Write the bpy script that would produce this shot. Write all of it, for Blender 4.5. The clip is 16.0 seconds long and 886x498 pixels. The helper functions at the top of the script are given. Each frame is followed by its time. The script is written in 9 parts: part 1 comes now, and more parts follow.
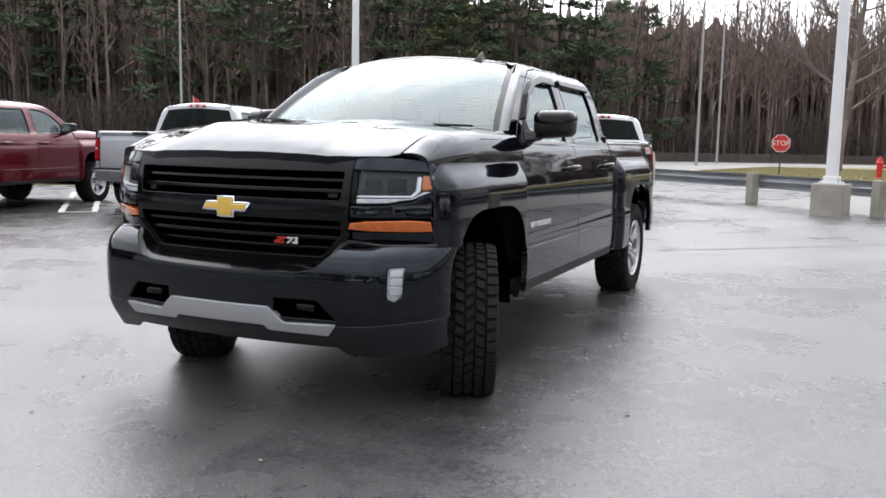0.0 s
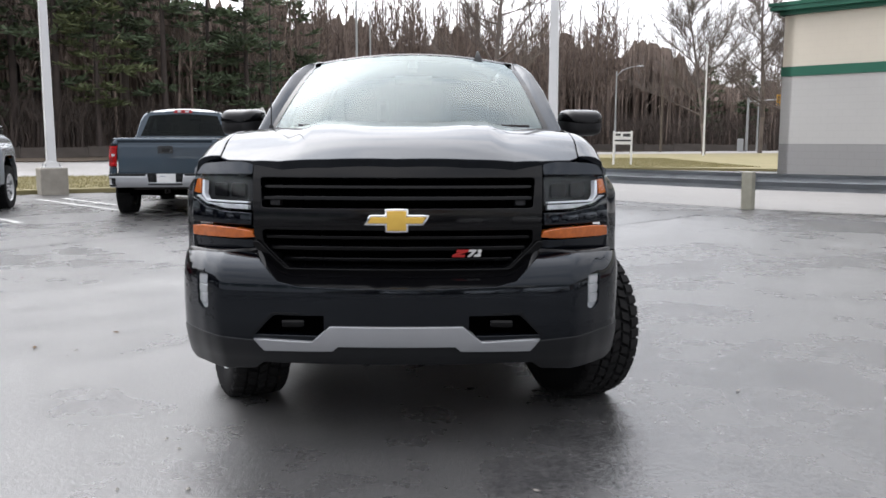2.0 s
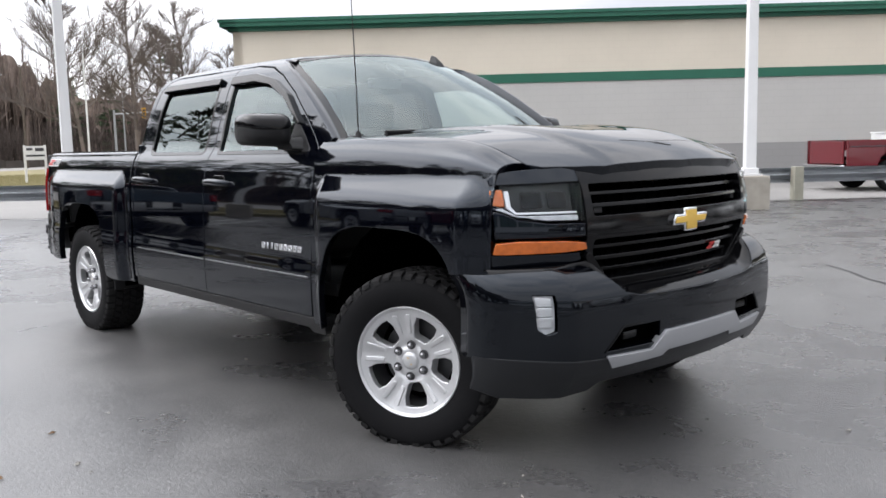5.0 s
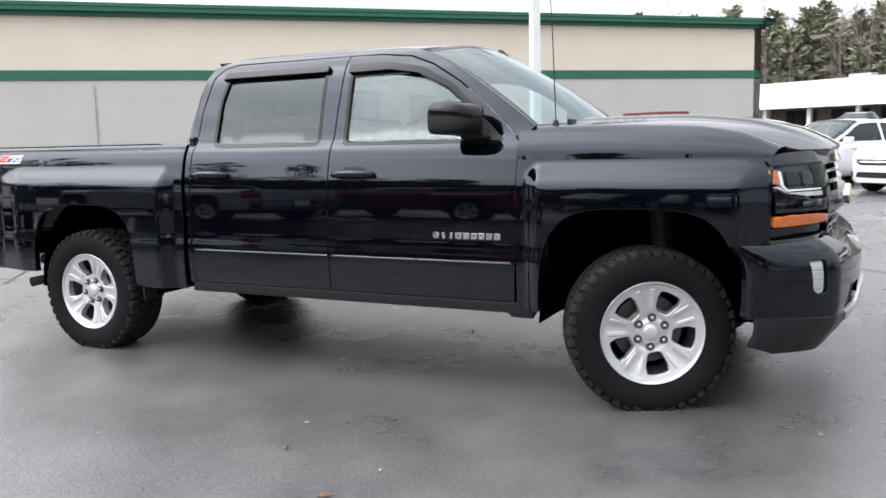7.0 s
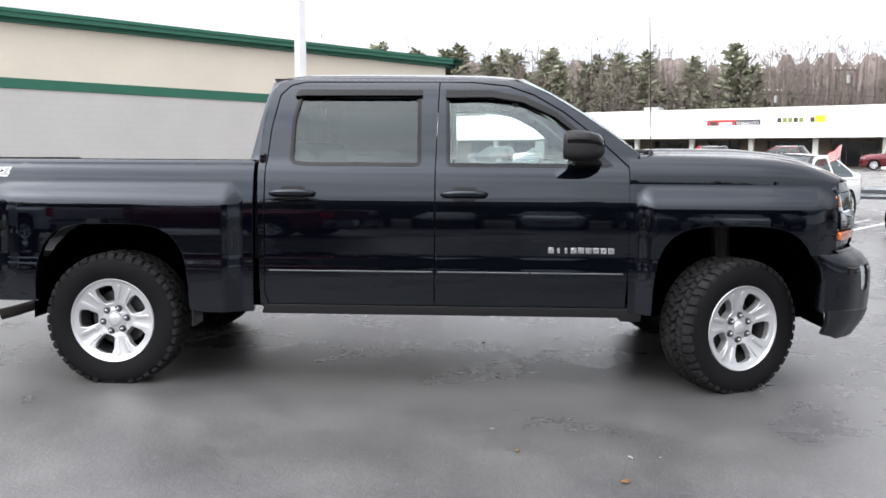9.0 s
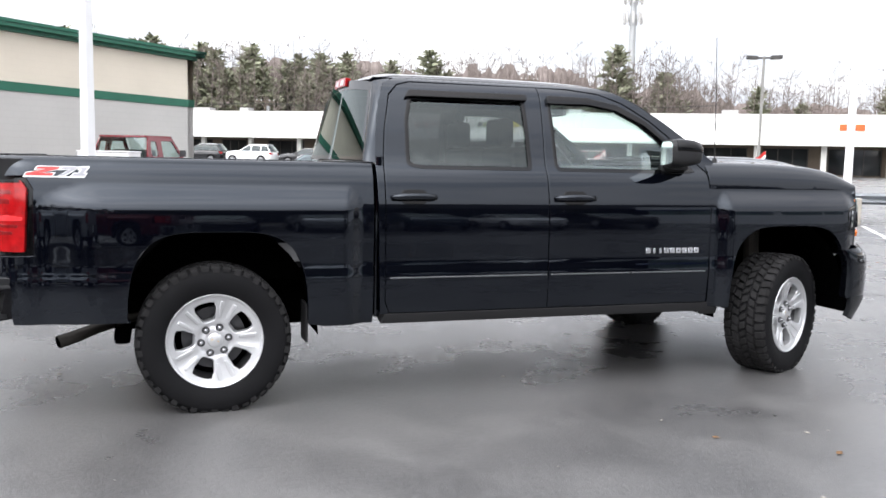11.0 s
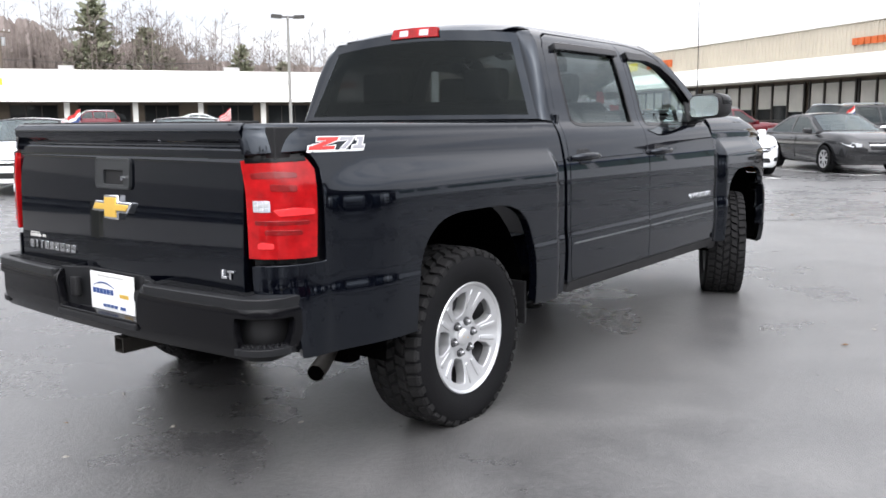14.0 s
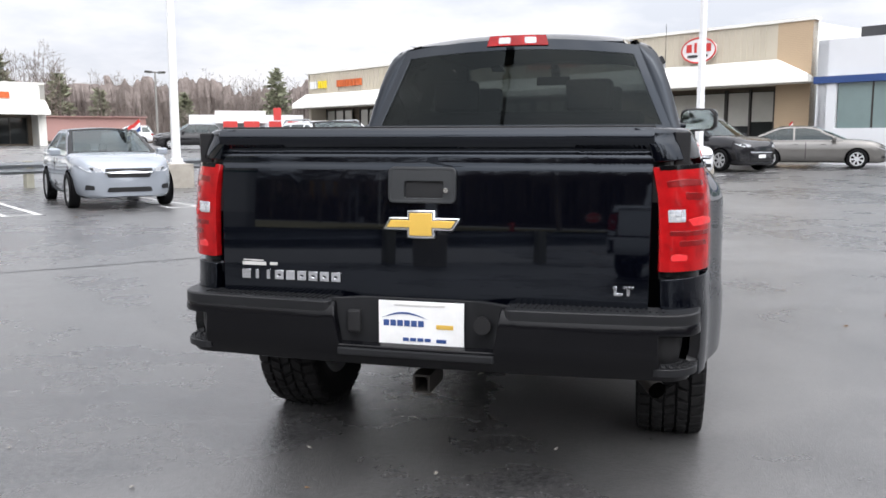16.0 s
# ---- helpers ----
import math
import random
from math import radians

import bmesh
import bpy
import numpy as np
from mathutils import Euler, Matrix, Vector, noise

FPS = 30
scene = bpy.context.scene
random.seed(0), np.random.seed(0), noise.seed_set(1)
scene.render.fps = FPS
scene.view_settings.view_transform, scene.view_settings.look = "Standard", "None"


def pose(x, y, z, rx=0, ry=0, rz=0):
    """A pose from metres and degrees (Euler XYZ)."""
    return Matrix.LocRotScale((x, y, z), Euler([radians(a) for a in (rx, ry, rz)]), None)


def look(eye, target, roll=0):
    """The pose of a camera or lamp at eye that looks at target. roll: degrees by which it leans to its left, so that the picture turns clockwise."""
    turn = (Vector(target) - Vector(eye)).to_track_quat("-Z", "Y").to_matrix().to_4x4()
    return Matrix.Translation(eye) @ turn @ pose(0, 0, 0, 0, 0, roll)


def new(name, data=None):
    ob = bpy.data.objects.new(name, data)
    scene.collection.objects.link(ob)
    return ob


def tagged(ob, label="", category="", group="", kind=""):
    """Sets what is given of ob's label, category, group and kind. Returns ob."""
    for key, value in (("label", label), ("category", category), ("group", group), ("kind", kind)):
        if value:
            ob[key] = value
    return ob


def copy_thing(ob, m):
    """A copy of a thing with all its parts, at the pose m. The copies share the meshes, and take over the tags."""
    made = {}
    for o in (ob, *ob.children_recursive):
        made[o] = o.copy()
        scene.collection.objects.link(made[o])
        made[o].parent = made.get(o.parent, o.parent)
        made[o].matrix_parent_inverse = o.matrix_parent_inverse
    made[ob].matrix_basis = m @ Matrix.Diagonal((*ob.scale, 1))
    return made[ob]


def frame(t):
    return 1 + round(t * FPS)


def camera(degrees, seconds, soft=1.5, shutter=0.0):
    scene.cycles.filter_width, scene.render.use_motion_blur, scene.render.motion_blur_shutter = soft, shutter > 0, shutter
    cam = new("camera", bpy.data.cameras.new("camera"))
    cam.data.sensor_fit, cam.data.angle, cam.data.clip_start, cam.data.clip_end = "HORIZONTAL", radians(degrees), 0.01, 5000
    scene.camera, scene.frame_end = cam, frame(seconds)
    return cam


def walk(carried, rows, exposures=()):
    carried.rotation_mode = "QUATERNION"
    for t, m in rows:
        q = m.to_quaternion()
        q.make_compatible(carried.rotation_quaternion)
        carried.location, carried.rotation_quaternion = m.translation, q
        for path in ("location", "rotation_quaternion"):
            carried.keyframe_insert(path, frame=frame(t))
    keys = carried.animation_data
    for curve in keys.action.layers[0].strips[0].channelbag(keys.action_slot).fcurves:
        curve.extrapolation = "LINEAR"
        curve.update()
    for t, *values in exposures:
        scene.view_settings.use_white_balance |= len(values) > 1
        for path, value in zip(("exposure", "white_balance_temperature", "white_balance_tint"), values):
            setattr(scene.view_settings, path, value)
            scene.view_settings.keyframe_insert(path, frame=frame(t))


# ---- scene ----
cam = camera(54.9, 16.0, soft=1.6)
PATH = [
    (0, (7.64, 2.558, 1.338), (5.833, 1.739, 1.087), 1.1),
    (0.5, (7.841, 2.056, 1.363), (5.973, 1.39, 1.107), 0.1),
    (1, (7.944, 1.459, 1.365), (6.013, 0.997, 1.129), -0.4),
    (1.5, (8.052, 0.819, 1.382), (6.082, 0.576, 1.135), 0.1),
    (2, (7.987, 0.193, 1.358), (6.003, 0.193, 1.101), 0.1),
    (2.5, (7.951, -0.442, 1.376), (5.987, -0.177, 1.104), 0.3),
    (3, (7.762, -1.012, 1.353), (5.849, -0.493, 1.083), -0.0),
    (3.2, (7.682, -1.25, 1.361), (5.799, -0.626, 1.103), 0.1),
    (5.3, (6.174, -3.57, 1.356), (4.793, -2.143, 1.122), -1.1),
    (5.5, (5.987, -3.76, 1.328), (4.662, -2.278, 1.102), -0.9),
    (6, (5.508, -4.156, 1.329), (4.31, -2.572, 1.089), -1.0),
    (6.5, (4.999, -4.489, 1.351), (3.968, -2.793, 1.101), -1.5),
    (7, (4.504, -4.889, 1.365), (3.63, -3.109, 1.103), -1.5),
    (7.5, (3.951, -5.151, 1.358), (3.256, -3.295, 1.089), -1.0),
    (8, (3.349, -5.411, 1.374), (2.859, -3.49, 1.114), 0.2),
    (8.5, (2.741, -5.597, 1.367), (2.446, -3.633, 1.132), 0.5),
    (9, (2.117, -5.813, 1.381), (2.041, -3.826, 1.168), 0.4),
    (11.3, (-0.603, -5.287, 1.376), (0.127, -3.437, 1.168), 0.9),
    (11.5, (-0.818, -5.144, 1.35), (-0.023, -3.321, 1.139), 0.6),
    (12, (-1.325, -4.788, 1.341), (-0.392, -3.035, 1.11), 0.8),
    (12.5, (-1.811, -4.43, 1.361), (-0.708, -2.781, 1.105), 0.3),
    (13, (-2.2, -3.97, 1.366), (-0.917, -2.461, 1.089), 0.3),
    (13.5, (-2.638, -3.588, 1.387), (-1.189, -2.238, 1.102), -0.1),
    (14, (-2.973, -3.088, 1.355), (-1.397, -1.892, 1.062), -0.4),
    (14.5, (-3.35, -2.579, 1.36), (-1.665, -1.536, 1.086), 0.2),
    (15, (-3.57, -1.992, 1.341), (-1.793, -1.112, 1.08), 0.0),
    (15.5, (-3.798, -1.42, 1.346), (-1.934, -0.733, 1.109), -0.6),
    (16, (-3.871, -0.805, 1.327), (-1.952, -0.305, 1.068), -0.1),
]
walk(cam, [(t, look(eye, target, roll)) for t, eye, target, roll in PATH],
     exposures=[(0, 0.20), (1.5, 0.12), (3.2, 0.14), (5.3, 0.24), (7, 0.46), (9, 0.50), (12.5, 0.62), (14.5, 0.46), (15.5, 0.32), (16, 0.22)])

# ---- light: an overcast sky with a weak, wide sun ----
SUN_AZ, SUN_EL = 215.0, 48.0
world = bpy.data.worlds.new("overcast")
scene.world = world
world.use_nodes = True
wn, wl = world.node_tree.nodes, world.node_tree.links
wn.clear()
w_out = wn.new("ShaderNodeOutputWorld")
w_bg = wn.new("ShaderNodeBackground")
w_sky = wn.new("ShaderNodeTexSky")
w_sky.sky_type, w_sky.sun_disc = "NISHITA", False
w_sky.sun_elevation, w_sky.sun_rotation = radians(SUN_EL), radians(90 - SUN_AZ)
w_sky.air_density, w_sky.dust_density = 1.0, 4.0
w_hue = wn.new("ShaderNodeHueSaturation")
w_hue.inputs["Saturation"].default_value, w_hue.inputs["Value"].default_value = 0.2, 0.12
w_co = wn.new("ShaderNodeTexCoord")
w_map = wn.new("ShaderNodeMapping")
w_map.inputs["Scale"].default_value = (1.0, 1.0, 3.2)
w_no = wn.new("ShaderNodeTexNoise")
w_no.inputs["Scale"].default_value, w_no.inputs["Detail"].default_value = 2.6, 7.0
w_no.inputs["Roughness"].default_value = 0.55
w_ramp = wn.new("ShaderNodeValToRGB")
w_ramp.color_ramp.elements[0].position, w_ramp.color_ramp.elements[0].color = 0.40, (0.688, 0.722, 0.805, 1)
w_ramp.color_ramp.elements[1].position, w_ramp.color_ramp.elements[1].color = 0.56, (0.988, 0.985, 1.03, 1)
w_mix = wn.new("ShaderNodeMix")
w_mix.data_type = "RGBA"
w_mix.inputs[0].default_value = 0.86
w_bg.inputs["Strength"].default_value = 2.05
wl.new(w_sky.outputs[0], w_hue.inputs["Color"])
wl.new(w_co.outputs["Generated"], w_map.inputs[0])
wl.new(w_map.outputs[0], w_no.inputs["Vector"])
wl.new(w_no.outputs["Fac"], w_ramp.inputs[0])
wl.new(w_hue.outputs[0], w_mix.inputs[6])
wl.new(w_ramp.outputs[0], w_mix.inputs[7])
# an overcast sky is about three times brighter overhead than at the horizon, and brighter round the veiled sun
w_sep = wn.new("ShaderNodeSeparateXYZ")
w_up = wn.new("ShaderNodeMapRange")
w_up.inputs[1].default_value, w_up.inputs[2].default_value, w_up.inputs[3].default_value, w_up.inputs[4].default_value = 0.0, 1.0, 0.46, 1.0
w_dot = wn.new("ShaderNodeVectorMath")
w_dot.operation = "DOT_PRODUCT"
w_dot.inputs[1].default_value = (math.cos(radians(SUN_AZ)) * math.cos(radians(SUN_EL)), math.sin(radians(SUN_AZ)) * math.cos(radians(SUN_EL)), math.sin(radians(SUN_EL)))
w_lobe = wn.new("ShaderNodeMapRange")
w_lobe.inputs[1].default_value, w_lobe.inputs[2].default_value, w_lobe.inputs[3].default_value, w_lobe.inputs[4].default_value = 0.0, 1.0, 0.0, 1.0
w_pow = wn.new("ShaderNodeMath")
w_pow.operation, w_pow.inputs[1].default_value = "POWER", 2.4
w_sum = wn.new("ShaderNodeMath")
w_sum.operation, w_sum.inputs[1].default_value = "MULTIPLY_ADD", 1.3
w_scale = wn.new("ShaderNodeVectorMath")
w_scale.operation = "SCALE"
wl.new(w_co.outputs["Generated"], w_sep.inputs[0])
wl.new(w_sep.outputs["Z"], w_up.inputs[0])
wl.new(w_co.outputs["Generated"], w_dot.inputs[0])
wl.new(w_dot.outputs["Value"], w_lobe.inputs[0])
wl.new(w_lobe.outputs[0], w_pow.inputs[0])
wl.new(w_pow.outputs[0], w_sum.inputs[0])
wl.new(w_up.outputs[0], w_sum.inputs[2])
wl.new(w_mix.outputs[2], w_scale.inputs[0])
wl.new(w_sum.outputs[0], w_scale.inputs["Scale"])
wl.new(w_scale.outputs[0], w_bg.inputs["Color"])
wl.new(w_bg.outputs[0], w_out.inputs[0])
sun_data = bpy.data.lights.new("sun", "SUN")
sun_data.energy, sun_data.angle, sun_data.color = 0.45, radians(110), (1.0, 0.97, 0.93)
sun = new("sun", sun_data)
sun.matrix_world = look((40 * math.cos(radians(SUN_AZ)) * math.cos(radians(SUN_EL)),
                         40 * math.sin(radians(SUN_AZ)) * math.cos(radians(SUN_EL)), 40 * math.sin(radians(SUN_EL))), (0, 0, 0))
scene.view_settings.exposure = 0.0


# ---- materials ----
def mk(name, base, rough=0.5, metal=0.0, vary=0.12, scale=6.0, fine=60.0, bump=0.0, coat=0.0, alt=None,
       rough_vary=0.08, spec=0.5, trans=0.0, emit=None, ior=1.45, random_tint=0.0, coords="Object", bump_scale=None, tint=(1.0, 1.0, 1.0)):
    m = bpy.data.materials.new(name)
    m.use_nodes = True
    n, l = m.node_tree.nodes, m.node_tree.links
    b = n["Principled BSDF"]
    b.inputs["Metallic"].default_value, b.inputs["IOR"].default_value = metal, ior
    b.inputs["Specular IOR Level"].default_value = spec
    b.inputs["Specular Tint"].default_value = (*tint, 1)
    b.inputs["Coat Weight"].default_value, b.inputs["Coat Roughness"].default_value = coat, 0.03
    b.inputs["Transmission Weight"].default_value = trans
    if emit:
        b.inputs["Emission Color"].default_value, b.inputs["Emission Strength"].default_value = (*emit[:3], 1), emit[3]
    co = n.new("ShaderNodeTexCoord")
    big, small = n.new("ShaderNodeTexNoise"), n.new("ShaderNodeTexNoise")
    big.inputs["Scale"].default_value, big.inputs["Detail"].default_value = scale, 5
    small.inputs["Scale"].default_value, small.inputs["Detail"].default_value = fine, 4
    for tex in (big, small):
        l.new(co.outputs[coords], tex.inputs["Vector"])
    mix = n.new("ShaderNodeMix")
    mix.data_type = "RGBA"
    dark = alt or tuple(c * (1 - 2.2 * vary) for c in base)
    mix.inputs[6].default_value, mix.inputs[7].default_value = (*dark, 1), (*base, 1)
    add = n.new("ShaderNodeMath")
    add.operation = "MULTIPLY_ADD"
    add.inputs[1].default_value, add.inputs[2].default_value = 0.35, 0.0
    l.new(small.outputs["Fac"], add.inputs[0])
    add2 = n.new("ShaderNodeMath")
    add2.operation, add2.use_clamp = "MULTIPLY_ADD", True
    add2.inputs[1].default_value = 1.3
    l.new(big.outputs["Fac"], add2.inputs[0])
    shift = n.new("ShaderNodeMath")
    shift.operation = "SUBTRACT"
    shift.inputs[1].default_value = 0.32
    l.new(add.outputs[0], shift.inputs[0])
    l.new(shift.outputs[0], add2.inputs[2])
    l.new(add2.outputs[0], mix.inputs[0])
    out = mix.outputs[2]
    if random_tint:
        info, hsv = n.new("ShaderNodeObjectInfo"), n.new("ShaderNodeHueSaturation")
        rng = n.new("ShaderNodeMapRange")
        rng.inputs[3].default_value, rng.inputs[4].default_value = 1 - random_tint, 1 + random_tint
        l.new(info.outputs["Random"], rng.inputs[0])
        l.new(rng.outputs[0], hsv.inputs["Value"])
        l.new(out, hsv.inputs["Color"])
        out = hsv.outputs[0]
    l.new(out, b.inputs["Base Color"])
    rr = n.new("ShaderNodeMapRange")
    rr.inputs[3].default_value, rr.inputs[4].default_value = max(0.0, rough - rough_vary), min(1.0, rough + rough_vary)
    l.new(big.outputs["Fac"], rr.inputs[0])
    l.new(rr.outputs[0], b.inputs["Roughness"])
    if bump:
        bp = n.new("ShaderNodeBump")
        bp.inputs["Strength"].default_value, bp.inputs["Distance"].default_value = min(1.0, bump), 0.02
        if bump_scale:
            third = n.new("ShaderNodeTexNoise")
            third.inputs["Scale"].default_value, third.inputs["Detail"].default_value = bump_scale, 3
            l.new(co.outputs[coords], third.inputs["Vector"])
            l.new(third.outputs["Fac"], bp.inputs["Height"])
        else:
            l.new(small.outputs["Fac"], bp.inputs["Height"])
        l.new(bp.outputs[0], b.inputs["Normal"])
    return m


M = {}
M["paint_black"] = mk("black_paint", (0.0011, 0.0014, 0.0030), 0.03, vary=0.1, rough_vary=0.012, spec=0.50, ior=1.5, scale=2, tint=(0.82, 0.90, 1.0))
M["bumper_gloss"] = mk("black_bumper_paint", (0.0012, 0.0014, 0.0024), 0.05, vary=0.1, rough_vary=0.02, spec=0.52, scale=2, tint=(0.82, 0.90, 1.0))
M["gloss_black"] = mk("gloss_black_trim", (0.0025, 0.0025, 0.003), 0.10, vary=0.05, rough_vary=0.02, spec=0.3)
M["plastic_black"] = mk("textured_black_plastic", (0.013, 0.013, 0.014), 0.5, spec=0.35, vary=0.15, fine=300, bump=0.08, bump_scale=500)
M["plastic_grey"] = mk("grey_black_plastic", (0.014, 0.0145, 0.016), 0.38, spec=0.28, vary=0.15, fine=300, bump=0.05, bump_scale=400)
M["dam_grey"] = mk("satin_grey_plastic", (0.010, 0.011, 0.013), 0.34, spec=0.42, vary=0.12, fine=300, bump=0.04, bump_scale=400)
# near-black without gloss; shade under and inside parts is put into it
M["dark"] = mk("recess_shade_black", (0.0016, 0.0016, 0.0017), 0.9, vary=0.2, spec=0.0)
M["dark_metal"] = mk("dirty_steel", (0.05, 0.045, 0.04), 0.6, metal=0.6, vary=0.3, scale=12)
M["chrome"] = mk("chrome", (0.82, 0.83, 0.85), 0.09, metal=1.0, vary=0.02, rough_vary=0.03)
M["alloy"] = mk("silver_alloy", (0.62, 0.625, 0.635), 0.40, metal=0.65, vary=0.07, rough_vary=0.06, coat=0.15)
M["nut_steel"] = mk("dark_steel_nut", (0.30, 0.30, 0.31), 0.25, metal=0.9, vary=0.1)
M["alloy_dark"] = mk("dark_alloy", (0.10, 0.10, 0.105), 0.45, metal=0.6, vary=0.2)
M["silver_paint"] = mk("silver_paint", (0.42, 0.43, 0.45), 0.32, metal=0.55, vary=0.05, coat=0.5)
M["gold"] = mk("gold_emblem", (0.78, 0.50, 0.10), 0.35, metal=0.35, vary=0.08, fine=200)
M["rubber"] = mk("tyre_rubber", (0.010, 0.010, 0.011), 0.72, spec=0.12, vary=0.25, fine=120, bump=0.1)
M["rubber_tread"] = mk("dusty_tread_rubber", (0.027, 0.0265, 0.027), 0.85, spec=0.12, vary=0.3, scale=10, fine=150, bump=0.15)
M["red_lens"] = mk("red_lens", (0.46, 0.008, 0.010), 0.14, vary=0.15, scale=22, coat=0.15, spec=0.3, alt=(0.16, 0.003, 0.004))
M["red_lens_dark"] = mk("dark_red_lens", (0.22, 0.006, 0.007), 0.2, vary=0.25, scale=30, coat=0.3)
M["red_lens_light"] = mk("bright_red_reflector", (0.80, 0.040, 0.045), 0.2, vary=0.15, scale=60, coat=0.3)
M["amber"] = mk("amber_lens", (0.62, 0.14, 0.012), 0.18, vary=0.2, scale=30, coat=1.0)
M["handle_grey"] = mk("grey_handle_plastic", (0.024, 0.026, 0.028), 0.4, vary=0.1, fine=300)
M["strip_dull"] = mk("dark_chrome_strip", (0.15, 0.155, 0.16), 0.3, metal=0.8, vary=0.05)
M["strip_chrome"] = mk("dull_chrome_strip", (0.30, 0.31, 0.32), 0.3, metal=0.8, vary=0.05)
M["decal_grey"] = mk("grey_decal", (0.30, 0.30, 0.32), 0.35, vary=0.05)
M["fog_white"] = mk("white_fog_lens", (0.72, 0.73, 0.75), 0.18, vary=0.36, scale=26)
M["bumper_black"] = mk("satin_black_bumper", (0.0035, 0.0035, 0.0045), 0.14, vary=0.1, rough_vary=0.04, spec=0.24)
M["clear_white"] = mk("clear_reflector", (0.74, 0.76, 0.79), 0.2, metal=0.2, vary=0.25, scale=40)
M["led_white"] = mk("led_strip", (0.85, 0.87, 0.9), 0.3, vary=0.05)
M["lamp_dark"] = mk("lamp_housing", (0.05, 0.052, 0.055), 0.3, metal=0.4, vary=0.3, scale=30)
M["white_plastic"] = mk("white_plastic", (0.75, 0.75, 0.75), 0.4, vary=0.05)
M["seat"] = mk("dark_seat_cloth", (0.03, 0.03, 0.032), 0.8, vary=0.2, bump=0.1)
M["interior"] = mk("interior_trim", (0.045, 0.045, 0.048), 0.7, vary=0.15)
M["headliner"] = mk("grey_headliner", (0.32, 0.32, 0.31), 0.9, vary=0.08)


def glass(name, tint, rough=0.0, clear=0.8):
    """A thin pane: part mirror, part tinted see-through."""
    m = bpy.data.materials.new(name)
    m.use_nodes = True
    n, l = m.node_tree.nodes, m.node_tree.links
    n.clear()
    out, mix = n.new("ShaderNodeOutputMaterial"), n.new("ShaderNodeMixShader")
    tr, gl, fr = n.new("ShaderNodeBsdfTransparent"), n.new("ShaderNodeBsdfGlossy"), n.new("ShaderNodeLayerWeight")
    tr.inputs[0].default_value, gl.inputs["Roughness"].default_value = (*tint, 1), rough
    gl.inputs["Color"].default_value = (0.86, 0.96, 0.96, 1)
    fr.inputs["Blend"].default_value = 0.5
    head_on = ((clear - 1) / (clear + 1)) ** 2
    pw, mr = n.new("ShaderNodeMath"), n.new("ShaderNodeMath")
    pw.operation, mr.operation = "POWER", "MULTIPLY_ADD"
    pw.inputs[1].default_value, mr.inputs[1].default_value, mr.inputs[2].default_value = 5.0, 1 - head_on, head_on
    l.new(fr.outputs["Facing"], pw.inputs[0])
    l.new(pw.outputs[0], mr.inputs[0])
    l.new(mr.outputs[0], mix.inputs[0])
    l.new(tr.outputs[0], mix.inputs[1])
    l.new(gl.outputs[0], mix.inputs[2])
    l.new(mix.outputs[0], out.inputs[0])
    return m


M["glass"] = glass("windscreen_glass", (0.66, 0.74, 0.72), clear=1.95)
M["glass_side"] = glass("side_glass", (0.80, 0.90, 0.88), clear=1.8)
M["glass_dark"] = glass("privacy_glass", (0.12, 0.125, 0.13), clear=1.56)
M["glass_rear"] = glass("rear_privacy_glass", (0.06, 0.063, 0.063), clear=1.26)
M["lens_clear"] = glass("clear_lens", (0.93, 0.94, 0.95), clear=1.32)
M["mirror"] = mk("mirror", (0.75, 0.78, 0.78), 0.02, metal=1.0, vary=0.01, rough_vary=0.01)


# ---- mesh helpers ----
def pchip(points):
    """A smooth curve through (x, y) pairs that never overshoots."""
    xs, ys = [p[0] for p in points], [p[1] for p in points]
    h = [b - a for a, b in zip(xs, xs[1:])]
    d = [(b - a) / k for a, b, k in zip(ys, ys[1:], h)]
    m = [d[0]] + [0.0 if a * b <= 0 else 2 * a * b / (a + b) for a, b in zip(d, d[1:])] + [d[-1]]

    def f(x):
        if x <= xs[0]:
            return ys[0] + m[0] * (x - xs[0])
        if x >= xs[-1]:
            return ys[-1] + m[-1] * (x - xs[-1])
        i = max(k for k in range(len(h)) if xs[k] <= x)
        t = (x - xs[i]) / h[i]
        return ((1 + 2 * t) * (1 - t) ** 2 * ys[i] + t * (1 - t) ** 2 * h[i] * m[i]
                + t * t * (3 - 2 * t) * ys[i + 1] + t * t * (t - 1) * h[i] * m[i + 1])

    return f


def ease(a, b, x):
    t = min(max((x - a) / (b - a), 0.0), 1.0)
    return t * t * (3 - 2 * t)


def ccw(poly):
    area = sum(a[0] * b[1] - b[0] * a[1] for a, b in zip(poly, poly[1:] + poly[:1]))
    return list(poly) if area > 0 else list(poly)[::-1]


def inset(poly, d):
    """A counter-clockwise polygon with all its edges moved in by d."""
    out = []
    for a, b, c in zip(poly[-1:] + poly[:-1], poly, poly[1:] + poly[:1]):
        u, v = Vector((b[0] - a[0], b[1] - a[1])), Vector((c[0] - b[0], c[1] - b[1]))
        if u.length < 1e-6 or v.length < 1e-6:
            continue
        n1, n2 = Vector((-u.y, u.x)).normalized(), Vector((-v.y, v.x)).normalized()
        k = (n1 + n2)
        k = k / max(0.35, k.length_squared / 2)
        out.append((b[0] + k.x * d, b[1] + k.y * d))
    return out


def dense(poly, step):
    out = []
    for a, b in zip(poly, poly[1:] + poly[:1]):
        n = max(1, int(math.dist(a, b) / step + 0.999))
        out += [(a[0] + (b[0] - a[0]) * k / n, a[1] + (b[1] - a[1]) * k / n) for k in range(n)]
    return out


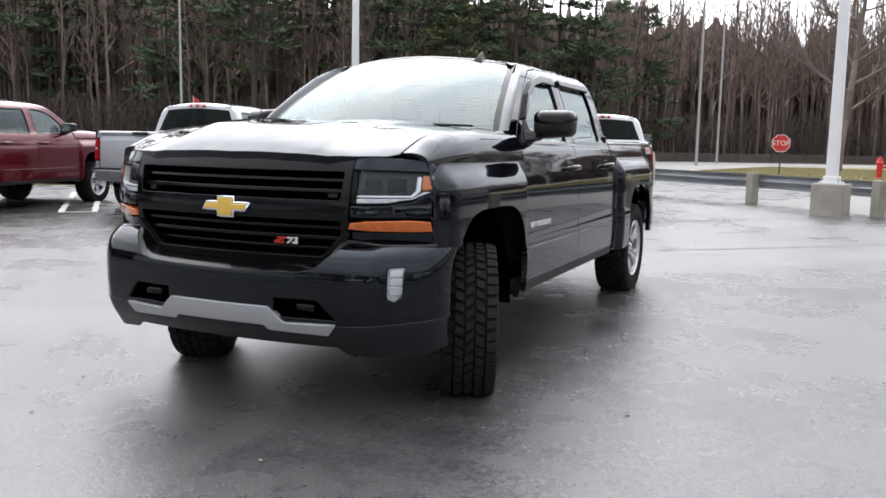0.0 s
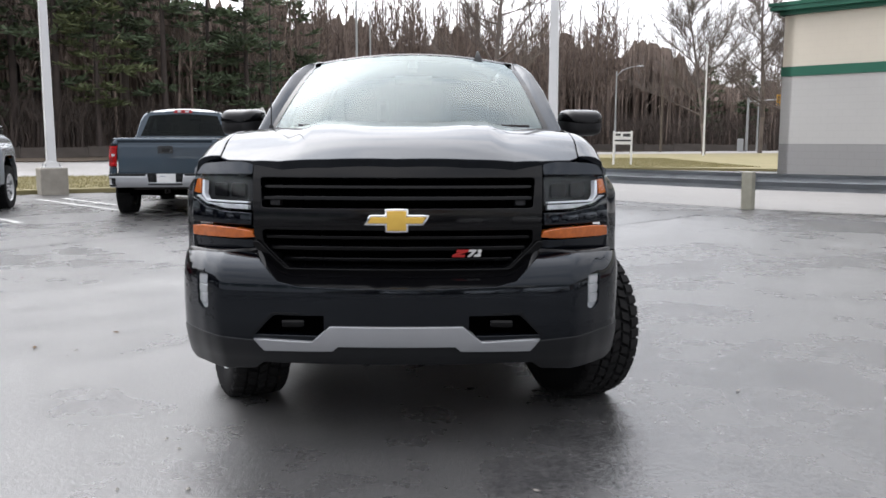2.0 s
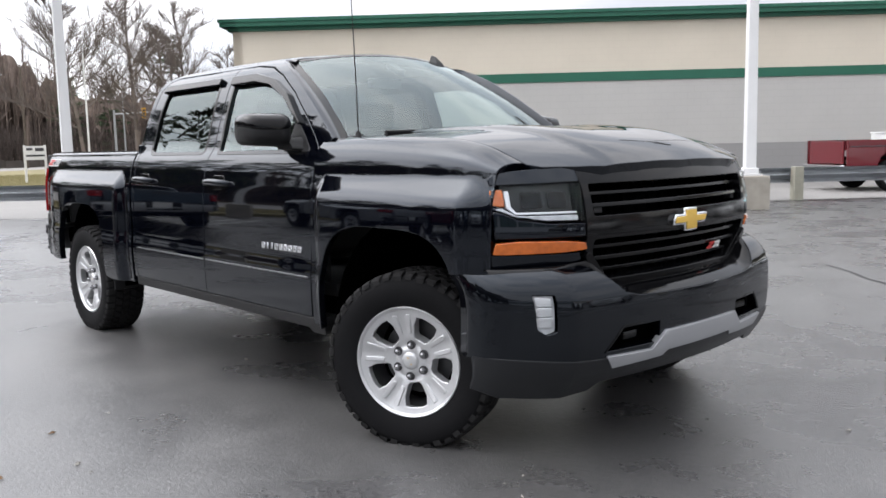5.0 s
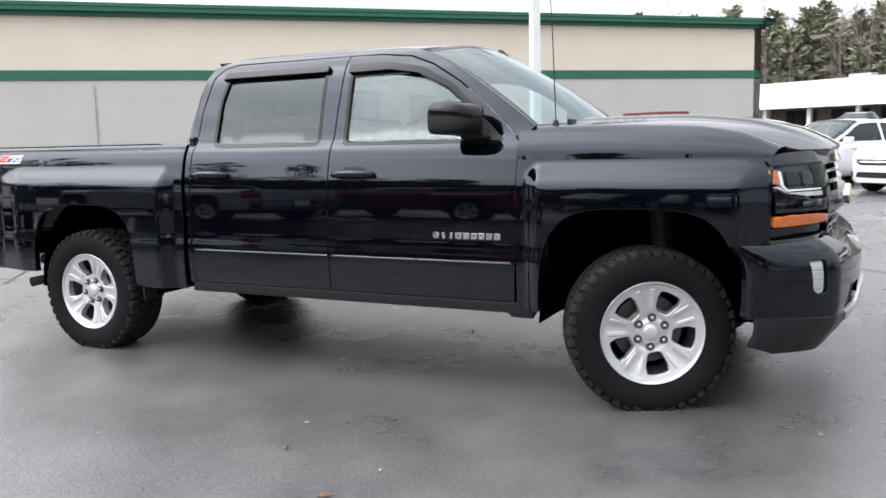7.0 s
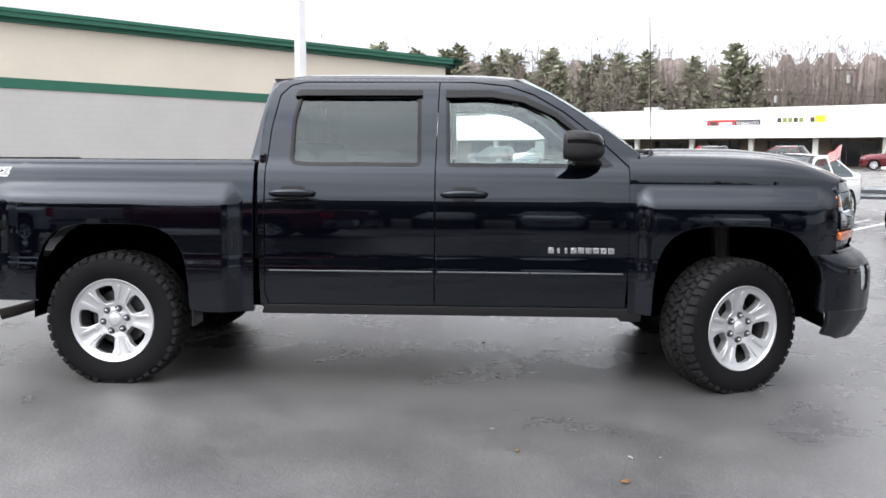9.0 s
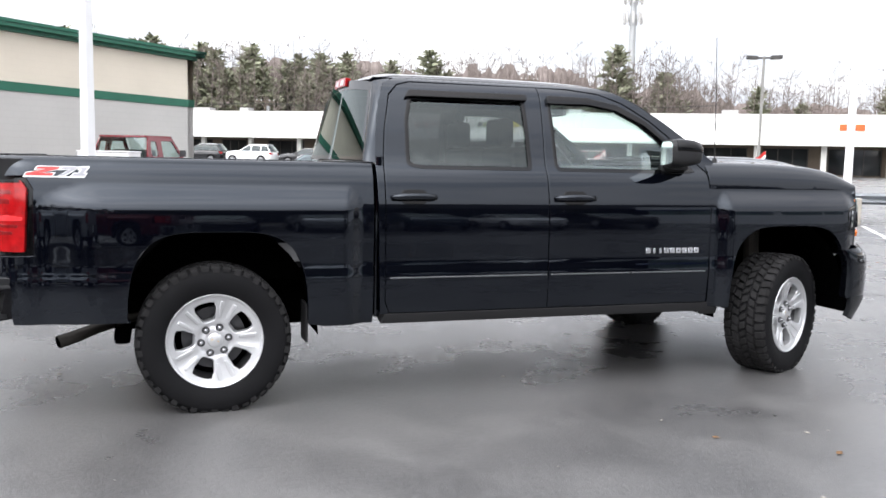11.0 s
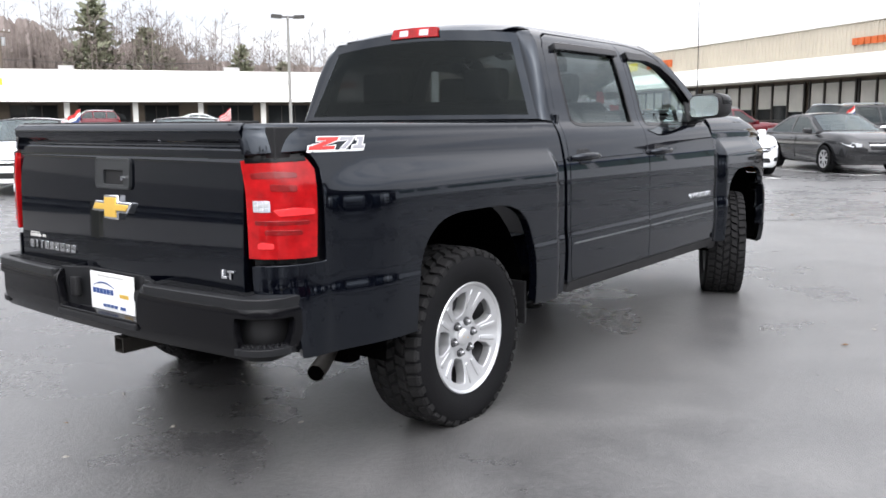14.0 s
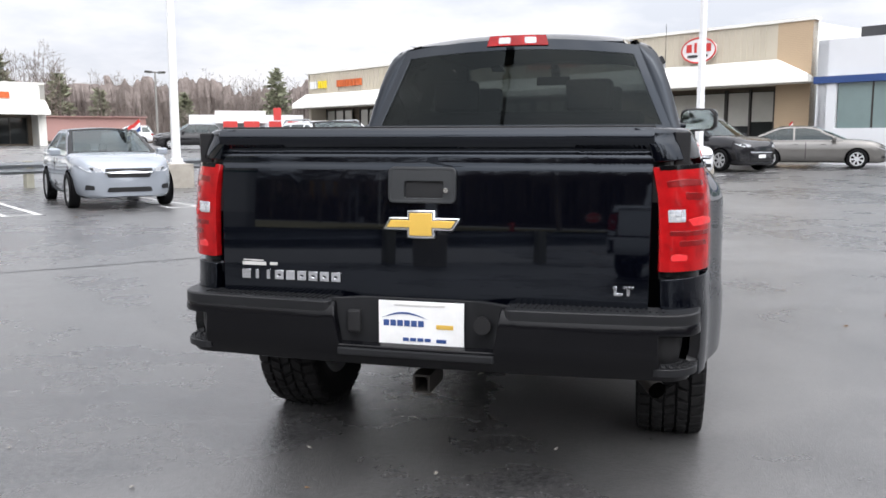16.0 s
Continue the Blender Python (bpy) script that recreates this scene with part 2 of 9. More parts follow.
def round_poly(poly, r, n=4):
    """Rounds every corner of a polygon by about r."""
    out = []
    for a, b, c in zip(poly[-1:] + poly[:-1], poly, poly[1:] + poly[:1]):
        a, b, c = Vector(a), Vector(b), Vector(c)
        ra, rc = min(r, (a - b).length * 0.45), min(r, (c - b).length * 0.45)
        p, q = b + (a - b).normalized() * ra, b + (c - b).normalized() * rc
        for k in range(n + 1):
            t = k / n
            v = p * (1 - t) ** 2 + b * 2 * t * (1 - t) + q * t * t
            out.append((v.x, v.y))
    return out


def skin(outline, surf, out, step=0.06, holes=(), depth=0.02, gap=0.003, edge=0.003, lift=0.0, back=False):
    """A panel: a 2D outline laid on the surface surf(u, v), with rounded edges that turn in by depth. Normals follow the surface."""
    loops = [dense(inset(ccw(list(outline)), gap), step)] + [dense(inset(ccw(list(h)), -gap), step) for h in holes]
    bm = bmesh.new()
    edges, rims = [], []
    for k, loop in enumerate(loops):
        vs = [bm.verts.new((u, v, 0)) for u, v in loop]
        edges += [bm.edges.new((a, b)) for a, b in zip(vs, vs[1:] + vs[:1])]
    bmesh.ops.triangle_fill(bm, use_beauty=True, edges=edges, normal=(0, 0, 1))
    us, vs = [p[0] for p in loops[0]], [p[1] for p in loops[0]]
    for axis, lo, hi in ((0, min(us), max(us)), (1, min(vs), max(vs))):
        for k in range(int(lo / step) + 1, int(hi / step) + 1):
            if lo + 1e-4 < k * step < hi - 1e-4:
                co, no = [0, 0, 0], [0, 0, 0]
                co[axis], no[axis] = k * step, 1
                bmesh.ops.bisect_plane(bm, geom=bm.verts[:] + bm.edges[:] + bm.faces[:], plane_co=co, plane_no=no, dist=1e-5)
    for fc in bm.faces:
        if fc.normal.z < 0:
            fc.normal_flip()
    bm.verts.index_update()

    def at(u, v):
        e = 1e-3
        p = Vector(surf(u, v))
        n = (Vector(surf(u + e, v)) - Vector(surf(u - e, v))).cross(Vector(surf(u, v + e)) - Vector(surf(u, v - e)))
        return p, n.normalized()

    mid = loops[0][len(loops[0]) // 3]
    cu, cv = sum(us) / len(us), sum(vs) / len(vs)
    sign = 1 if at(cu, cv)[1].dot(Vector(out)) + at(*mid)[1].dot(Vector(out)) >= 0 else -1
    verts, norms = [], []
    for v in bm.verts:
        p, n = at(v.co.x, v.co.y)
        verts.append(p + n * sign * lift)
        norms.append(n * sign)
    faces, fnorm = [], []
    for fc in bm.faces:
        ids = [v.index for v in fc.verts]
        faces.append(ids if sign > 0 else ids[::-1])
        fnorm.append([norms[i] for i in faces[-1]])
    if depth:
        ring = {}
        for e in bm.edges:
            if len(e.link_faces) != 1:
                continue
            fc = e.link_faces[0]
            loop = next(lp for lp in fc.loops if lp.edge == e)
            a, b = loop.vert, loop.link_loop_next.vert
            d = (b.co - a.co).normalized()
            o = Vector((d.y, -d.x, 0))
            for w in (a, b):
                ring.setdefault(w.index, [w, Vector()])[1] += o
            rims.append((a.index, b.index))
        low = {}
        for i, (w, o) in ring.items():
            o = o.normalized() if o.length > 1e-6 else o
            u, v = w.co.x + o.x * edge, w.co.y + o.y * edge
            p, n = at(u, v)
            n = n * sign
            t = (p - verts[i])
            t = (t - n * t.dot(n))
            t = t.normalized() if t.length > 1e-9 else t
            k = len(verts)
            verts.append(p + n * (lift - edge * 0.8))
            norms.append((t * 0.9 + n * 0.45).normalized())
            verts.append(p + n * (lift - edge * 0.8 - depth))
            norms.append(t if t.length > 0 else n)
            low[i] = k
        for a, b in rims:
            for quad, nn in (((a, low[a], low[b], b), None), ((low[a], low[a] + 1, low[b] + 1, low[b]), 1)):
                quad = quad if sign > 0 else quad[::-1]
                faces.append(list(quad))
                fnorm.append([norms[i] for i in quad] if nn is None else [(norms[i if i in (low[a] + 1, low[b] + 1) else i + 1]) for i in quad])
    bm.free()
    me = bpy.data.meshes.new("skin")
    me.from_pydata([tuple(v) for v in verts], [], faces)
    me.polygons.foreach_set("use_smooth", [True] * len(me.polygons))
    me.normals_split_custom_set([tuple(n) for fs in fnorm for n in fs])
    return me


def part(name, shape, material, parent=None, label="", smooth=None):
    """Links a bmesh or mesh as one mesh object under its thing."""
    if isinstance(shape, bmesh.types.BMesh):
        me = bpy.data.meshes.new(name)
        bmesh.ops.recalc_face_normals(shape, faces=shape.faces[:])
        shape.to_mesh(me)
        shape.free()
        if smooth is not None:
            me.polygons.foreach_set("use_smooth", [True] * len(me.polygons))
            if smooth < 180:
                me.set_sharp_from_angle(angle=radians(smooth))
    else:
        me = shape
    me.name = name
    if not me.materials:
        me.materials.append(M[material] if isinstance(material, str) else material)
    ob = new(name, me)
    if parent is not None:
        ob.parent = parent
    if label:
        tagged(ob, label)
    return ob


def thing(name, label, category, m=None, group="", kind=""):
    ob = new(name)
    ob.empty_display_size = 0.1
    if m is not None:
        ob.matrix_basis = m
    return tagged(ob, label, category, group, kind)


def box(lo, hi, bevel=0.0, seg=2, m=None):
    bm = bmesh.new()
    bmesh.ops.create_cube(bm, size=1.0)
    for v in bm.verts:
        v.co = Vector([l + (h - l) * (c + 0.5) for l, h, c in zip(lo, hi, v.co)])
    if bevel:
        bmesh.ops.bevel(bm, geom=bm.edges[:], offset=bevel, segments=seg, affect="EDGES", profile=0.6)
    if m is not None:
        bmesh.ops.transform(bm, matrix=m, verts=bm.verts[:])
    return bm


def add_box(bm, lo, hi, m=None):
    r = bmesh.ops.create_cube(bm, size=1.0)
    for v in r["verts"]:
        v.co = Vector([l + (h - l) * (c + 0.5) for l, h, c in zip(lo, hi, v.co)])
    if m is not None:
        bmesh.ops.transform(bm, matrix=m, verts=r["verts"])
    return r["verts"]


def tube(bm, path, radii, n=10, caps=True):
    """Sweeps a round section along a path of points."""
    rings = []
    side = None
    for k, p in enumerate(path):
        p = Vector(p)
        a, b = Vector(path[max(0, k - 1)]), Vector(path[min(len(path) - 1, k + 1)])
        d = (b - a).normalized()
        if side is None or abs(side.dot(d)) > 0.95:
            side = d.orthogonal().normalized()
        side = (side - d * side.dot(d)).normalized()
        up = d.cross(side)
        r = radii[k] if isinstance(radii, (list, tuple)) else radii
        rings.append([bm.verts.new(p + (side * math.cos(2 * math.pi * i / n) + up * math.sin(2 * math.pi * i / n)) * r) for i in range(n)])
    for a, b in zip(rings, rings[1:]):
        for i in range(n):
            bm.faces.new((a[i], a[(i + 1) % n], b[(i + 1) % n], b[i]))
    if caps:
        bm.faces.new(rings[0][::-1])
        bm.faces.new(rings[-1])
    return bm


def lathe(profile, n=48, axis="y", closed=False):
    """Turns a profile of (radius, height) pairs round an axis."""
    bm = bmesh.new()
    rings = []
    for r, h in profile:
        ring = []
        for i in range(n):
            a = 2 * math.pi * i / n
            c, s = r * math.cos(a), r * math.sin(a)
            ring.append(bm.verts.new({"y": (c, h, s), "z": (c, s, h), "x": (h, c, s)}[axis]))
        rings.append(ring)
    pairs = list(zip(rings, rings[1:])) + ([(rings[-1], rings[0])] if closed else [])
    for a, b in pairs:
        for i in range(n):
            bm.faces.new((a[i], a[(i + 1) % n], b[(i + 1) % n], b[i]))
    return bm


def prism(poly, lo, hi, plane="xz", bevel=0.0):
    """A 2D outline given thickness from lo to hi along the third axis."""
    bm = bmesh.new()
    place = {"xz": lambda u, v, w: (u, w, v), "yz": lambda u, v, w: (w, u, v), "xy": lambda u, v, w: (u, v, w)}[plane]
    a = [bm.verts.new(place(u, v, lo)) for u, v in poly]
    b = [bm.verts.new(place(u, v, hi)) for u, v in poly]
    bm.faces.new(a)
    bm.faces.new(b[::-1])
    for i in range(len(poly)):
        j = (i + 1) % len(poly)
        bm.faces.new((a[i], b[i], b[j], a[j]))
    bmesh.ops.triangulate(bm, faces=[f for f in bm.faces if len(f.verts) > 4])
    bmesh.ops.recalc_face_normals(bm, faces=bm.faces[:])
    if bevel:
        sharp = [e for e in bm.edges if len(e.link_faces) == 2 and e.calc_face_angle(0) > 0.6]
        bmesh.ops.bevel(bm, geom=sharp, offset=bevel, segments=2, affect="EDGES", profile=0.6)
    return bm


def words(text, size, extrude=0.004, bevel=0.0, m=None, align="CENTER"):
    """A mesh of lettering in the built-in font, standing in the local xy plane."""
    cu = bpy.data.curves.new("words", "FONT")
    cu.body, cu.size, cu.extrude, cu.bevel_depth, cu.align_x, cu.align_y = text, size, extrude, bevel, align, "CENTER"
    cu.resolution_u = 3
    ob = bpy.data.objects.new("words", cu)
    scene.collection.objects.link(ob)
    me = bpy.data.meshes.new_from_object(ob.evaluated_get(bpy.context.evaluated_depsgraph_get()))
    bpy.data.objects.remove(ob)
    bpy.data.curves.remove(cu)
    if m is not None:
        me.transform(m)
    return me


# ---- the ground and the large structure ----
def asphalt(name, dark, light, rough_lo, rough_hi, spec=0.3):
    m = bpy.data.materials.new(name)
    m.use_nodes = True
    n, l = m.node_tree.nodes, m.node_tree.links
    b = n["Principled BSDF"]
    co = n.new("ShaderNodeTexCoord")

    def noise_at(scale, detail=5, rough=0.55):
        t = n.new("ShaderNodeTexNoise")
        t.inputs["Scale"].default_value, t.inputs["Detail"].default_value, t.inputs["Roughness"].default_value = scale, detail, rough
        l.new(co.outputs["Object"], t.inputs["Vector"])
        return t.outputs["Fac"]

    def ramp(src, a, b_, ca, cb):
        r = n.new("ShaderNodeMapRange")
        r.inputs[1].default_value, r.inputs[2].default_value, r.inputs[3].default_value, r.inputs[4].default_value = a, b_, ca, cb
        l.new(src, r.inputs[0])
        return r.outputs[0]

    patch, mottle, grain, stone = noise_at(0.22, 6, 0.62), noise_at(1.6, 8, 0.68), noise_at(38, 4, 0.7), noise_at(130, 2)
    base = n.new("ShaderNodeMix")
    base.data_type = "RGBA"
    base.inputs[6].default_value, base.inputs[7].default_value = (*dark, 1), (*light, 1)
    s1, s2 = n.new("ShaderNodeMath"), n.new("ShaderNodeMath")
    s1.operation, s2.operation, s2.use_clamp = "MULTIPLY_ADD", "MULTIPLY_ADD", True
    s1.inputs[1].default_value = 0.5
    b.inputs["Specular IOR Level"].default_value = spec
    l.new(ramp(patch, 0.38, 0.64, 0.10, 0.56), s1.inputs[2])
    l.new(ramp(mottle, 0.34, 0.68, -0.12, 0.66), s1.inputs[0])
    s2.inputs[1].default_value = 0.2
    l.new(ramp(grain, 0.35, 0.65, -0.5, 1.0), s2.inputs[0])
    l.new(s1.outputs[0], s2.inputs[2])
    l.new(s2.outputs[0], base.inputs[0])
    l.new(base.outputs[2], b.inputs["Base Color"])
    l.new(ramp(s1.outputs[0], 0.0, 0.9, rough_lo, rough_hi), b.inputs["Roughness"])
    bp = n.new("ShaderNodeBump")
    bp.inputs["Strength"].default_value, bp.inputs["Distance"].default_value = 0.35, 0.010
    hs = n.new("ShaderNodeMath")
    hs.operation = "MULTIPLY_ADD"
    hs.inputs[1].default_value = 0.6
    l.new(stone, hs.inputs[0])
    l.new(grain, hs.inputs[2])
    l.new(hs.outputs[0], bp.inputs["Height"])
    l.new(bp.outputs[0], b.inputs["Normal"])
    return m


M["asphalt"] = asphalt("damp_asphalt", (0.022, 0.0225, 0.0245), (0.122, 0.119, 0.117), 0.17, 0.42, 0.85)
M["asphalt_old"] = asphalt("old_pale_asphalt", (0.16, 0.155, 0.15), (0.26, 0.25, 0.24), 0.6, 0.8)
M["road"] = asphalt("pale_road", (0.22, 0.21, 0.20), (0.33, 0.32, 0.31), 0.7, 0.85)
M["concrete"] = mk("concrete", (0.36, 0.34, 0.31), 0.85, vary=0.14, scale=3, fine=60, bump=0.3)
M["grass_soil"] = mk("dry_grass_soil", (0.27, 0.225, 0.125), 0.95, vary=0.2, scale=0.6, fine=14, alt=(0.17, 0.155, 0.07), bump=0.5)
M["blade"] = mk("dry_grass_blades", (0.32, 0.27, 0.145), 0.8, vary=0.2, scale=0.5, alt=(0.18, 0.175, 0.075))
M["line_white"] = mk("worn_white_line_paint", (0.72, 0.72, 0.70), 0.7, vary=0.12, scale=4, fine=40, alt=(0.40, 0.40, 0.39))
M["pole_white"] = mk("white_painted_steel", (0.74, 0.74, 0.74), 0.45, vary=0.06, scale=2)
M["galv"] = mk("galvanised_steel", (0.42, 0.44, 0.46), 0.42, metal=0.55, vary=0.14, scale=2, fine=40)
M["wood_post"] = mk("weathered_wood_post", (0.33, 0.32, 0.26), 0.85, vary=0.16, scale=8, fine=50, bump=0.3)
M["leafmould"] = mk("brown_leaf_litter", (0.085, 0.062, 0.042), 0.95, vary=0.2, scale=2, fine=20)


def slope(x, y):
    s, e = 0.56 * x + 0.828 * y, 0.816 * x - 0.577 * y
    return 0.046 + 0.68 * ease(21, 68, s) + 0.28 * ease(12, 33, e) * (1 - ease(21, 50, s))


def sheet(name, poly, z, material, label, step=3.0, category="ground", kind="structure", kerb=None):
    """A flat piece of ground that follows the slope of the lot, with a turned-down edge."""
    bm = bmesh.new()
    loop = dense(ccw(poly), step)
    vs = [bm.verts.new((x, y, 0)) for x, y in loop]
    edges = [bm.edges.new((a, b)) for a, b in zip(vs, vs[1:] + vs[:1])]
    bmesh.ops.triangle_fill(bm, use_beauty=True, edges=edges, normal=(0, 0, 1))
    r = bmesh.ops.extrude_face_region(bm, geom=bm.faces[:])
    top = [v for v in r["geom"] if isinstance(v, bmesh.types.BMVert)]
    for v in bm.verts:
        v.co.z = slope(v.co.x, v.co.y) - 0.3
    for v in top:
        v.co.z = slope(v.co.x, v.co.y) + z
    ob = part(name, bm, material)
    return tagged(ob, label, category, kind=kind)


gx = sorted({*range(-60, 105, 5), *range(-400, 401, 50), *range(-1600, 1601, 400)})
bm = bmesh.new()
rows_of = [[bm.verts.new((x, y, slope(x, y))) for x in gx] for y in gx]
for r0, r1 in zip(rows_of, rows_of[1:]):
    for i in range(len(gx) - 1):
        bm.faces.new((r0[i], r0[i + 1], r1[i + 1], r1[i]))
tagged(part("ground", bm, "asphalt", smooth=180), "dark damp asphalt car lot with paler dry patches", "ground", kind="structure")

# worn ground beyond the rail, the road and the lawns
RAIL_A = [(-15.75, -2.25), (-13.2, 0.9), (-10.75, 3.4), (-8.1, 5.95), (-6.2, 8.9), (-4.0, 11.6), (-1.8, 14.4), (0.2, 17.0), (1.6, 19.3)]
RAIL_B = [(1.6, 19.3), (5.0, 18.6), (8.4, 17.6), (11.7, 16.4), (14.9, 15.2), (18.1, 13.8), (21.3, 12.2), (24.4, 10.4), (27.4, 8.4)]
sheet("pavement", RAIL_A[1:] + [(8, 30), (3, 34), (-22, 12), (-25, 9), (-19, 3)], 0.006, "asphalt_old", "pale old asphalt drive beside the rail", category="pavement")
sheet("road", [(-14, -60), (-21.5, -5.4), (-34, -4.5), (-50, -2), (-64, 16), (-78, 45), (-110, 110), (-125, 104), (-90, 40), (-74, 10), (-60, -12), (-38, -18), (-30, -60)],
      0.008, "road", "pale grey two-lane road", category="road")
sheet("lawn", [(-7, -17), (-12, -9.3), (-14.6, -4.9), (-17.6, -2.9), (-21.4, -3.4), (-21.2, -5.2), (-18.5, -14), (-14, -22)], 0.10, "grass_soil", "strip of dry yellow grass behind the parked trucks", category="lawn")
sheet("lawn", [(-29, -2.6), (-28.5, 2), (-28.8, 8.6), (-27, 14), (-24, 24), (-20, 40), (-70, 60), (-74, 45), (-62, 16.5), (-49, -1.2), (-36, -3.6)], 0.10, "grass_soil", "wide dry yellow-green lawn beside the road", category="lawn")
sheet("backdrop_ground", [(-75, 8), (-92, 40), (-128, 105), (-300, 100), (-300, -250), (-30, -250), (-31, -60), (-39, -20), (-61, -14)], 0.05, "leafmould", "brown leaf litter under bare woods", category="woodland floor")
sheet("backdrop_ground", [(-80, 62), (-60, 110), (-20, 100), (20, 100), (60, 82), (78, 62), (140, 60), (300, 60), (300, 300), (-300, 300)], 0.3, "leafmould", "brown leaf litter under distant trees", category="woodland floor")


def guard_rail(line, label, side=1):
    ob = thing("guard_rail", label, "guard rail", kind="")
    prof = [(-0.155, 0.02), (-0.13, -0.02), (-0.085, -0.055), (-0.04, -0.02), (0, 0.02), (0.04, -0.02), (0.085, -0.055), (0.13, -0.02), (0.155, 0.02)]
    for (x0, y0), (x1, y1) in zip(line, line[1:]):
        d = Vector((x1 - x0, y1 - y0, 0))
        nrm = Vector((d.y, -d.x, 0)).normalized()
        bm = bmesh.new()
        rings = []
        for x, y in ((x0, y0), (x1, y1)):
            base = Vector((x, y, slope(x, y) + 0.52))
            rings.append([bm.verts.new(base + nrm * side * (0.10 - o) + Vector((0, 0, h))) for h, o in prof])
        for a, b in zip(*[list(zip(r, r[1:])) for r in rings]):
            bm.faces.new((a[0], a[1], b[1], b[0]))
        bmesh.ops.solidify(bm, geom=bm.faces[:], thickness=0.006)
        part("rail_panel", bm, "galv", ob, smooth=40)
    for k, (x, y) in enumerate(line):
        p = part("post", box((-0.1, -0.1, -0.3), (0.1, 0.1, 0.70), 0.012), "wood_post", ob)
        q = Vector(line[min(k + 1, len(line) - 1)]) - Vector(line[max(k - 1, 0)])
        p.matrix_basis = pose(x, y, slope(x, y), random.uniform(-1.5, 1.5), random.uniform(-1.5, 1.5), math.degrees(math.atan2(q.y, q.x)))
    return ob


guard_rail(RAIL_A, "galvanised steel guard rail on weathered wooden posts", -1)
guard_rail(RAIL_B, "galvanised steel guard rail behind the parked cars")


# ---- buildings ----
def cladding(name, base, w=0.4, h=0.2, joint=0.85, depth=0.3, rough=0.8):
    """Block or brick courses in relief, at real size."""
    m = mk(name, base, rough, vary=0.06, scale=0.7, fine=30)
    n, l = m.node_tree.nodes, m.node_tree.links
    b = n["Principled BSDF"]
    co, br, bp = n.new("ShaderNodeTexCoord"), n.new("ShaderNodeTexBrick"), n.new("ShaderNodeBump")
    br.inputs["Scale"].default_value, br.inputs["Brick Width"].default_value, br.inputs["Row Height"].default_value = 1.0, w, h
    br.inputs["Mortar Size"].default_value = 0.008
    l.new(co.outputs["UV"], br.inputs["Vector"])
    l.new(br.outputs["Fac"], bp.inputs["Height"])
    bp.invert = True
    bp.inputs["Strength"].default_value, bp.inputs["Distance"].default_value = depth, 0.01
    l.new(bp.outputs[0], b.inputs["Normal"])
    old = b.inputs["Base Color"].links[0].from_socket
    mx = n.new("ShaderNodeMix")
    mx.data_type, mx.blend_type = "RGBA", "MULTIPLY"
    mx.inputs[7].default_value = (joint, joint, joint, 1)
    l.new(br.outputs["Fac"], mx.inputs[0])
    l.new(old, mx.inputs[6])
    l.new(mx.outputs[2], b.inputs["Base Color"])
    return m


M["block_grey"] = cladding("painted_grey_block", (0.47, 0.46, 0.44), joint=0.95, depth=0.14)
M["block_low"] = cladding("grey_split_block", (0.29, 0.285, 0.28), joint=0.92, depth=0.3)
M["block_cream"] = cladding("painted_cream_block", (0.66, 0.60, 0.50), joint=0.97, depth=0.1)
M["brick_tan"] = cladding("tan_brick", (0.44, 0.33, 0.22), 0.2, 0.07, joint=1.15)
M["brick_rose"] = cladding("rose_brick", (0.36, 0.21, 0.19), 0.2, 0.07, joint=1.1)
M["green_trim"] = mk("green_painted_metal", (0.018, 0.12, 0.075), 0.45, vary=0.08, scale=2)
M["siding_white"] = mk("white_metal_fascia", (0.78, 0.77, 0.72), 0.55, vary=0.04, scale=0.6)
M["siding_tan"] = mk("tan_ribbed_metal", (0.52, 0.47, 0.38), 0.6, vary=0.08, scale=0.6)
M["shop_glass"] = mk("dark_shop_glass", (0.03, 0.034, 0.036), 0.05, vary=0.3, scale=0.5, coat=0.3)
# the sky's reflection is put into this teal pane colour
M["sky_tinted_glass"] = mk("sky_tinted_pane", (0.20, 0.27, 0.265), 0.08, vary=0.15, scale=0.6, coat=0.3)
# pale colour that paints the light seen in the upper panes
M["blind"] = mk("pale_pane_light", (0.50, 0.49, 0.44), 0.35, vary=0.12, scale=1.5, coat=0.4)
# shade under the canopies is already put into this wall colour
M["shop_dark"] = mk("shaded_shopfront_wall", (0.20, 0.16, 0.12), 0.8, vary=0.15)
M["alu"] = mk("dark_aluminium_frame", (0.06, 0.055, 0.05), 0.4, metal=0.5)
M["metal_grey"] = mk("dark_grey_metal_panel", (0.11, 0.112, 0.118), 0.5, metal=0.2, vary=0.08, scale=0.8)
M["white_wall"] = mk("white_render", (0.70, 0.71, 0.73), 0.75, vary=0.05, scale=0.8)
M["blue_trim"] = mk("blue_trim", (0.03, 0.07, 0.22), 0.5)
M["grey_roof"] = mk("dark_roof", (0.06, 0.06, 0.065), 0.8)
M["sign_red"] = mk("red_sign", (0.55, 0.035, 0.03), 0.4)
M["sign_orange"] = mk("orange_sign", (0.62, 0.13, 0.03), 0.5, vary=0.2)
M["sign_yellow"] = mk("yellow_sign", (0.80, 0.62, 0.03), 0.4)
M["sign_olive"] = mk("olive_green_sign", (0.22, 0.26, 0.06), 0.5)
M["sign_white"] = mk("white_sign", (0.80, 0.80, 0.79), 0.4)
M["sign_dark"] = mk("dark_sign", (0.05, 0.05, 0.055), 0.4)
M["sign_grey"] = mk("grey_sign", (0.55, 0.54, 0.52), 0.4)


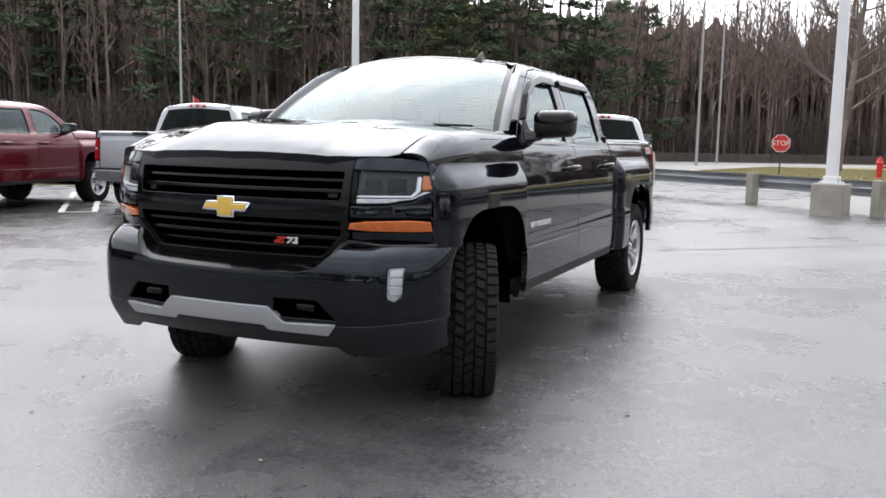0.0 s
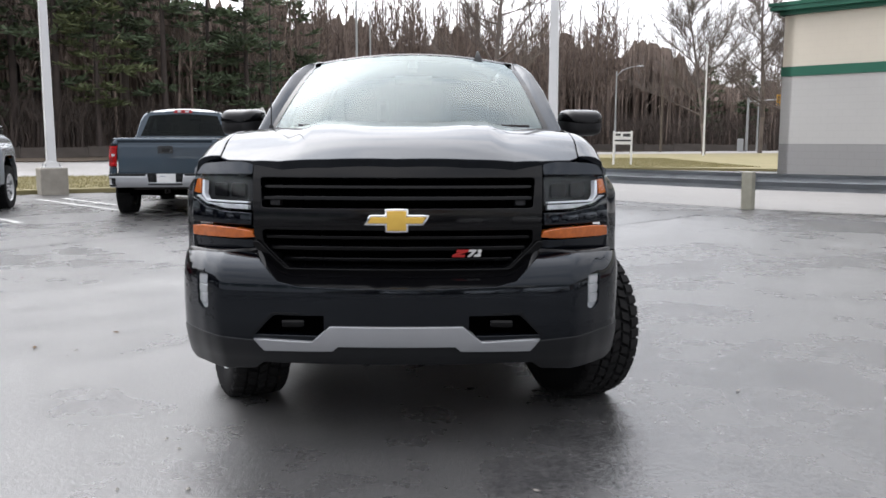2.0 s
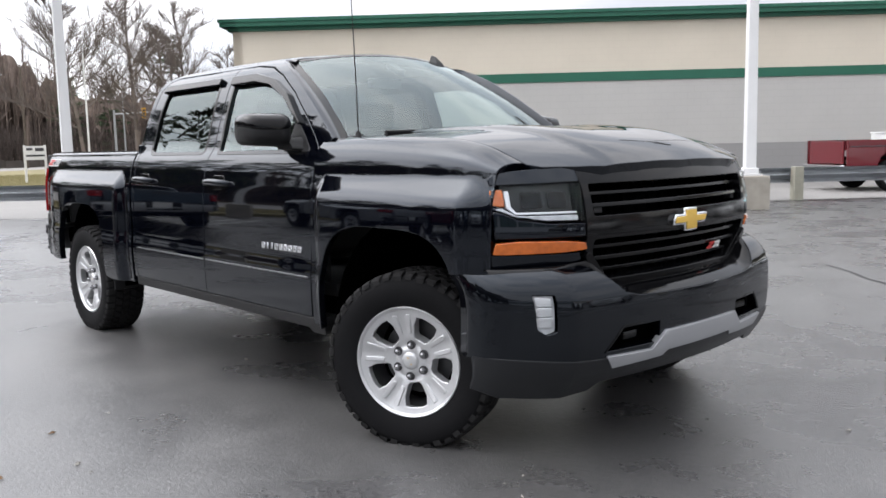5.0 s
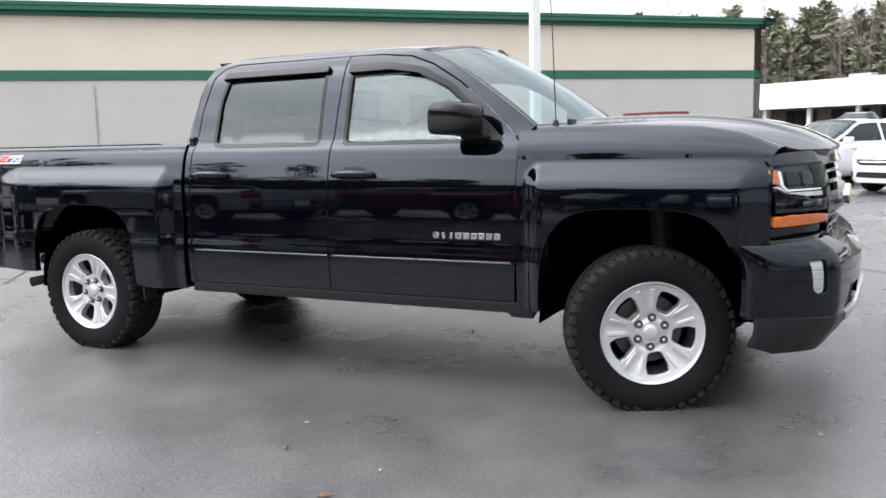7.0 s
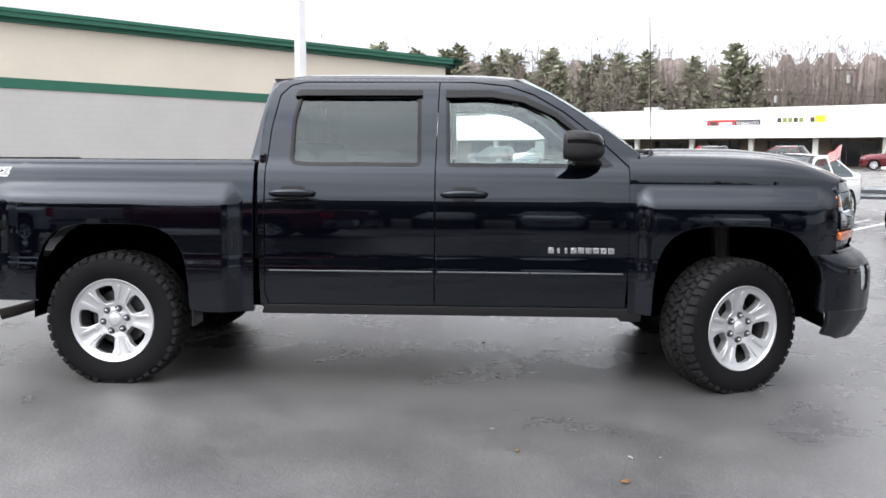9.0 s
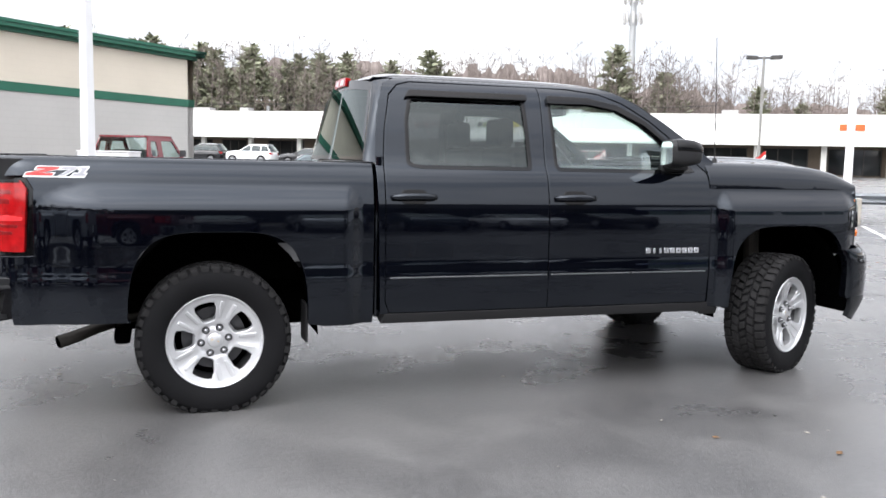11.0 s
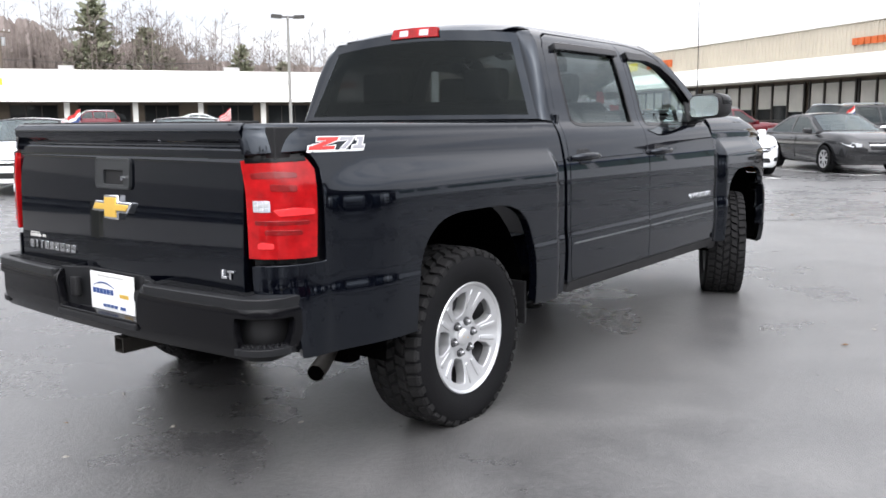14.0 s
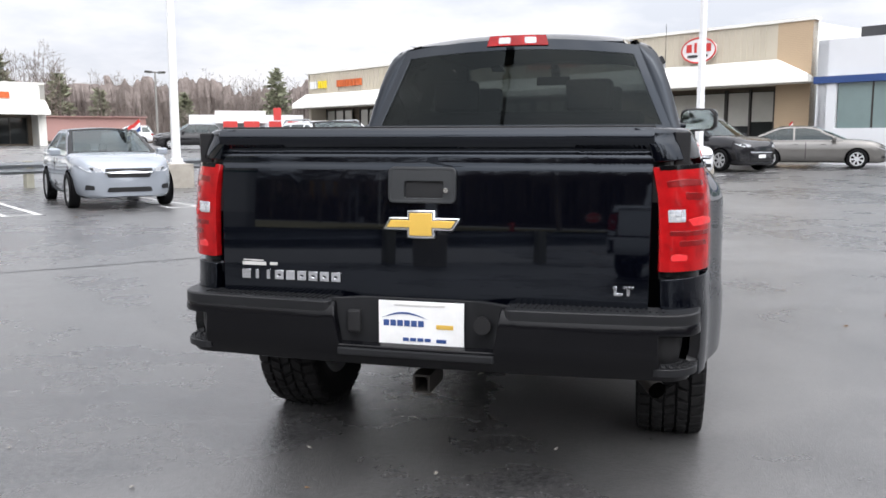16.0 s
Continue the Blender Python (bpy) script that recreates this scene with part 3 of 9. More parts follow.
def slab(bm, p, q, z0, z1, front, back):
    """A wall piece between plan points p and q, from front to back of that line (front is to the right of p to q)."""
    p, q = Vector((p[0], p[1], 0)), Vector((q[0], q[1], 0))
    d = (q - p).normalized()
    nrm = Vector((d.y, -d.x, 0))
    uv = bm.loops.layers.uv.verify()
    vs = [bm.verts.new(a + nrm * o + Vector((0, 0, z))) for z in (z0, z1) for a, o in ((p, front), (q, front), (q, -back), (p, -back))]
    for ids in ((0, 1, 5, 4), (1, 2, 6, 5), (2, 3, 7, 6), (3, 0, 4, 7), (4, 5, 6, 7), (3, 2, 1, 0)):
        f = bm.faces.new([vs[i] for i in ids])
        for lp in f.loops:
            c = lp.vert.co
            flat = ids in ((0, 1, 5, 4), (2, 3, 7, 6))
            lp[uv].uv = ((c - p).dot(d) if flat else (c - p).dot(nrm), c.z)
    return bm


def wall_piece(name, p, q, z0, z1, material, parent, front=0.0, back=0.3, label=""):
    return part(name, slab(bmesh.new(), p, q, z0, z1, front, back), material, parent, label)


# large store with green trim, beyond the rail
GA, GB = Vector((-17.9, 10.3)), Vector((1.05, 29.2))
gd = (GB - GA).normalized()
gn = Vector((gd.y, -gd.x))
GC, GD = GB - gn * 40, GA - gn * 40
store = thing("store_building", "grey block store with cream upper wall and green metal trim", "building")
for p, q in ((GA, GB), (GB, GC), (GD, GA)):
    wall_piece("lower_wall", p, q, -0.3, 1.22, "block_low", store)
    wall_piece("wall", p, q, 1.222, 3.2, "block_grey", store)
    wall_piece("trim_band", p - (q - p).normalized() * 0.03, q + (q - p).normalized() * 0.03, 3.203, 3.48, "green_trim", store, 0.03, 0.27)
    wall_piece("upper_wall", p, q, 3.483, 4.97, "block_cream", store)
    for o, z0, z1 in ((0.12, 4.973, 5.09), (0.32, 5.093, 5.22), (0.36, 5.223, 5.32)):
        e = (q - p).normalized() * o
        wall_piece("cornice", p - e, q + e, z0, z1, "green_trim", store, o, 0.2)
part("roof", prism([tuple(v) for v in (GA + (gd - gn) * 0.35, GB - (gd + gn) * 0.35, GC - gd * 0.35, GD + gd * 0.35)], 4.6, 4.8, "xy"), "grey_roof", store)
p = GA + gd * 3.79
wall_piece("conduit", p, p + gd * 0.03, 0.0, 3.05, "concrete", store, 0.03, -0.003)

# far strip of shops
NA, MA = Vector((0.56, 0.828)), Vector((-0.828, 0.56))
def on_a(q, d=0.0):
    return NA * (72 + d) + MA * q
mall = thing("shopping_strip", "long cream shopping strip with white canopy and dark shopfronts", "building")
AZ = 0.42
wall_piece("fascia", on_a(56), on_a(-19.6), AZ + 2.85, AZ + 5.25, "siding_white", mall, 0.0, 0.4)
wall_piece("parapet", on_a(56), on_a(-19.6), AZ + 5.253, AZ + 5.4, "siding_white", mall, 0.06, 0.3)
wall_piece("end_wall", on_a(-19.6), on_a(-19.6, 20), AZ - 0.4, AZ + 5.2, "siding_white", mall, 0.0, 0.4)
wall_piece("end_wall", on_a(56, 20), on_a(56), AZ - 0.4, AZ + 5.2, "siding_white", mall, 0.0, 0.4)
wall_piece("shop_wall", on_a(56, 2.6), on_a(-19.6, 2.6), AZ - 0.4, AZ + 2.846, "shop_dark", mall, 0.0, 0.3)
wall_piece("soffit", on_a(55.6, 0.4), on_a(-19.2, 0.4), AZ + 2.85, AZ + 2.98, "siding_white", mall, 0.0, 2.1)
wall_piece("walkway", on_a(56, -0.6), on_a(-19.6, -0.6), AZ - 0.4, AZ + 0.12, "concrete", mall, 0.0, 3.1)
part("roof", prism([tuple(on_a(56, 0.5)), tuple(on_a(-19.4, 0.5)), tuple(on_a(-19.4, 20)), tuple(on_a(56, 20))], AZ + 4.9, AZ + 5.1, "xy"), "grey_roof", mall)
strip_awning = bmesh.new()
rims = [[strip_awning.verts.new((*on_a(q, d), AZ + z)) for d, z in ((-0.012, 4.0), (-1.3, 3.02), (-1.3, 2.80), (-0.012, 2.80))] for q in (56, -19.6)]
for i in range(4):
    strip_awning.faces.new((rims[0][i], rims[0][(i + 1) % 4], rims[1][(i + 1) % 4], rims[1][i]))
strip_awning.faces.new(rims[0])
strip_awning.faces.new(rims[1][::-1])
part("awning", strip_awning, "siding_white", mall, "white sloping canopy along the shopfronts")
for k in range(15):
    q = 54.5 - k * 5.25
    wall_piece("column", on_a(q), on_a(q - 0.42), AZ - 0.3, AZ + 2.846, "siding_white", mall, -0.02, 0.36)
for k in range(14):
    q = 53.6 - k * 5.25
    wide = (3.6, 4.1, 2.8, 3.9)[k % 4]
    wall_piece("shop_window", on_a(q, 2.55), on_a(q - wide, 2.55), AZ + 0.45, AZ + 2.6, "shop_glass", mall, 0.03, 0.02)
    for j in range(4):
        s = q - wide * j / 3
        wall_piece("mullion", on_a(s, 2.5), on_a(s - 0.08, 2.5), AZ + 0.3, AZ + 2.66, "alu", mall, 0.05, 0.02)
part("sign_board", slab(bmesh.new(), on_a(21.4), on_a(18.95), AZ + 3.75, AZ + 4.4, 0.12, -0.02), "sign_red", mall, "red sign board")
part("sign_board", slab(bmesh.new(), on_a(18.93), on_a(16.8), AZ + 3.75, AZ + 4.4, 0.12, -0.02), "sign_dark", mall, "dark sign board")
face_a = Matrix.Rotation(math.atan2(-MA.y, -MA.x), 4, "Z") @ Matrix.Rotation(radians(90), 4, "X")
def sign_words(text, size, q, z, material, parent=mall, depth=-0.16):
    p = on_a(q, depth)
    me = words(text, size, 0.02, m=Matrix.Translation((p.x, p.y, z)) @ face_a)
    return part("lettering", me, material, parent, "sign lettering")
sign_words("TOBACCO", 0.40, 17.87, AZ + 4.07, "sign_white")
sign_words("PHARMACY", 0.75, -11.2, AZ + 4.4, "sign_grey", depth=-0.04)
for k in range(7):
    q = -4.6 - k * 0.45
    if k != 4:
        part("lettering", slab(bmesh.new(), on_a(q), on_a(q - 0.33), AZ + 4.12, AZ + 4.66, 0.05, -0.004), "sign_grey", mall, "pale plain sign shapes")
part("sign_board", slab(bmesh.new(), on_a(-15.0), on_a(-16.9), AZ + 4.1, AZ + 4.6, 0.10, -0.004), "sign_orange", mall, "small orange-red sign board")
for k in range(7):
    if k != 5:
        part("lettering", slab(bmesh.new(), on_a(15.4 - k * 0.44), on_a(15.08 - k * 0.44), AZ + 4.12, AZ + 4.5, 0.05, -0.004), "sign_olive" if k % 3 else "sign_dark", mall, "small plain sign shapes")
part("lettering", slab(bmesh.new(), on_a(12.4), on_a(11.6), AZ + 4.12, AZ + 4.66, 0.06, -0.004), "sign_yellow", mall, "yellow plain sign shape")
part("sign_mark", slab(bmesh.new(), on_a(21.1), on_a(20.5), AZ + 3.9, AZ + 4.28, 0.14, -0.118), "sign_dark", mall, "dark plain mark on red board")
part("sign_mark", slab(bmesh.new(), on_a(20.3), on_a(19.2), AZ + 3.95, AZ + 4.2, 0.14, -0.118), "sign_white", mall, "pale plain mark on red board")
for q, w in ((49, 2.4), (43, 1.0), (30, 1.6), (8, 1.2), (-6, 1.4)):
    part("roof_unit", slab(bmesh.new(), on_a(q, 6), on_a(q - w, 6), AZ + 5.1, AZ + 6.1, 0.0, 1.2), "sign_grey", mall)

# nearer shops with brick ends and a white awning
P0, DB = Vector((32.7, -6.2)), Vector((0.577, 0.816))
NB = Vector((-DB.y, DB.x))
def on_b(k, d=0.0):
    return P0 + DB * k - NB * d
shops = thing("shop_building", "tan shop building with brick end pillar, white awning and dark windows", "building")
BZ = 0.30
for a, b, mat_ in ((37.5, 1.45, "siding_tan"), (1.447, 0.0, "brick_tan")):
    wall_piece("fascia" if mat_ == "siding_tan" else "brick_pillar", on_b(a), on_b(b), (BZ + 3.1) if mat_ == "siding_tan" else BZ - 0.5, BZ + 5.55, mat_, shops, 0.0 if mat_ == "siding_tan" else 0.02, 0.4)
for k in range(128):
    wall_piece("fascia_rib", on_b(37.2 - k * 0.277), on_b(37.14 - k * 0.277), BZ + 4.2, BZ + 5.5, "siding_tan", shops, 0.035, -0.002)
wall_piece("coping", on_b(37.6), on_b(-0.1), BZ + 5.553, BZ + 5.68, "siding_white", shops, 0.08, 0.4)
wall_piece("end_wall", on_b(0), on_b(0, 16), BZ - 0.5, BZ + 5.5, "siding_white", shops, 0.0, 0.3)
wall_piece("end_wall", on_b(37.5, 16), on_b(37.5), BZ - 0.5, BZ + 5.5, "siding_tan", shops, 0.0, 0.3)
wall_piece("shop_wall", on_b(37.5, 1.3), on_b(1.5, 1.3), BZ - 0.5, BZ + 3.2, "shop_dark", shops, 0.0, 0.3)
wall_piece("brick_wall", on_b(12.65, 1.15), on_b(7.3, 1.15), BZ - 0.5, BZ + 3.1, "brick_tan", shops, 0.0, 0.1)
wall_piece("brick_wall", on_b(2.05, 1.15), on_b(1.46, 1.15), BZ - 0.5, BZ + 3.1, "brick_tan", shops, 0.0, 0.1)
wall_piece("kerb_walk", on_b(37.5, -1.2), on_b(-1, -1.2), BZ - 0.5, BZ + 0.12, "concrete", shops, 0.0, 2.4)
part("roof", prism([tuple(on_b(37.4, 0.4)), tuple(on_b(0.2, 0.4)), tuple(on_b(0.2, 16)), tuple(on_b(37.4, 16))], BZ + 5.1, BZ + 5.3, "xy"), "grey_roof", shops)
aw = bmesh.new()
for k0, k1 in ((37.9, 1.48),):
    prof = [(0.02, BZ + 4.15), (-1.15, BZ + 3.42), (-1.18, BZ + 3.12), (0.02, BZ + 3.12)]
    n_seg = 92
    rings = []
    for i in range(n_seg + 1):
        k = k0 + (k1 - k0) * i / n_seg
        wob = 0.02 if i % 2 else 0.0
        rings.append([aw.verts.new((*(on_b(k, d - (wob if d < 0 else 0))), z)) for d, z in prof])
    rings.append([aw.verts.new((*on_b(1.44 if i == 0 else -0.47, d), z)) for i, (d, z) in enumerate(prof)])
    for a, b in zip(rings, rings[1:]):
        for i in range(4):
            aw.faces.new((a[i], a[(i + 1) % 4], b[(i + 1) % 4], b[i]))
    aw.faces.new(rings[0])
    aw.faces.new(rings[-1][::-1])
part("awning", aw, "siding_white", shops, "white ribbed awning")
spans = [(36.8, 33.5), (32.6, 29.6), (29.0, 24.0), (23.6, 19.8), (19.4, 16.2), (16.0, 12.7), (7.2, 4.4), (4.35, 2.1)]
for a, b in spans:
    n_p = max(2, round((a - b) / 1.15))
    wall_piece("shop_window", on_b(a, 1.12), on_b(b, 1.12), BZ + 0.5, BZ + 2.95, "shop_glass", shops, 0.0, 0.05)
    for j in range(n_p + 1):
        s = a + (b - a) * j / n_p
        wall_piece("mullion", on_b(s, 1.06), on_b(s - 0.09, 1.06), BZ + 0.1, BZ + 3.05, "alu", shops, 0.03, 0.06)
        if j < n_p:
            # added panel: the upper pane's brightness is put into its colour
            low = BZ + 1.5 + 0.35 * ((j * 7 + len(spans) + int(a)) % 3) / 2
            wall_piece("window_blind", on_b(s - 0.12, 1.10), on_b(s + (b - a) / n_p + 0.03, 1.10), low, BZ + 2.92, "blind", shops, 0.0, 0.015)
    wall_piece("transom", on_b(a, 1.05), on_b(b, 1.05), BZ + 1.0, BZ + 1.08, "alu", shops, 0.02, 0.03)
for a, b, z0, z1, c in ((37.1, 36.1, 4.5, 5.0, "sign_white"), (36.0, 34.9, 4.5, 5.0, "sign_yellow"), (33.6, 30.6, 4.5, 4.95, "sign_orange"), (15.3, 11.4, 4.52, 4.84, "sign_orange")):
    cells = max(3, round((a - b) / 0.40))
    for j in range(cells):
        s = a + (b - a) * j / cells
        part("sign_shape", slab(bmesh.new(), on_b(s), on_b(s + (b - a) / cells * 0.8), BZ + z0, BZ + z1, 0.14, -0.04), c, shops, "plain coloured sign shape")
cp = on_b(5.0, -0.14)
face_b = Matrix.Rotation(math.atan2(-DB.y, -DB.x), 4, "Z") @ Matrix.Rotation(radians(90), 4, "X")
disc = bmesh.new()
bmesh.ops.create_cone(disc, cap_ends=True, segments=40, radius1=1.0, radius2=1.0, depth=0.1)
bmesh.ops.transform(disc, matrix=Matrix.Translation((cp.x, cp.y, BZ + 4.75)) @ face_b @ Matrix.Diagonal((0.86, 0.54, 1, 1)), verts=disc.verts[:])
part("oval_sign", disc, "sign_white", shops, "white oval sign", smooth=40)
ring = bmesh.new()
tube(ring, [Matrix.Translation((cp.x, cp.y, BZ + 4.75)) @ face_b @ Vector((0.84 * math.cos(a), 0.52 * math.sin(a), 0.05)) for a in [2 * math.pi * i / 40 for i in range(41)]], 0.035, 6, False)
part("sign_ring", ring, "sign_red", shops)
cq = on_b(5.0, -0.20)
for u, w_, h_, z_ in ((-0.46, 0.26, 0.34, 0.10), (-0.14, 0.12, 0.42, 0.12), (0.16, 0.24, 0.34, 0.10), (0.48, 0.28, 0.34, 0.10), (-0.28, 0.5, 0.10, -0.24), (0.30, 0.34, 0.10, -0.24)):
    mark = box((u - w_ / 2, z_ - h_ / 2, -0.01), (u + w_ / 2, z_ + h_ / 2, 0.02), 0.008, 1, Matrix.Translation((cq.x, cq.y, BZ + 4.75)) @ face_b)
    part("sign_mark", mark, "sign_red" if z_ > 0 else "sign_dark", shops, "red plain sign shape")

# white building with a blue band, next along
W0 = on_b(-0.75, -1.0)
def on_c(k, d=0.0):
    return W0 - DB * k - NB * d
white_house = thing("shop_building", "white shop building with blue band and large windows", "building")
wall_piece("wall", on_c(0), on_c(24), BZ - 0.5, BZ + 1.35, "white_wall", white_house, 0, 0.4)
wall_piece("upper_wall", on_c(0), on_c(24), BZ + 3.28, BZ + 4.62, "white_wall", white_house, 0, 0.4)
wall_piece("blue_band", on_c(-0.1), on_c(24), BZ + 3.02, BZ + 3.277, "blue_trim", white_house, 0.08, 0.4)
wall_piece("end_wall", on_c(0, 14), on_c(0), BZ - 0.5, BZ + 4.6, "white_wall", white_house, 0, 0.4)
wall_piece("dark_gable", on_c(0.2, 3), on_c(24, 3), BZ + 4.5, BZ + 5.35, "grey_roof", white_house, 0, 0.4)
for k in range(8):
    a0 = 0.75 + k * 2.9
    wall_piece("window", on_c(a0 + 0.04, 0.1), on_c(a0 + 2.56, 0.1), BZ + 1.35, BZ + 3.02, "sky_tinted_glass", white_house, 0, 0.05)
    wall_piece("mullion", on_c(a0 + 1.28, 0.08), on_c(a0 + 1.34, 0.08), BZ + 1.35, BZ + 3.02, "alu", white_house, 0, 0.04)
    wall_piece("pier", on_c(a0 - (0.7 if k == 0 else 0.30)), on_c(a0), BZ + 1.35, BZ + 3.02, "white_wall", white_house, 0, 0.3)
part("roof", prism([tuple(on_c(0, 0.4)), tuple(on_c(24, 0.4)), tuple(on_c(24, 14)), tuple(on_c(0, 14))], BZ + 4.3, BZ + 4.5, "xy"), "grey_roof", white_house)


# ---- the black pickup truck: front to +x, rear axle over the origin ----
truck = thing("pickup_truck", "shiny black crew-cab pickup truck with silver five-spoke wheels, parked on asphalt", "pickup truck")
AXF, TYRE_R, HUB_Z = 3.645, 0.397, 0.42
body_y = pchip([(0.40, 0.935), (0.46, 0.962), (0.52, 0.975), (0.62, 0.981), (0.70, 0.9825), (0.738, 0.982), (0.755, 0.9808), (0.80, 0.9758), (0.83, 0.9742), (0.88, 0.9741), (0.93, 0.9743), (1.02, 0.9730), (1.10, 0.9700), (1.15, 0.9645),
                (1.19, 0.956), (1.26, 0.940), (1.31, 0.922), (1.335, 0.906), (1.36, 0.888), (1.55, 0.828), (1.70, 0.775), (1.765, 0.744), (1.80, 0.716),
                (1.83, 0.676), (1.85, 0.628)])


def swell(x, v, x0, k0, x1, k1, top, r):
    """Depth inside a panel's raised field with rounded upper corners."""
    side, up = min(k0 * (x - x0), k1 * (x1 - x)), top - v
    if side < r and up < r:
        return r - math.hypot(r - side, r - up)
    return min(side, up)


def flare(x, v):
    """The crisp-edged bulges over the wheel arches."""
    out = 0.0
    for x0, k0, x1, k1, top, r, h in ((3.02, 1.3, 4.158, 0.9, 1.236, 0.13, 0.052), (-0.84, 0.42, 0.775, 1.3, 1.235, 0.13, 0.052)):
        d = swell(x, v, x0, k0, x1, k1, top, r)
        if d > 0:
            out = max(out, h * 0.5 * (1 - math.cos(math.pi * min(1.0, d / 0.14) ** 0.8)))
    return out


def taper(x):
    return 0.12 * max(0.0, x - 3.70) ** 2 + 0.014 * max(0.0, x - 3.0)


fender_top = pchip([(2.9, 1.405), (3.4, 1.402), (3.8, 1.386), (4.0, 1.356), (4.15, 1.302), (4.25, 1.258), (4.4, 1.19)])
hood_gap = pchip([(2.9, 0.815), (3.6, 0.805), (4.0, 0.80), (4.2, 0.79)])


def side_cab(s):
    return lambda x, v: (x, s * body_y(v), v)


def side_fender(s):
    def f(x, v):
        if v <= 1.24:
            return (x, s * (body_y(v) + flare(x, v) - taper(x)), v)
        k = (v - 1.24) / 0.22 * math.pi / 2
        y0, yg = body_y(1.24) - taper(x), hood_gap(x)
        return (x, s * (yg + (y0 - yg) * math.cos(k)), 1.24 + (fender_top(x) - 1.24) * math.sin(k))
    return f


def side_bed(s):
    def f(u, v):
        w = min(v, 1.352)
        y = body_y(w) + flare(u, w) - 0.02 * ease(-0.3, -0.9, u)
        z = w
        if v > 1.335:
            k = min(1.0, (v - 1.335) / 0.05) * math.pi / 2
            y, z = body_y(1.335) - 0.02 * ease(-0.3, -0.9, u) - 0.028 * (1 - math.cos(k)) - max(0.0, v - 1.385), 1.335 + 0.022 * math.sin(k)
        x = u
        if u < -0.84:
            a = min((-0.84 - u) / 0.27, 1.0) * math.pi / 2
            x, y = -0.84 - 0.215 * math.sin(a), y - 0.182 * (1 - math.cos(a))
        return (x, s * y, z)
    return f


def arch(cx, half, top, power, z0, z1, n=22):
    """The wheel arch from (rear, z0) over the top to (front, z1)."""
    def cut(z):
        return half * (1 - (max(0.0, z - 0.40) / (top - 0.40)) ** power) ** (1 / power)
    a0, a1 = math.asin(min(1, ((z0 - 0.40) / (top - 0.40)) ** (power / 2))), math.asin(min(1, ((z1 - 0.40) / (top - 0.40)) ** (power / 2)))
    pts = []
    for k in range(n + 1):
        a = a0 + (math.pi - a1 - a0) * k / n
        c, sn = math.cos(a), math.sin(a)
        pts.append((cx - half * math.copysign(abs(c) ** (2 / power), c), 0.40 + (top - 0.40) * abs(sn) ** (2 / power)))
    return pts


BADGE = (([(0.0, 0.0), (0.13, 0.0), (0.13, 0.018), (0.055, 0.018), (0.135, 0.052), (0.14, 0.07), (0.02, 0.07), (0.02, 0.052), (0.075, 0.052), (-0.005, 0.018)], "sign_red"),
         ([(0.15, 0.052), (0.15, 0.07), (0.23, 0.07), (0.22, 0.045), (0.19, 0.0), (0.165, 0.0), (0.20, 0.052)], "decal_grey"),
         ([(0.235, 0.0), (0.30, 0.0), (0.30, 0.018), (0.285, 0.018), (0.285, 0.07), (0.245, 0.07), (0.245, 0.055), (0.26, 0.055), (0.26, 0.018), (0.235, 0.018)], "decal_grey"))
FRONT_ARCH = arch(3.575, 0.462, 1.01, 3.8, 0.50, 0.848)
OUT = {1: (0, 1, 0.1), -1: (0, -1, 0.1)}
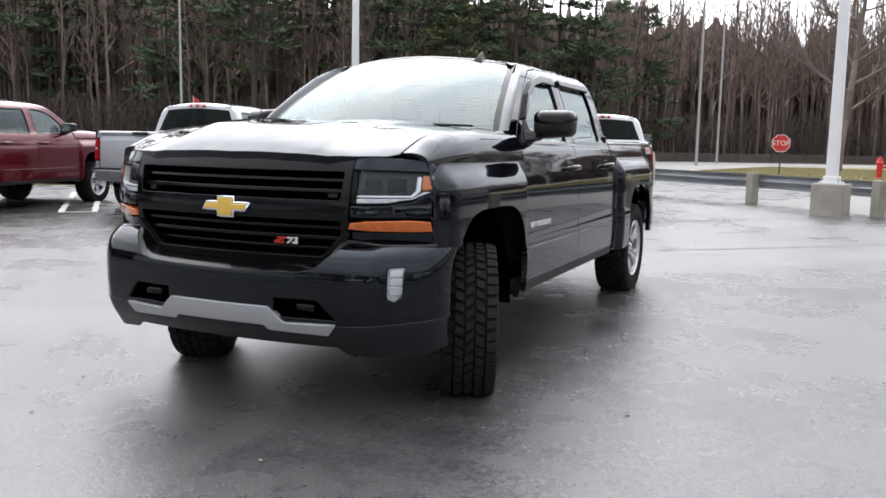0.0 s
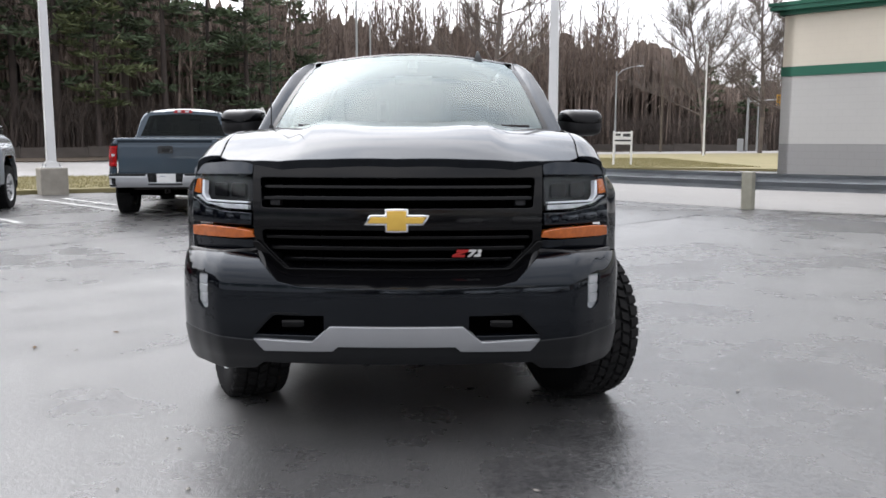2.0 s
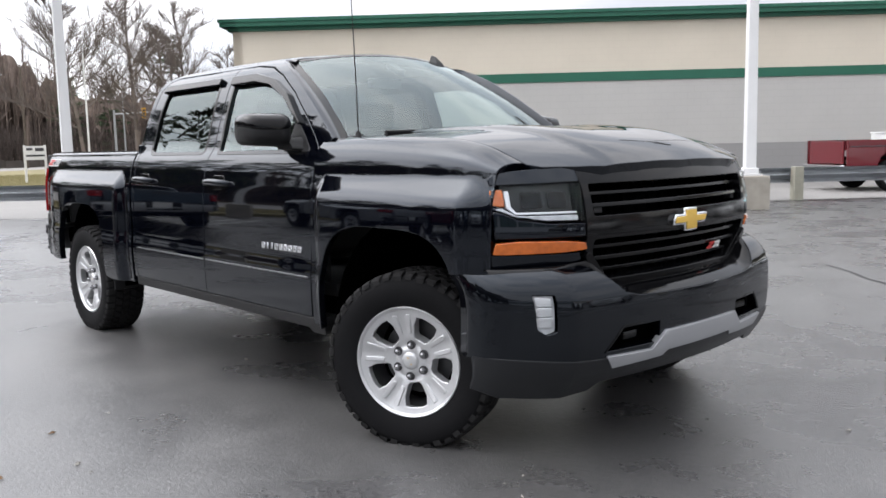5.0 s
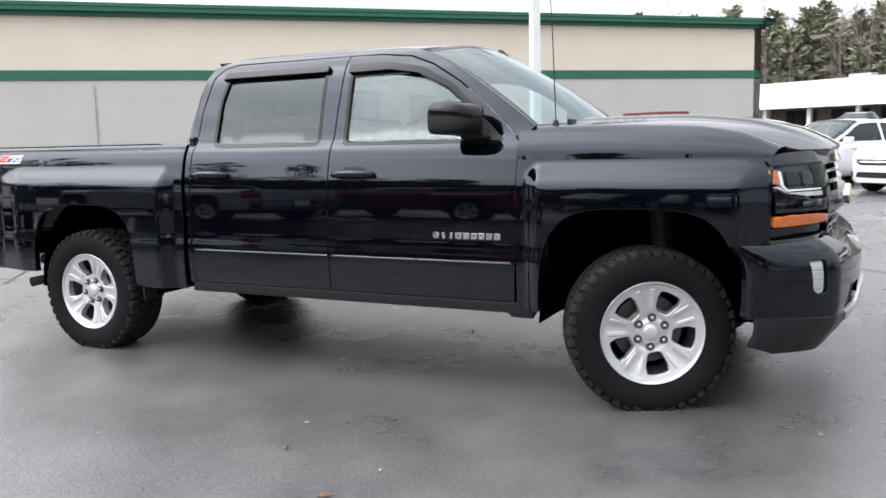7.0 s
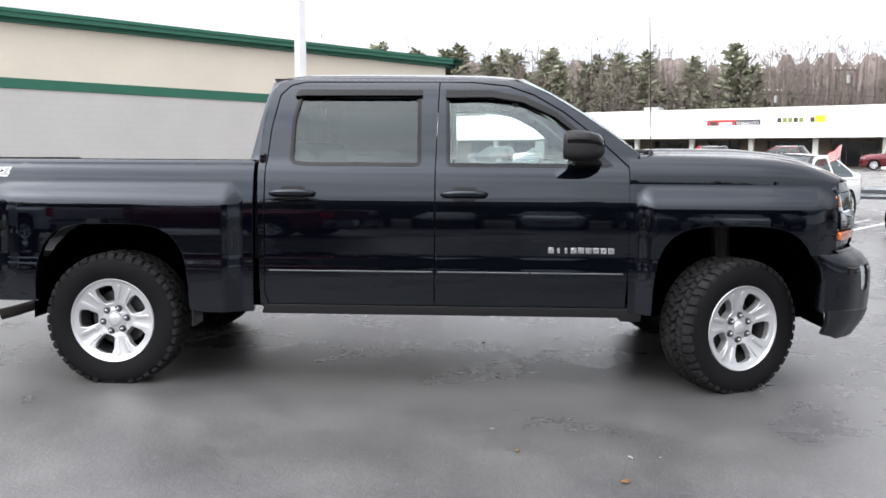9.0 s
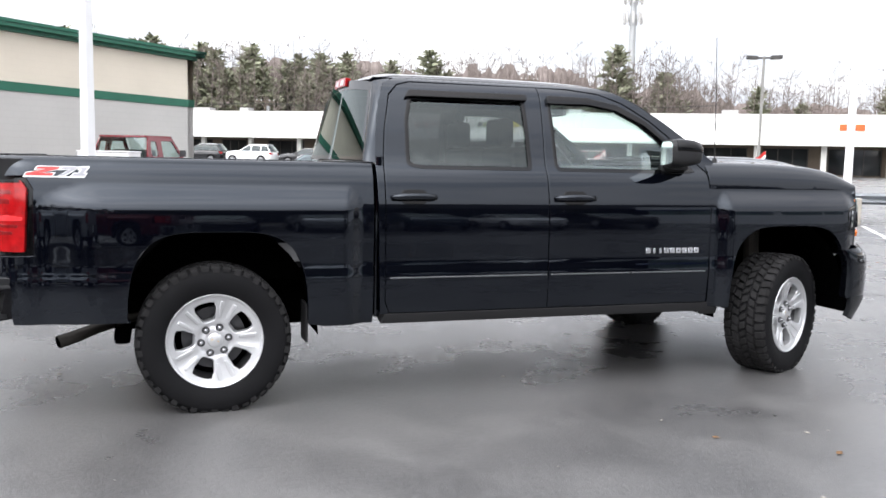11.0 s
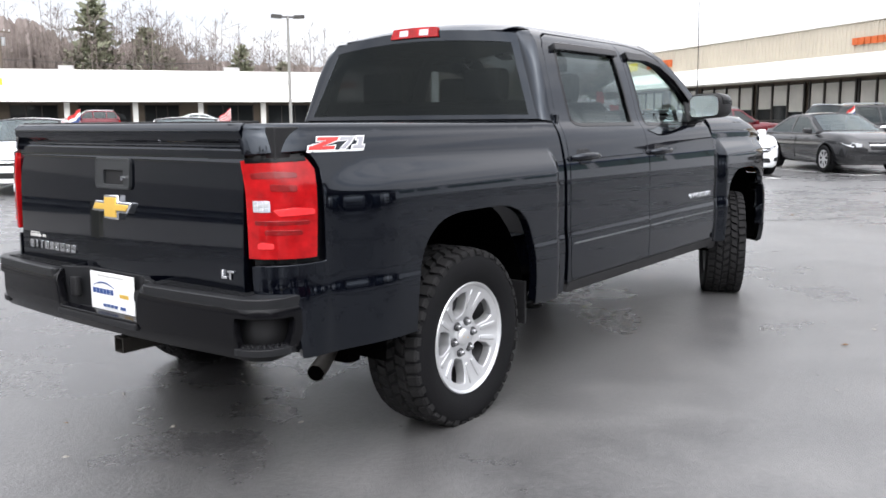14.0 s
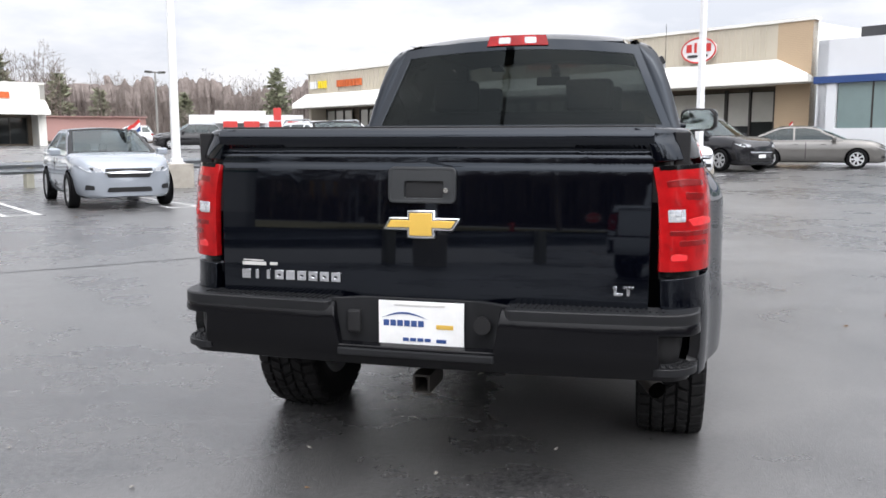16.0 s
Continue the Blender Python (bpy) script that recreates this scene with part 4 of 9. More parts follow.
for s in (-1, 1):
    o = OUT[s]
    fender = [(2.985, 0.50)] + FRONT_ARCH + [(4.155, 0.848), (4.165, 1.245), (4.172, 1.30), (4.20, 1.46), (3.04, 1.46), (2.985, 1.40)]
    part("fender", skin(fender, side_fender(s), o, 0.02, depth=0.03), "paint_black", truck)
    door_f = [(1.885, 0.535), (2.972, 0.535), (2.985, 0.9), (2.985, 1.33), (2.93, 1.385), (2.80, 1.505), (2.62, 1.645), (2.45, 1.745), (2.30, 1.80), (2.10, 1.822), (1.90, 1.826), (1.885, 1.33)]
    win_f = round_poly([(1.955, 1.338), (2.88, 1.338), (2.72, 1.492), (2.55, 1.628), (2.38, 1.712), (2.20, 1.748), (1.945, 1.752)], 0.03)
    fd = part("door", skin(door_f, side_cab(s), o, 0.03, holes=[win_f], depth=0.03), "paint_black", truck, "black front door")
    door_r = [(0.905, 0.60), (0.93, 0.535), (1.881, 0.535), (1.881, 1.33), (1.896, 1.826), (1.10, 1.822), (1.02, 1.80), (0.965, 1.74), (0.925, 1.55), (0.905, 1.33)]
    win_r = round_poly([(1.045, 1.352), (1.12, 1.338), (1.79, 1.338), (1.782, 1.748), (1.085, 1.745), (1.05, 1.60)], 0.03)
    rd = part("door", skin(door_r, side_cab(s), o, 0.03, holes=[win_r], depth=0.03), "paint_black", truck, "black rear door")
    for d, win, gl in ((fd, win_f, "glass_side"), (rd, win_r, "glass_dark")):
        part("window_seal", skin(inset(ccw(win), -0.007), side_cab(s), o, 0.06, holes=[inset(ccw(win), 0.010)], depth=0.012, gap=0, lift=0.002), "gloss_black", d)
        part("pane", skin(inset(ccw(win), 0.008), side_cab(s), o, 0.12, depth=0, gap=0, lift=-0.012), gl, d).visible_shadow = False
    # smoked rain visors over both windows
    vis_f = [(1.935, 1.718), (1.935, 1.766), (2.20, 1.764), (2.40, 1.727), (2.58, 1.638), (2.74, 1.500), (2.765, 1.478), (2.742, 1.472), (2.565, 1.610), (2.38, 1.694), (2.20, 1.722)]
    vis_r = [(1.05, 1.722), (1.075, 1.764), (1.80, 1.766), (1.80, 1.730), (1.10, 1.727)]
    part("rain_visor", skin(round_poly(vis_f, 0.01), side_cab(s), o, 0.06, depth=0.022, lift=0.024), "gloss_black", fd, "smoked rain visor")
    part("rain_visor", skin(round_poly(vis_r, 0.01), side_cab(s), o, 0.06, depth=0.022, lift=0.024), "gloss_black", rd, "smoked rain visor")
    for d, x in ((fd, 2.05), (rd, 1.065)):
        part("handle_cup", skin(round_poly([(x - 0.075, 1.135), (x + 0.075, 1.135), (x + 0.075, 1.215), (x - 0.075, 1.215)], 0.035, 6), side_cab(s), o, 0.05, depth=0.004, lift=0.0035), "gloss_black", d)
        bm = bmesh.new()
        tube(bm, [(x + dx, s * (body_y(1.18) + dy), 1.18 - 0.006 * (dx / 0.12) ** 2) for dx, dy in ((-0.128, 0.0), (-0.115, 0.026), (-0.06, 0.040), (0.0, 0.043), (0.06, 0.040), (0.115, 0.026), (0.128, 0.0))], [0.010, 0.017, 0.019, 0.019, 0.019, 0.017, 0.010], 10)
        part("handle", bm, "paint_black", d, smooth=60)
    part("accent_strip", skin([(1.90, 0.7283), (2.955, 0.7283), (2.955, 0.7311), (1.90, 0.7311)], side_cab(s), o, 0.06, depth=0.003, gap=0, lift=0.004), "strip_dull", fd, "thin chrome strip")
    part("accent_strip", skin([(0.93, 0.7283), (1.87, 0.7283), (1.87, 0.7311), (0.93, 0.7311)], side_cab(s), o, 0.06, depth=0.003, gap=0, lift=0.004), "strip_dull", rd, "thin chrome strip")
    # name badge: nine plain silver blocks
    for k in range(9):
        x0 = 2.53 + k * 0.0425
        x0, x1 = (x0, x0 + 0.031) if s < 0 else (5.438 - x0 - 0.031, 5.438 - x0)
        hole = [[(x0 + 0.009, 0.855), (x1 - 0.009, 0.855), (x1 - 0.009, 0.864), (x0 + 0.009, 0.864)]] if k in (3, 5, 6, 7, 8) else []
        if k in (1, 2):
            x0, x1 = (x0 + x1) / 2 - 0.006, (x0 + x1) / 2 + 0.006
        part("badge_letter", skin([(x0, 0.845), (x1, 0.845), (x1, 0.875), (x0, 0.875)], side_cab(s), o, 0.05, holes=hole, depth=0.005, gap=0, edge=0.001, lift=0.006), "chrome", fd)
    # cab corner behind the rear door, roof rail, sill
    cab_corner = [(0.875, 0.53), (0.925, 0.53), (0.901, 0.60), (0.901, 1.33), (0.921, 1.55), (0.961, 1.745), (1.02, 1.806), (1.10, 1.828), (2.10, 1.828), (2.30, 1.806),
                  (2.45, 1.751), (2.62, 1.651), (2.80, 1.511), (2.93, 1.391), (2.99, 1.335), (3.055, 1.402), (2.92, 1.505), (2.74, 1.632), (2.56, 1.744), (2.42, 1.818), (2.30, 1.848),
                  (1.02, 1.848), (0.94, 1.815), (0.895, 1.70), (0.862, 1.45), (0.858, 1.33)]
    part("cab_side", skin(cab_corner, side_cab(s), o, 0.05, depth=0.03), "paint_black", truck)
    sill = [(0.88, 0.475), (2.93, 0.475), (2.95, 0.452), (3.065, 0.452), (3.07, 0.535), (2.985, 0.53), (0.90, 0.53)]
    part("sill", skin(sill, side_cab(s), o, 0.08, depth=0.10), "plastic_black", truck)
    bed = [(-0.41, 0.545)] + arch(0.025, 0.45, 0.992, 3.8, 0.545, 0.50) + [(0.56, 0.485), (0.835, 0.485), (0.838, 1.385), (-1.085, 1.385), (-1.085, 1.248), (-0.875, 1.262), (-0.845, 1.20), (-0.845, 0.875), (-1.085, 0.868), (-1.085, 0.735), (-0.96, 0.725), (-0.93, 0.535)]
    bd = part("bed_side", skin(bed, side_bed(s), o, 0.02, depth=0.04), "paint_black", truck)
    part("lamp_backing", skin([(-1.088, 0.862), (-0.832, 0.862), (-0.832, 1.268), (-1.088, 1.262)], side_bed(s), (-0.6, s * 0.8, 0), 0.05, depth=0, gap=0, lift=-0.022), "gloss_black", bd)
    lens = [(-1.092, 0.893), (-0.878, 0.893), (-0.866, 1.20), (-0.888, 1.238), (-1.092, 1.232)]
    tl = part("tail_light", skin(lens, side_bed(s), (-0.6, s * 0.8, 0), 0.03, depth=0.03, lift=0.006), "red_lens", truck, "large red tail light")
    part("reverse_lens", skin([(-1.066, 1.055), (-1.01, 1.055), (-1.01, 1.095), (-1.066, 1.095)], side_bed(s), (-0.6, s * 0.8, 0), 0.03, depth=0.004, lift=0.0085), "clear_white", tl, "clear reversing lens")
    lamp_o = (-0.6, s * 0.8, 0)
    for pts, c in (([(-1.060, 1.168), (-1.00, 1.172), (-0.925, 1.172), (-0.925, 1.188), (-1.0, 1.192), (-1.060, 1.186)], "red_lens_dark"),
                   ([(-1.005, 1.128), (-0.93, 1.125), (-0.93, 1.145), (-1.005, 1.150)], "red_lens_dark"),
                   ([(-1.002, 1.062), (-0.985, 1.042), (-0.882, 1.046), (-0.882, 1.062), (-0.94, 1.070)], "red_lens_light"),
                   ([(-1.06, 1.012), (-0.90, 1.012), (-0.90, 1.024), (-1.06, 1.026)], "red_lens_dark"),
                   ([(-1.03, 0.978), (-0.92, 0.978), (-0.925, 0.992), (-1.03, 0.994)], "red_lens_dark"),
                   ([(-1.055, 0.930), (-1.005, 0.930), (-1.005, 0.946), (-1.04, 0.952), (-1.055, 0.946)], "red_lens_light")):
        part("lens_band", skin(round_poly(pts, 0.005), side_bed(s), lamp_o, 0.03, depth=0.002, gap=0, edge=0.001, lift=0.0075), c, tl)
    part("lamp_cap", skin([(-1.072, 1.222), (-0.890, 1.228), (-0.893, 1.240), (-1.072, 1.236)], side_bed(s), lamp_o, 0.03, depth=0.003, gap=0, edge=0.001, lift=0.0078), "gloss_black", tl)
    for k in range(9):
        u, v = -1.060 + 0.017 * (k % 3), 1.062 + 0.0125 * (k // 3)
        part("lens_facet", skin([(u, v), (u + 0.011, v), (u + 0.011, v + 0.008), (u, v + 0.008)], side_bed(s), lamp_o, 0.03, depth=0.002, gap=0, edge=0.001, lift=0.0105), "alloy" if k in (1, 3, 8) else "clear_white", tl)
    # side badge on the bed: a red and two grey plain shapes with white edges
    for sh, c in BADGE:
        pts = [(-0.872 + 0.86 * (u + 0.5 * v if s < 0 else 0.33 - u - 0.5 * v), 1.264 + 0.60 * v) for u, v in sh]
        part("badge_edge", skin(inset(ccw(pts), -0.0042), side_bed(s), o, 0.05, depth=0.001, gap=0, edge=0.0005, lift=0.0015), "sign_white", bd)
        part("badge_shape", skin(pts, side_bed(s), o, 0.05, depth=0.001, gap=0, edge=0.0005, lift=0.003), c, bd)
    part("badge_edge", skin([(-0.872 + 0.86 * (u if s < 0 else 0.33 - u), v) for u, v in ((-0.01, 1.2555), (0.30, 1.2555), (0.303, 1.2605), (-0.008, 1.2605))], side_bed(s), o, 0.05, depth=0.001, gap=0, edge=0.0005, lift=0.0012), "sign_white", bd)
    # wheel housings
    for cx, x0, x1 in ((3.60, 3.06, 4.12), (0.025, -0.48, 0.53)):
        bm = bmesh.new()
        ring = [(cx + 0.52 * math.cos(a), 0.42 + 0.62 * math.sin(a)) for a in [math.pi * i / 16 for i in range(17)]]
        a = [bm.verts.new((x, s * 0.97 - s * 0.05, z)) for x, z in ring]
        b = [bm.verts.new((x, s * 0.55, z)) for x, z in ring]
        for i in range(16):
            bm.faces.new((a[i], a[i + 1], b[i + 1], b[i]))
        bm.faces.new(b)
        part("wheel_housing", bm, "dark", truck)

# roof, windscreen, rear window
roof_edge = pchip([(0.86, 1.825), (1.05, 1.848), (1.6, 1.852), (2.1, 1.848), (2.3, 1.838), (2.5, 1.80)])


def roof_surf(x, y):
    half = 0.665 if x > 1 else 0.665
    return (x, y, roof_edge(x) + 0.062 * (1 - (abs(y) / half) ** 2.3) * ease(0.80, 1.10, x) ** 0.5)


part("roof", skin([(0.885, -0.56), (2.32, -0.60), (2.41, -0.30), (2.425, 0.0), (2.41, 0.30), (2.32, 0.60), (0.885, 0.56), (0.865, 0.3), (0.86, 0), (0.865, -0.3)], lambda x, y: roof_surf(x, y), (0, 0, 1), 0.06, depth=0.03), "paint_black", truck)
for s in (-1, 1):
    def rail(u, v, s=s):
        x = u
        top, low = Vector(roof_surf(min(x, 2.40), 0.60)), Vector((x, body_y(1.846), 1.846))
        if x > 2.32:
            low.z = min(low.z, 1.85 - 0.58 * max(0, x - 2.36))
        return (x, s * (low.y + (0.585 - low.y) * v), low.z + (top.z - low.z) * (1 - max(0.0, 1 - v) ** 1.6))
    part("roof_rail", skin([(0.90, 0.0), (2.40, 0.0), (2.36, 1.0), (0.89, 1.0)], rail, (0, s * 0.3, 1), 0.12, depth=0.0, gap=0.0), "paint_black", truck)


def coons(c0, c1):
    """The ruled surface between two curves, u along them and v across."""
    return lambda u, v: tuple(Vector(c0(u)).lerp(Vector(c1(u)), v))


def bow(a, b, push):
    a, b, push = Vector(a), Vector(b), Vector(push)
    return lambda u: a.lerp(b, u) + push * (4 * u * (1 - u))


flat_screen = coons(bow((3.045, -0.805, 1.392), (3.045, 0.805, 1.392), (0.15, 0, 0.012)), bow((2.335, -0.640, 1.832), (2.335, 0.640, 1.832), (0.09, 0, 0.062)))


def screen(u, v):
    """The windscreen, bowed a little from sill to roof."""
    return tuple(Vector(flat_screen(u, v)) + Vector((0.53, 0, 0.85)) * (0.030 * 4 * v * (1 - v)))



full = [(0.0, 0.0), (1.0, 0.0), (1.0, 1.0), (0.0, 1.0)]
ws = part("windscreen", skin([(0.012, 0.02), (0.988, 0.02), (0.985, 0.985), (0.015, 0.985)], screen, (1, 0, 0.6), 0.05, depth=0.0, gap=0), "glass", truck, "windscreen glass")
ws.visible_shadow = False
part("windscreen_frame", skin(full, screen, (1, 0, 0.6), 0.05, holes=[[(0.018, 0.03), (0.982, 0.03), (0.975, 0.97), (0.025, 0.97)]], depth=0.01, gap=0, edge=0.002, lift=0.002), "gloss_black", truck)
part("mirror_mount", skin([(0.475, 0.84), (0.525, 0.84), (0.52, 0.97), (0.48, 0.97)], screen, (1, 0, 0.6), 0.03, depth=0.03, lift=-0.035), "interior", truck)
part("inner_mirror", box((2.36, -0.12, 1.70), (2.39, 0.12, 1.76), 0.01), "interior", truck)
for s in (-1, 1):
    def a_pillar(u, v, s=s):
        k = 0.0 if s < 0 else 1.0
        inner = Vector(screen(k, u))
        prof = [(3.055, 1.402), (2.90, 1.519), (2.72, 1.644), (2.54, 1.756), (2.36, 1.838)]
        n = min(3, int(u * 4))
        w = u * 4 - n
        px, pz = prof[n][0] * (1 - w) + prof[n + 1][0] * w, prof[n][1] * (1 - w) + prof[n + 1][1] * w
        outer = Vector((px, s * body_y(min(pz, 1.848)), pz))
        mid = (inner + outer) / 2 + Vector((0.012, s * 0.014, 0.012))
        return tuple(inner * (1 - v) ** 2 + mid * 2 * v * (1 - v) + outer * v * v)
    part("a_pillar", skin(full, a_pillar, (0.5, s, 0.5), 0.08, depth=0.0, gap=0), "paint_black", truck)
back = coons(bow((0.80, -0.825, 1.372), (0.80, 0.825, 1.372), (-0.035, 0, 0)), bow((0.895, -0.64, 1.815), (0.895, 0.64, 1.815), (-0.04, 0, 0.045)))
rear_glass = part("rear_window", skin([(0.015, 0.03), (0.985, 0.03), (0.98, 0.90), (0.02, 0.90)], back, (-1, 0, 0.2), 0.05, depth=0, gap=0), "glass_rear", truck, "dark rear window")
rear_glass.visible_shadow = False
part("cab_back", skin(full, back, (-1, 0, 0.2), 0.05, holes=[[(0.022, 0.045), (0.978, 0.045), (0.97, 0.885), (0.03, 0.885)]], depth=0.02, gap=0, lift=0.002), "paint_black", truck)
for s in (-1, 1):
    def c_post(u, v, s=s):
        k = 0.0 if s < 0 else 1.0
        inner = Vector(back(k, u))
        prof = [(0.86, 1.36), (0.868, 1.50), (0.885, 1.64), (0.925, 1.785), (0.99, 1.838)]
        n = min(3, int(u * 4))
        w = u * 4 - n
        px, pz = prof[n][0] * (1 - w) + prof[n + 1][0] * w, prof[n][1] * (1 - w) + prof[n + 1][1] * w
        outer = Vector((px, s * body_y(min(pz, 1.848)), pz))
        mid = Vector((min(inner.x, outer.x) - 0.01, outer.y - s * 0.012, (inner.z + outer.z) / 2))
        return tuple(inner * (1 - v) ** 2 + mid * 2 * v * (1 - v) + outer * v * v)
    part("cab_post", skin(full, c_post, (-0.6, s, 0.1), 0.06, depth=0, gap=0), "paint_black", truck)
part("cab_back_lower", box((0.862, -0.90, 0.50), (0.90, 0.90, 1.40), 0.01), "paint_black", truck)
brake = part("brake_light", skin([(0.37, 0.925), (0.63, 0.925), (0.622, 1.04), (0.378, 1.04)], back, (-1, 0, 0.2), 0.02, depth=0.03, lift=0.016), "red_lens", truck, "red high brake light")
part("cargo_lens", skin([(0.42, 0.945), (0.47, 0.945), (0.47, 1.015), (0.42, 1.015)], back, (-1, 0, 0.2), 0.02, depth=0.003, lift=0.0185), "clear_white", brake)
part("cargo_lens", skin([(0.53, 0.945), (0.58, 0.945), (0.58, 1.015), (0.53, 1.015)], back, (-1, 0, 0.2), 0.02, depth=0.003, lift=0.0185), "clear_white", brake)
fin = bmesh.new()
prof = [(0.0, -0.03), (0.12, -0.05), (0.085, 0.012), (0.045, 0.052), (0.015, 0.062)]
f0 = [fin.verts.new((2.33 + u, 0.414 - 0.026 * (1 - v / 0.075), 1.858 + v)) for u, v in prof]
f1 = [fin.verts.new((2.33 + u, 0.414 + 0.026 * (1 - v / 0.075), 1.858 + v)) for u, v in prof]
fin.faces.new(f0)
fin.faces.new(f1[::-1])
for i in range(5):
    fin.faces.new((f0[i], f0[(i + 1) % 5], f1[(i + 1) % 5], f1[i]))
part("roof_antenna", fin, "plastic_black", truck, "black shark-fin antenna", smooth=30)

# bonnet
hood_mid = pchip([(2.95, 1.415), (3.3, 1.430), (3.65, 1.432), (3.95, 1.410), (4.2, 1.364), (4.32, 1.322), (4.42, 1.268)])


def hood(x, y):
    yg = hood_gap(x)
    a = abs(y)
    z = hood_mid(x) + (fender_top(x) - hood_mid(x)) * min(1.2, a / yg) ** 2.4
    z += 0.020 * (1 - ease(0.40, 0.50, a)) * ease(4.42, 4.0, x) - 0.010 * (1 - ease(0.10, 0.34, a)) * ease(4.3, 3.9, x)
    return (x, y, z)


hood_front = [(4.215, -0.785), (4.262, -0.745), (4.332, -0.62), (4.377, -0.50), (4.40, -0.30), (4.412, 0.0), (4.40, 0.30), (4.377, 0.50), (4.332, 0.62), (4.262, 0.745), (4.215, 0.785)]
hood_line = hood_front + [(4.0, 0.797), (3.6, 0.803), (3.045, 0.808), (3.10, 0.70), (3.17, 0.35), (3.19, 0), (3.17, -0.35), (3.10, -0.70), (3.045, -0.808), (3.6, -0.803), (4.0, -0.797)]
bonnet = part("bonnet", skin(hood_line, hood, (0, 0, 1), 0.05, depth=0.075, gap=0.004), "paint_black", truck, "black ridged bonnet")
part("cowl", skin([(3.03, -0.79), (3.12, -0.69), (3.19, -0.35), (3.21, 0), (3.19, 0.35), (3.12, 0.69), (3.03, 0.79), (3.0, 0.5), (3.08, 0), (3.0, -0.5)], lambda x, y: (x, y, 1.382 + 0.02 * (1 - (y / 0.8) ** 2)), (0, 0, 1), 0.08, depth=0.02), "plastic_black", truck)
for y0, y1, x1 in ((-0.62, -0.05, 2.86), (0.10, 0.68, 2.84)):
    bm = bmesh.new()
    tube(bm, [(3.15, y0, 1.425), (3.10, (y0 + y1) / 2, 1.432), (3.12, y1, 1.428)], [0.012, 0.010, 0.006], 6)
    part("wiper", bm, "plastic_black", truck, smooth=60)
bm = bmesh.new()
tube(bm, [(3.13, -0.775, 1.40), (3.13, -0.775, 1.43)], [0.02, 0.012], 10)
tube(bm, [(3.13, -0.775, 1.43), (3.118, -0.775, 1.80), (3.10, -0.775, 2.19)], [0.0035, 0.0028, 0.002], 6)
part("aerial", bm, "plastic_black", truck, "thin whip aerial", smooth=60)


# front face
def face_x(y, z):
    a = abs(y)
    push = pchip([(0.78, -0.03), (0.90, 0.0), (1.0, 0.018), (1.08, 0.012), (1.18, -0.008), (1.27, -0.05)])(z)
    return 4.425 - 0.17 * y * y - 0.72 * max(0.0, a - 0.63) ** 1.5 + push


def front(y, z):
    return (face_x(y, z), y, z)


def deeper(d):
    return lambda y, z: (face_x(y, z) - d, y, z)


FO = (1, 0, 0)
up_hole = round_poly([(-0.575, 1.066), (0.575, 1.066), (0.585, 1.195), (-0.585, 1.195)], 0.015)
low_hole = round_poly([(-0.47, 0.806), (0.47, 0.806), (0.575, 0.915), (0.578, 0.975), (-0.578, 0.975), (-0.575, 0.915)], 0.02)
g_out = [(-0.49, 0.785), (0.49, 0.785), (0.612, 0.905), (0.617, 1.272), (0.57, 1.276), (0.50, 1.284), (0.30, 1.288), (0.0, 1.290), (-0.30, 1.288), (-0.50, 1.284), (-0.57, 1.276), (-0.617, 1.272), (-0.612, 0.905)]
grille = part("grille", skin(g_out, front, FO, 0.05, holes=[up_hole, low_hole], depth=0.06, gap=0.002), "gloss_black", truck, "gloss black grille surround")
# dark sheet stands for the shade behind the grille openings
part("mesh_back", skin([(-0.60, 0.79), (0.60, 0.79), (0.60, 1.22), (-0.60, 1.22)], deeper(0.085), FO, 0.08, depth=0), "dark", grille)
for z, h, d in ((1.155, 0.007, 0.030), (1.108, 0.008, 0.018)):
    part("bar", skin([(-0.572, z - h), (0.572, z - h), (0.572, z + h), (-0.572, z + h)], deeper(d), FO, 0.06, depth=0.03, edge=0.004), "gloss_black", grille)
for z, h, d, w in ((0.940, 0.007, 0.024, 0.565), (0.893, 0.008, 0.018, 0.545), (0.842, 0.007, 0.030, 0.49)):
    part("bar", skin([(-w, z - h), (w, z - h), (w, z + h), (-w, z + h)], deeper(d), FO, 0.06, depth=0.03, edge=0.004), "gloss_black", grille)
for k in range(13):
    y = -0.50 + k / 12.0
    for z0, z1 in ((1.068, 1.193), (0.81, 0.973)):
        if abs(y) < 0.46 or z0 > 1:
            part("upright", skin([(y - 0.007, z0), (y + 0.007, z0), (y + 0.007, z1), (y - 0.007, z1)], deeper(0.062), FO, 0.08, depth=0.02), "dark", grille)
for sy in (-1, 1):
    part("vent_block", skin([(sy * 0.50, 1.075), (sy * 0.545, 1.075), (sy * 0.545, 1.105), (sy * 0.50, 1.105)], deeper(0.03), FO, 0.05, depth=0.03), "plastic_grey", grille)
lip = round_poly([(-0.49, 0.785), (0.49, 0.785), (0.612, 0.905), (0.612, 0.925), (0.595, 0.925), (0.48, 0.806), (-0.48, 0.806), (-0.595, 0.925), (-0.612, 0.925), (-0.612, 0.905)], 0.008, 2)
part("grille_lip", skin(lip, front, FO, 0.05, depth=0.02, gap=0, lift=0.012), "gloss_black", grille)


def bowtie(w, h):
    """A plain wide cross with slanted ends."""
    a, b = w / 2, h / 2
    return [(-a, -0.36 * b), (-0.17 * w, -0.36 * b), (-0.17 * w, -b), (0.17 * w, -b), (0.17 * w, -0.36 * b), (0.83 * a, -0.36 * b),
            (a, 0.42 * b), (0.17 * w, 0.42 * b), (0.17 * w, b), (-0.17 * w, b), (-0.17 * w, 0.42 * b), (-0.83 * a, 0.42 * b)]


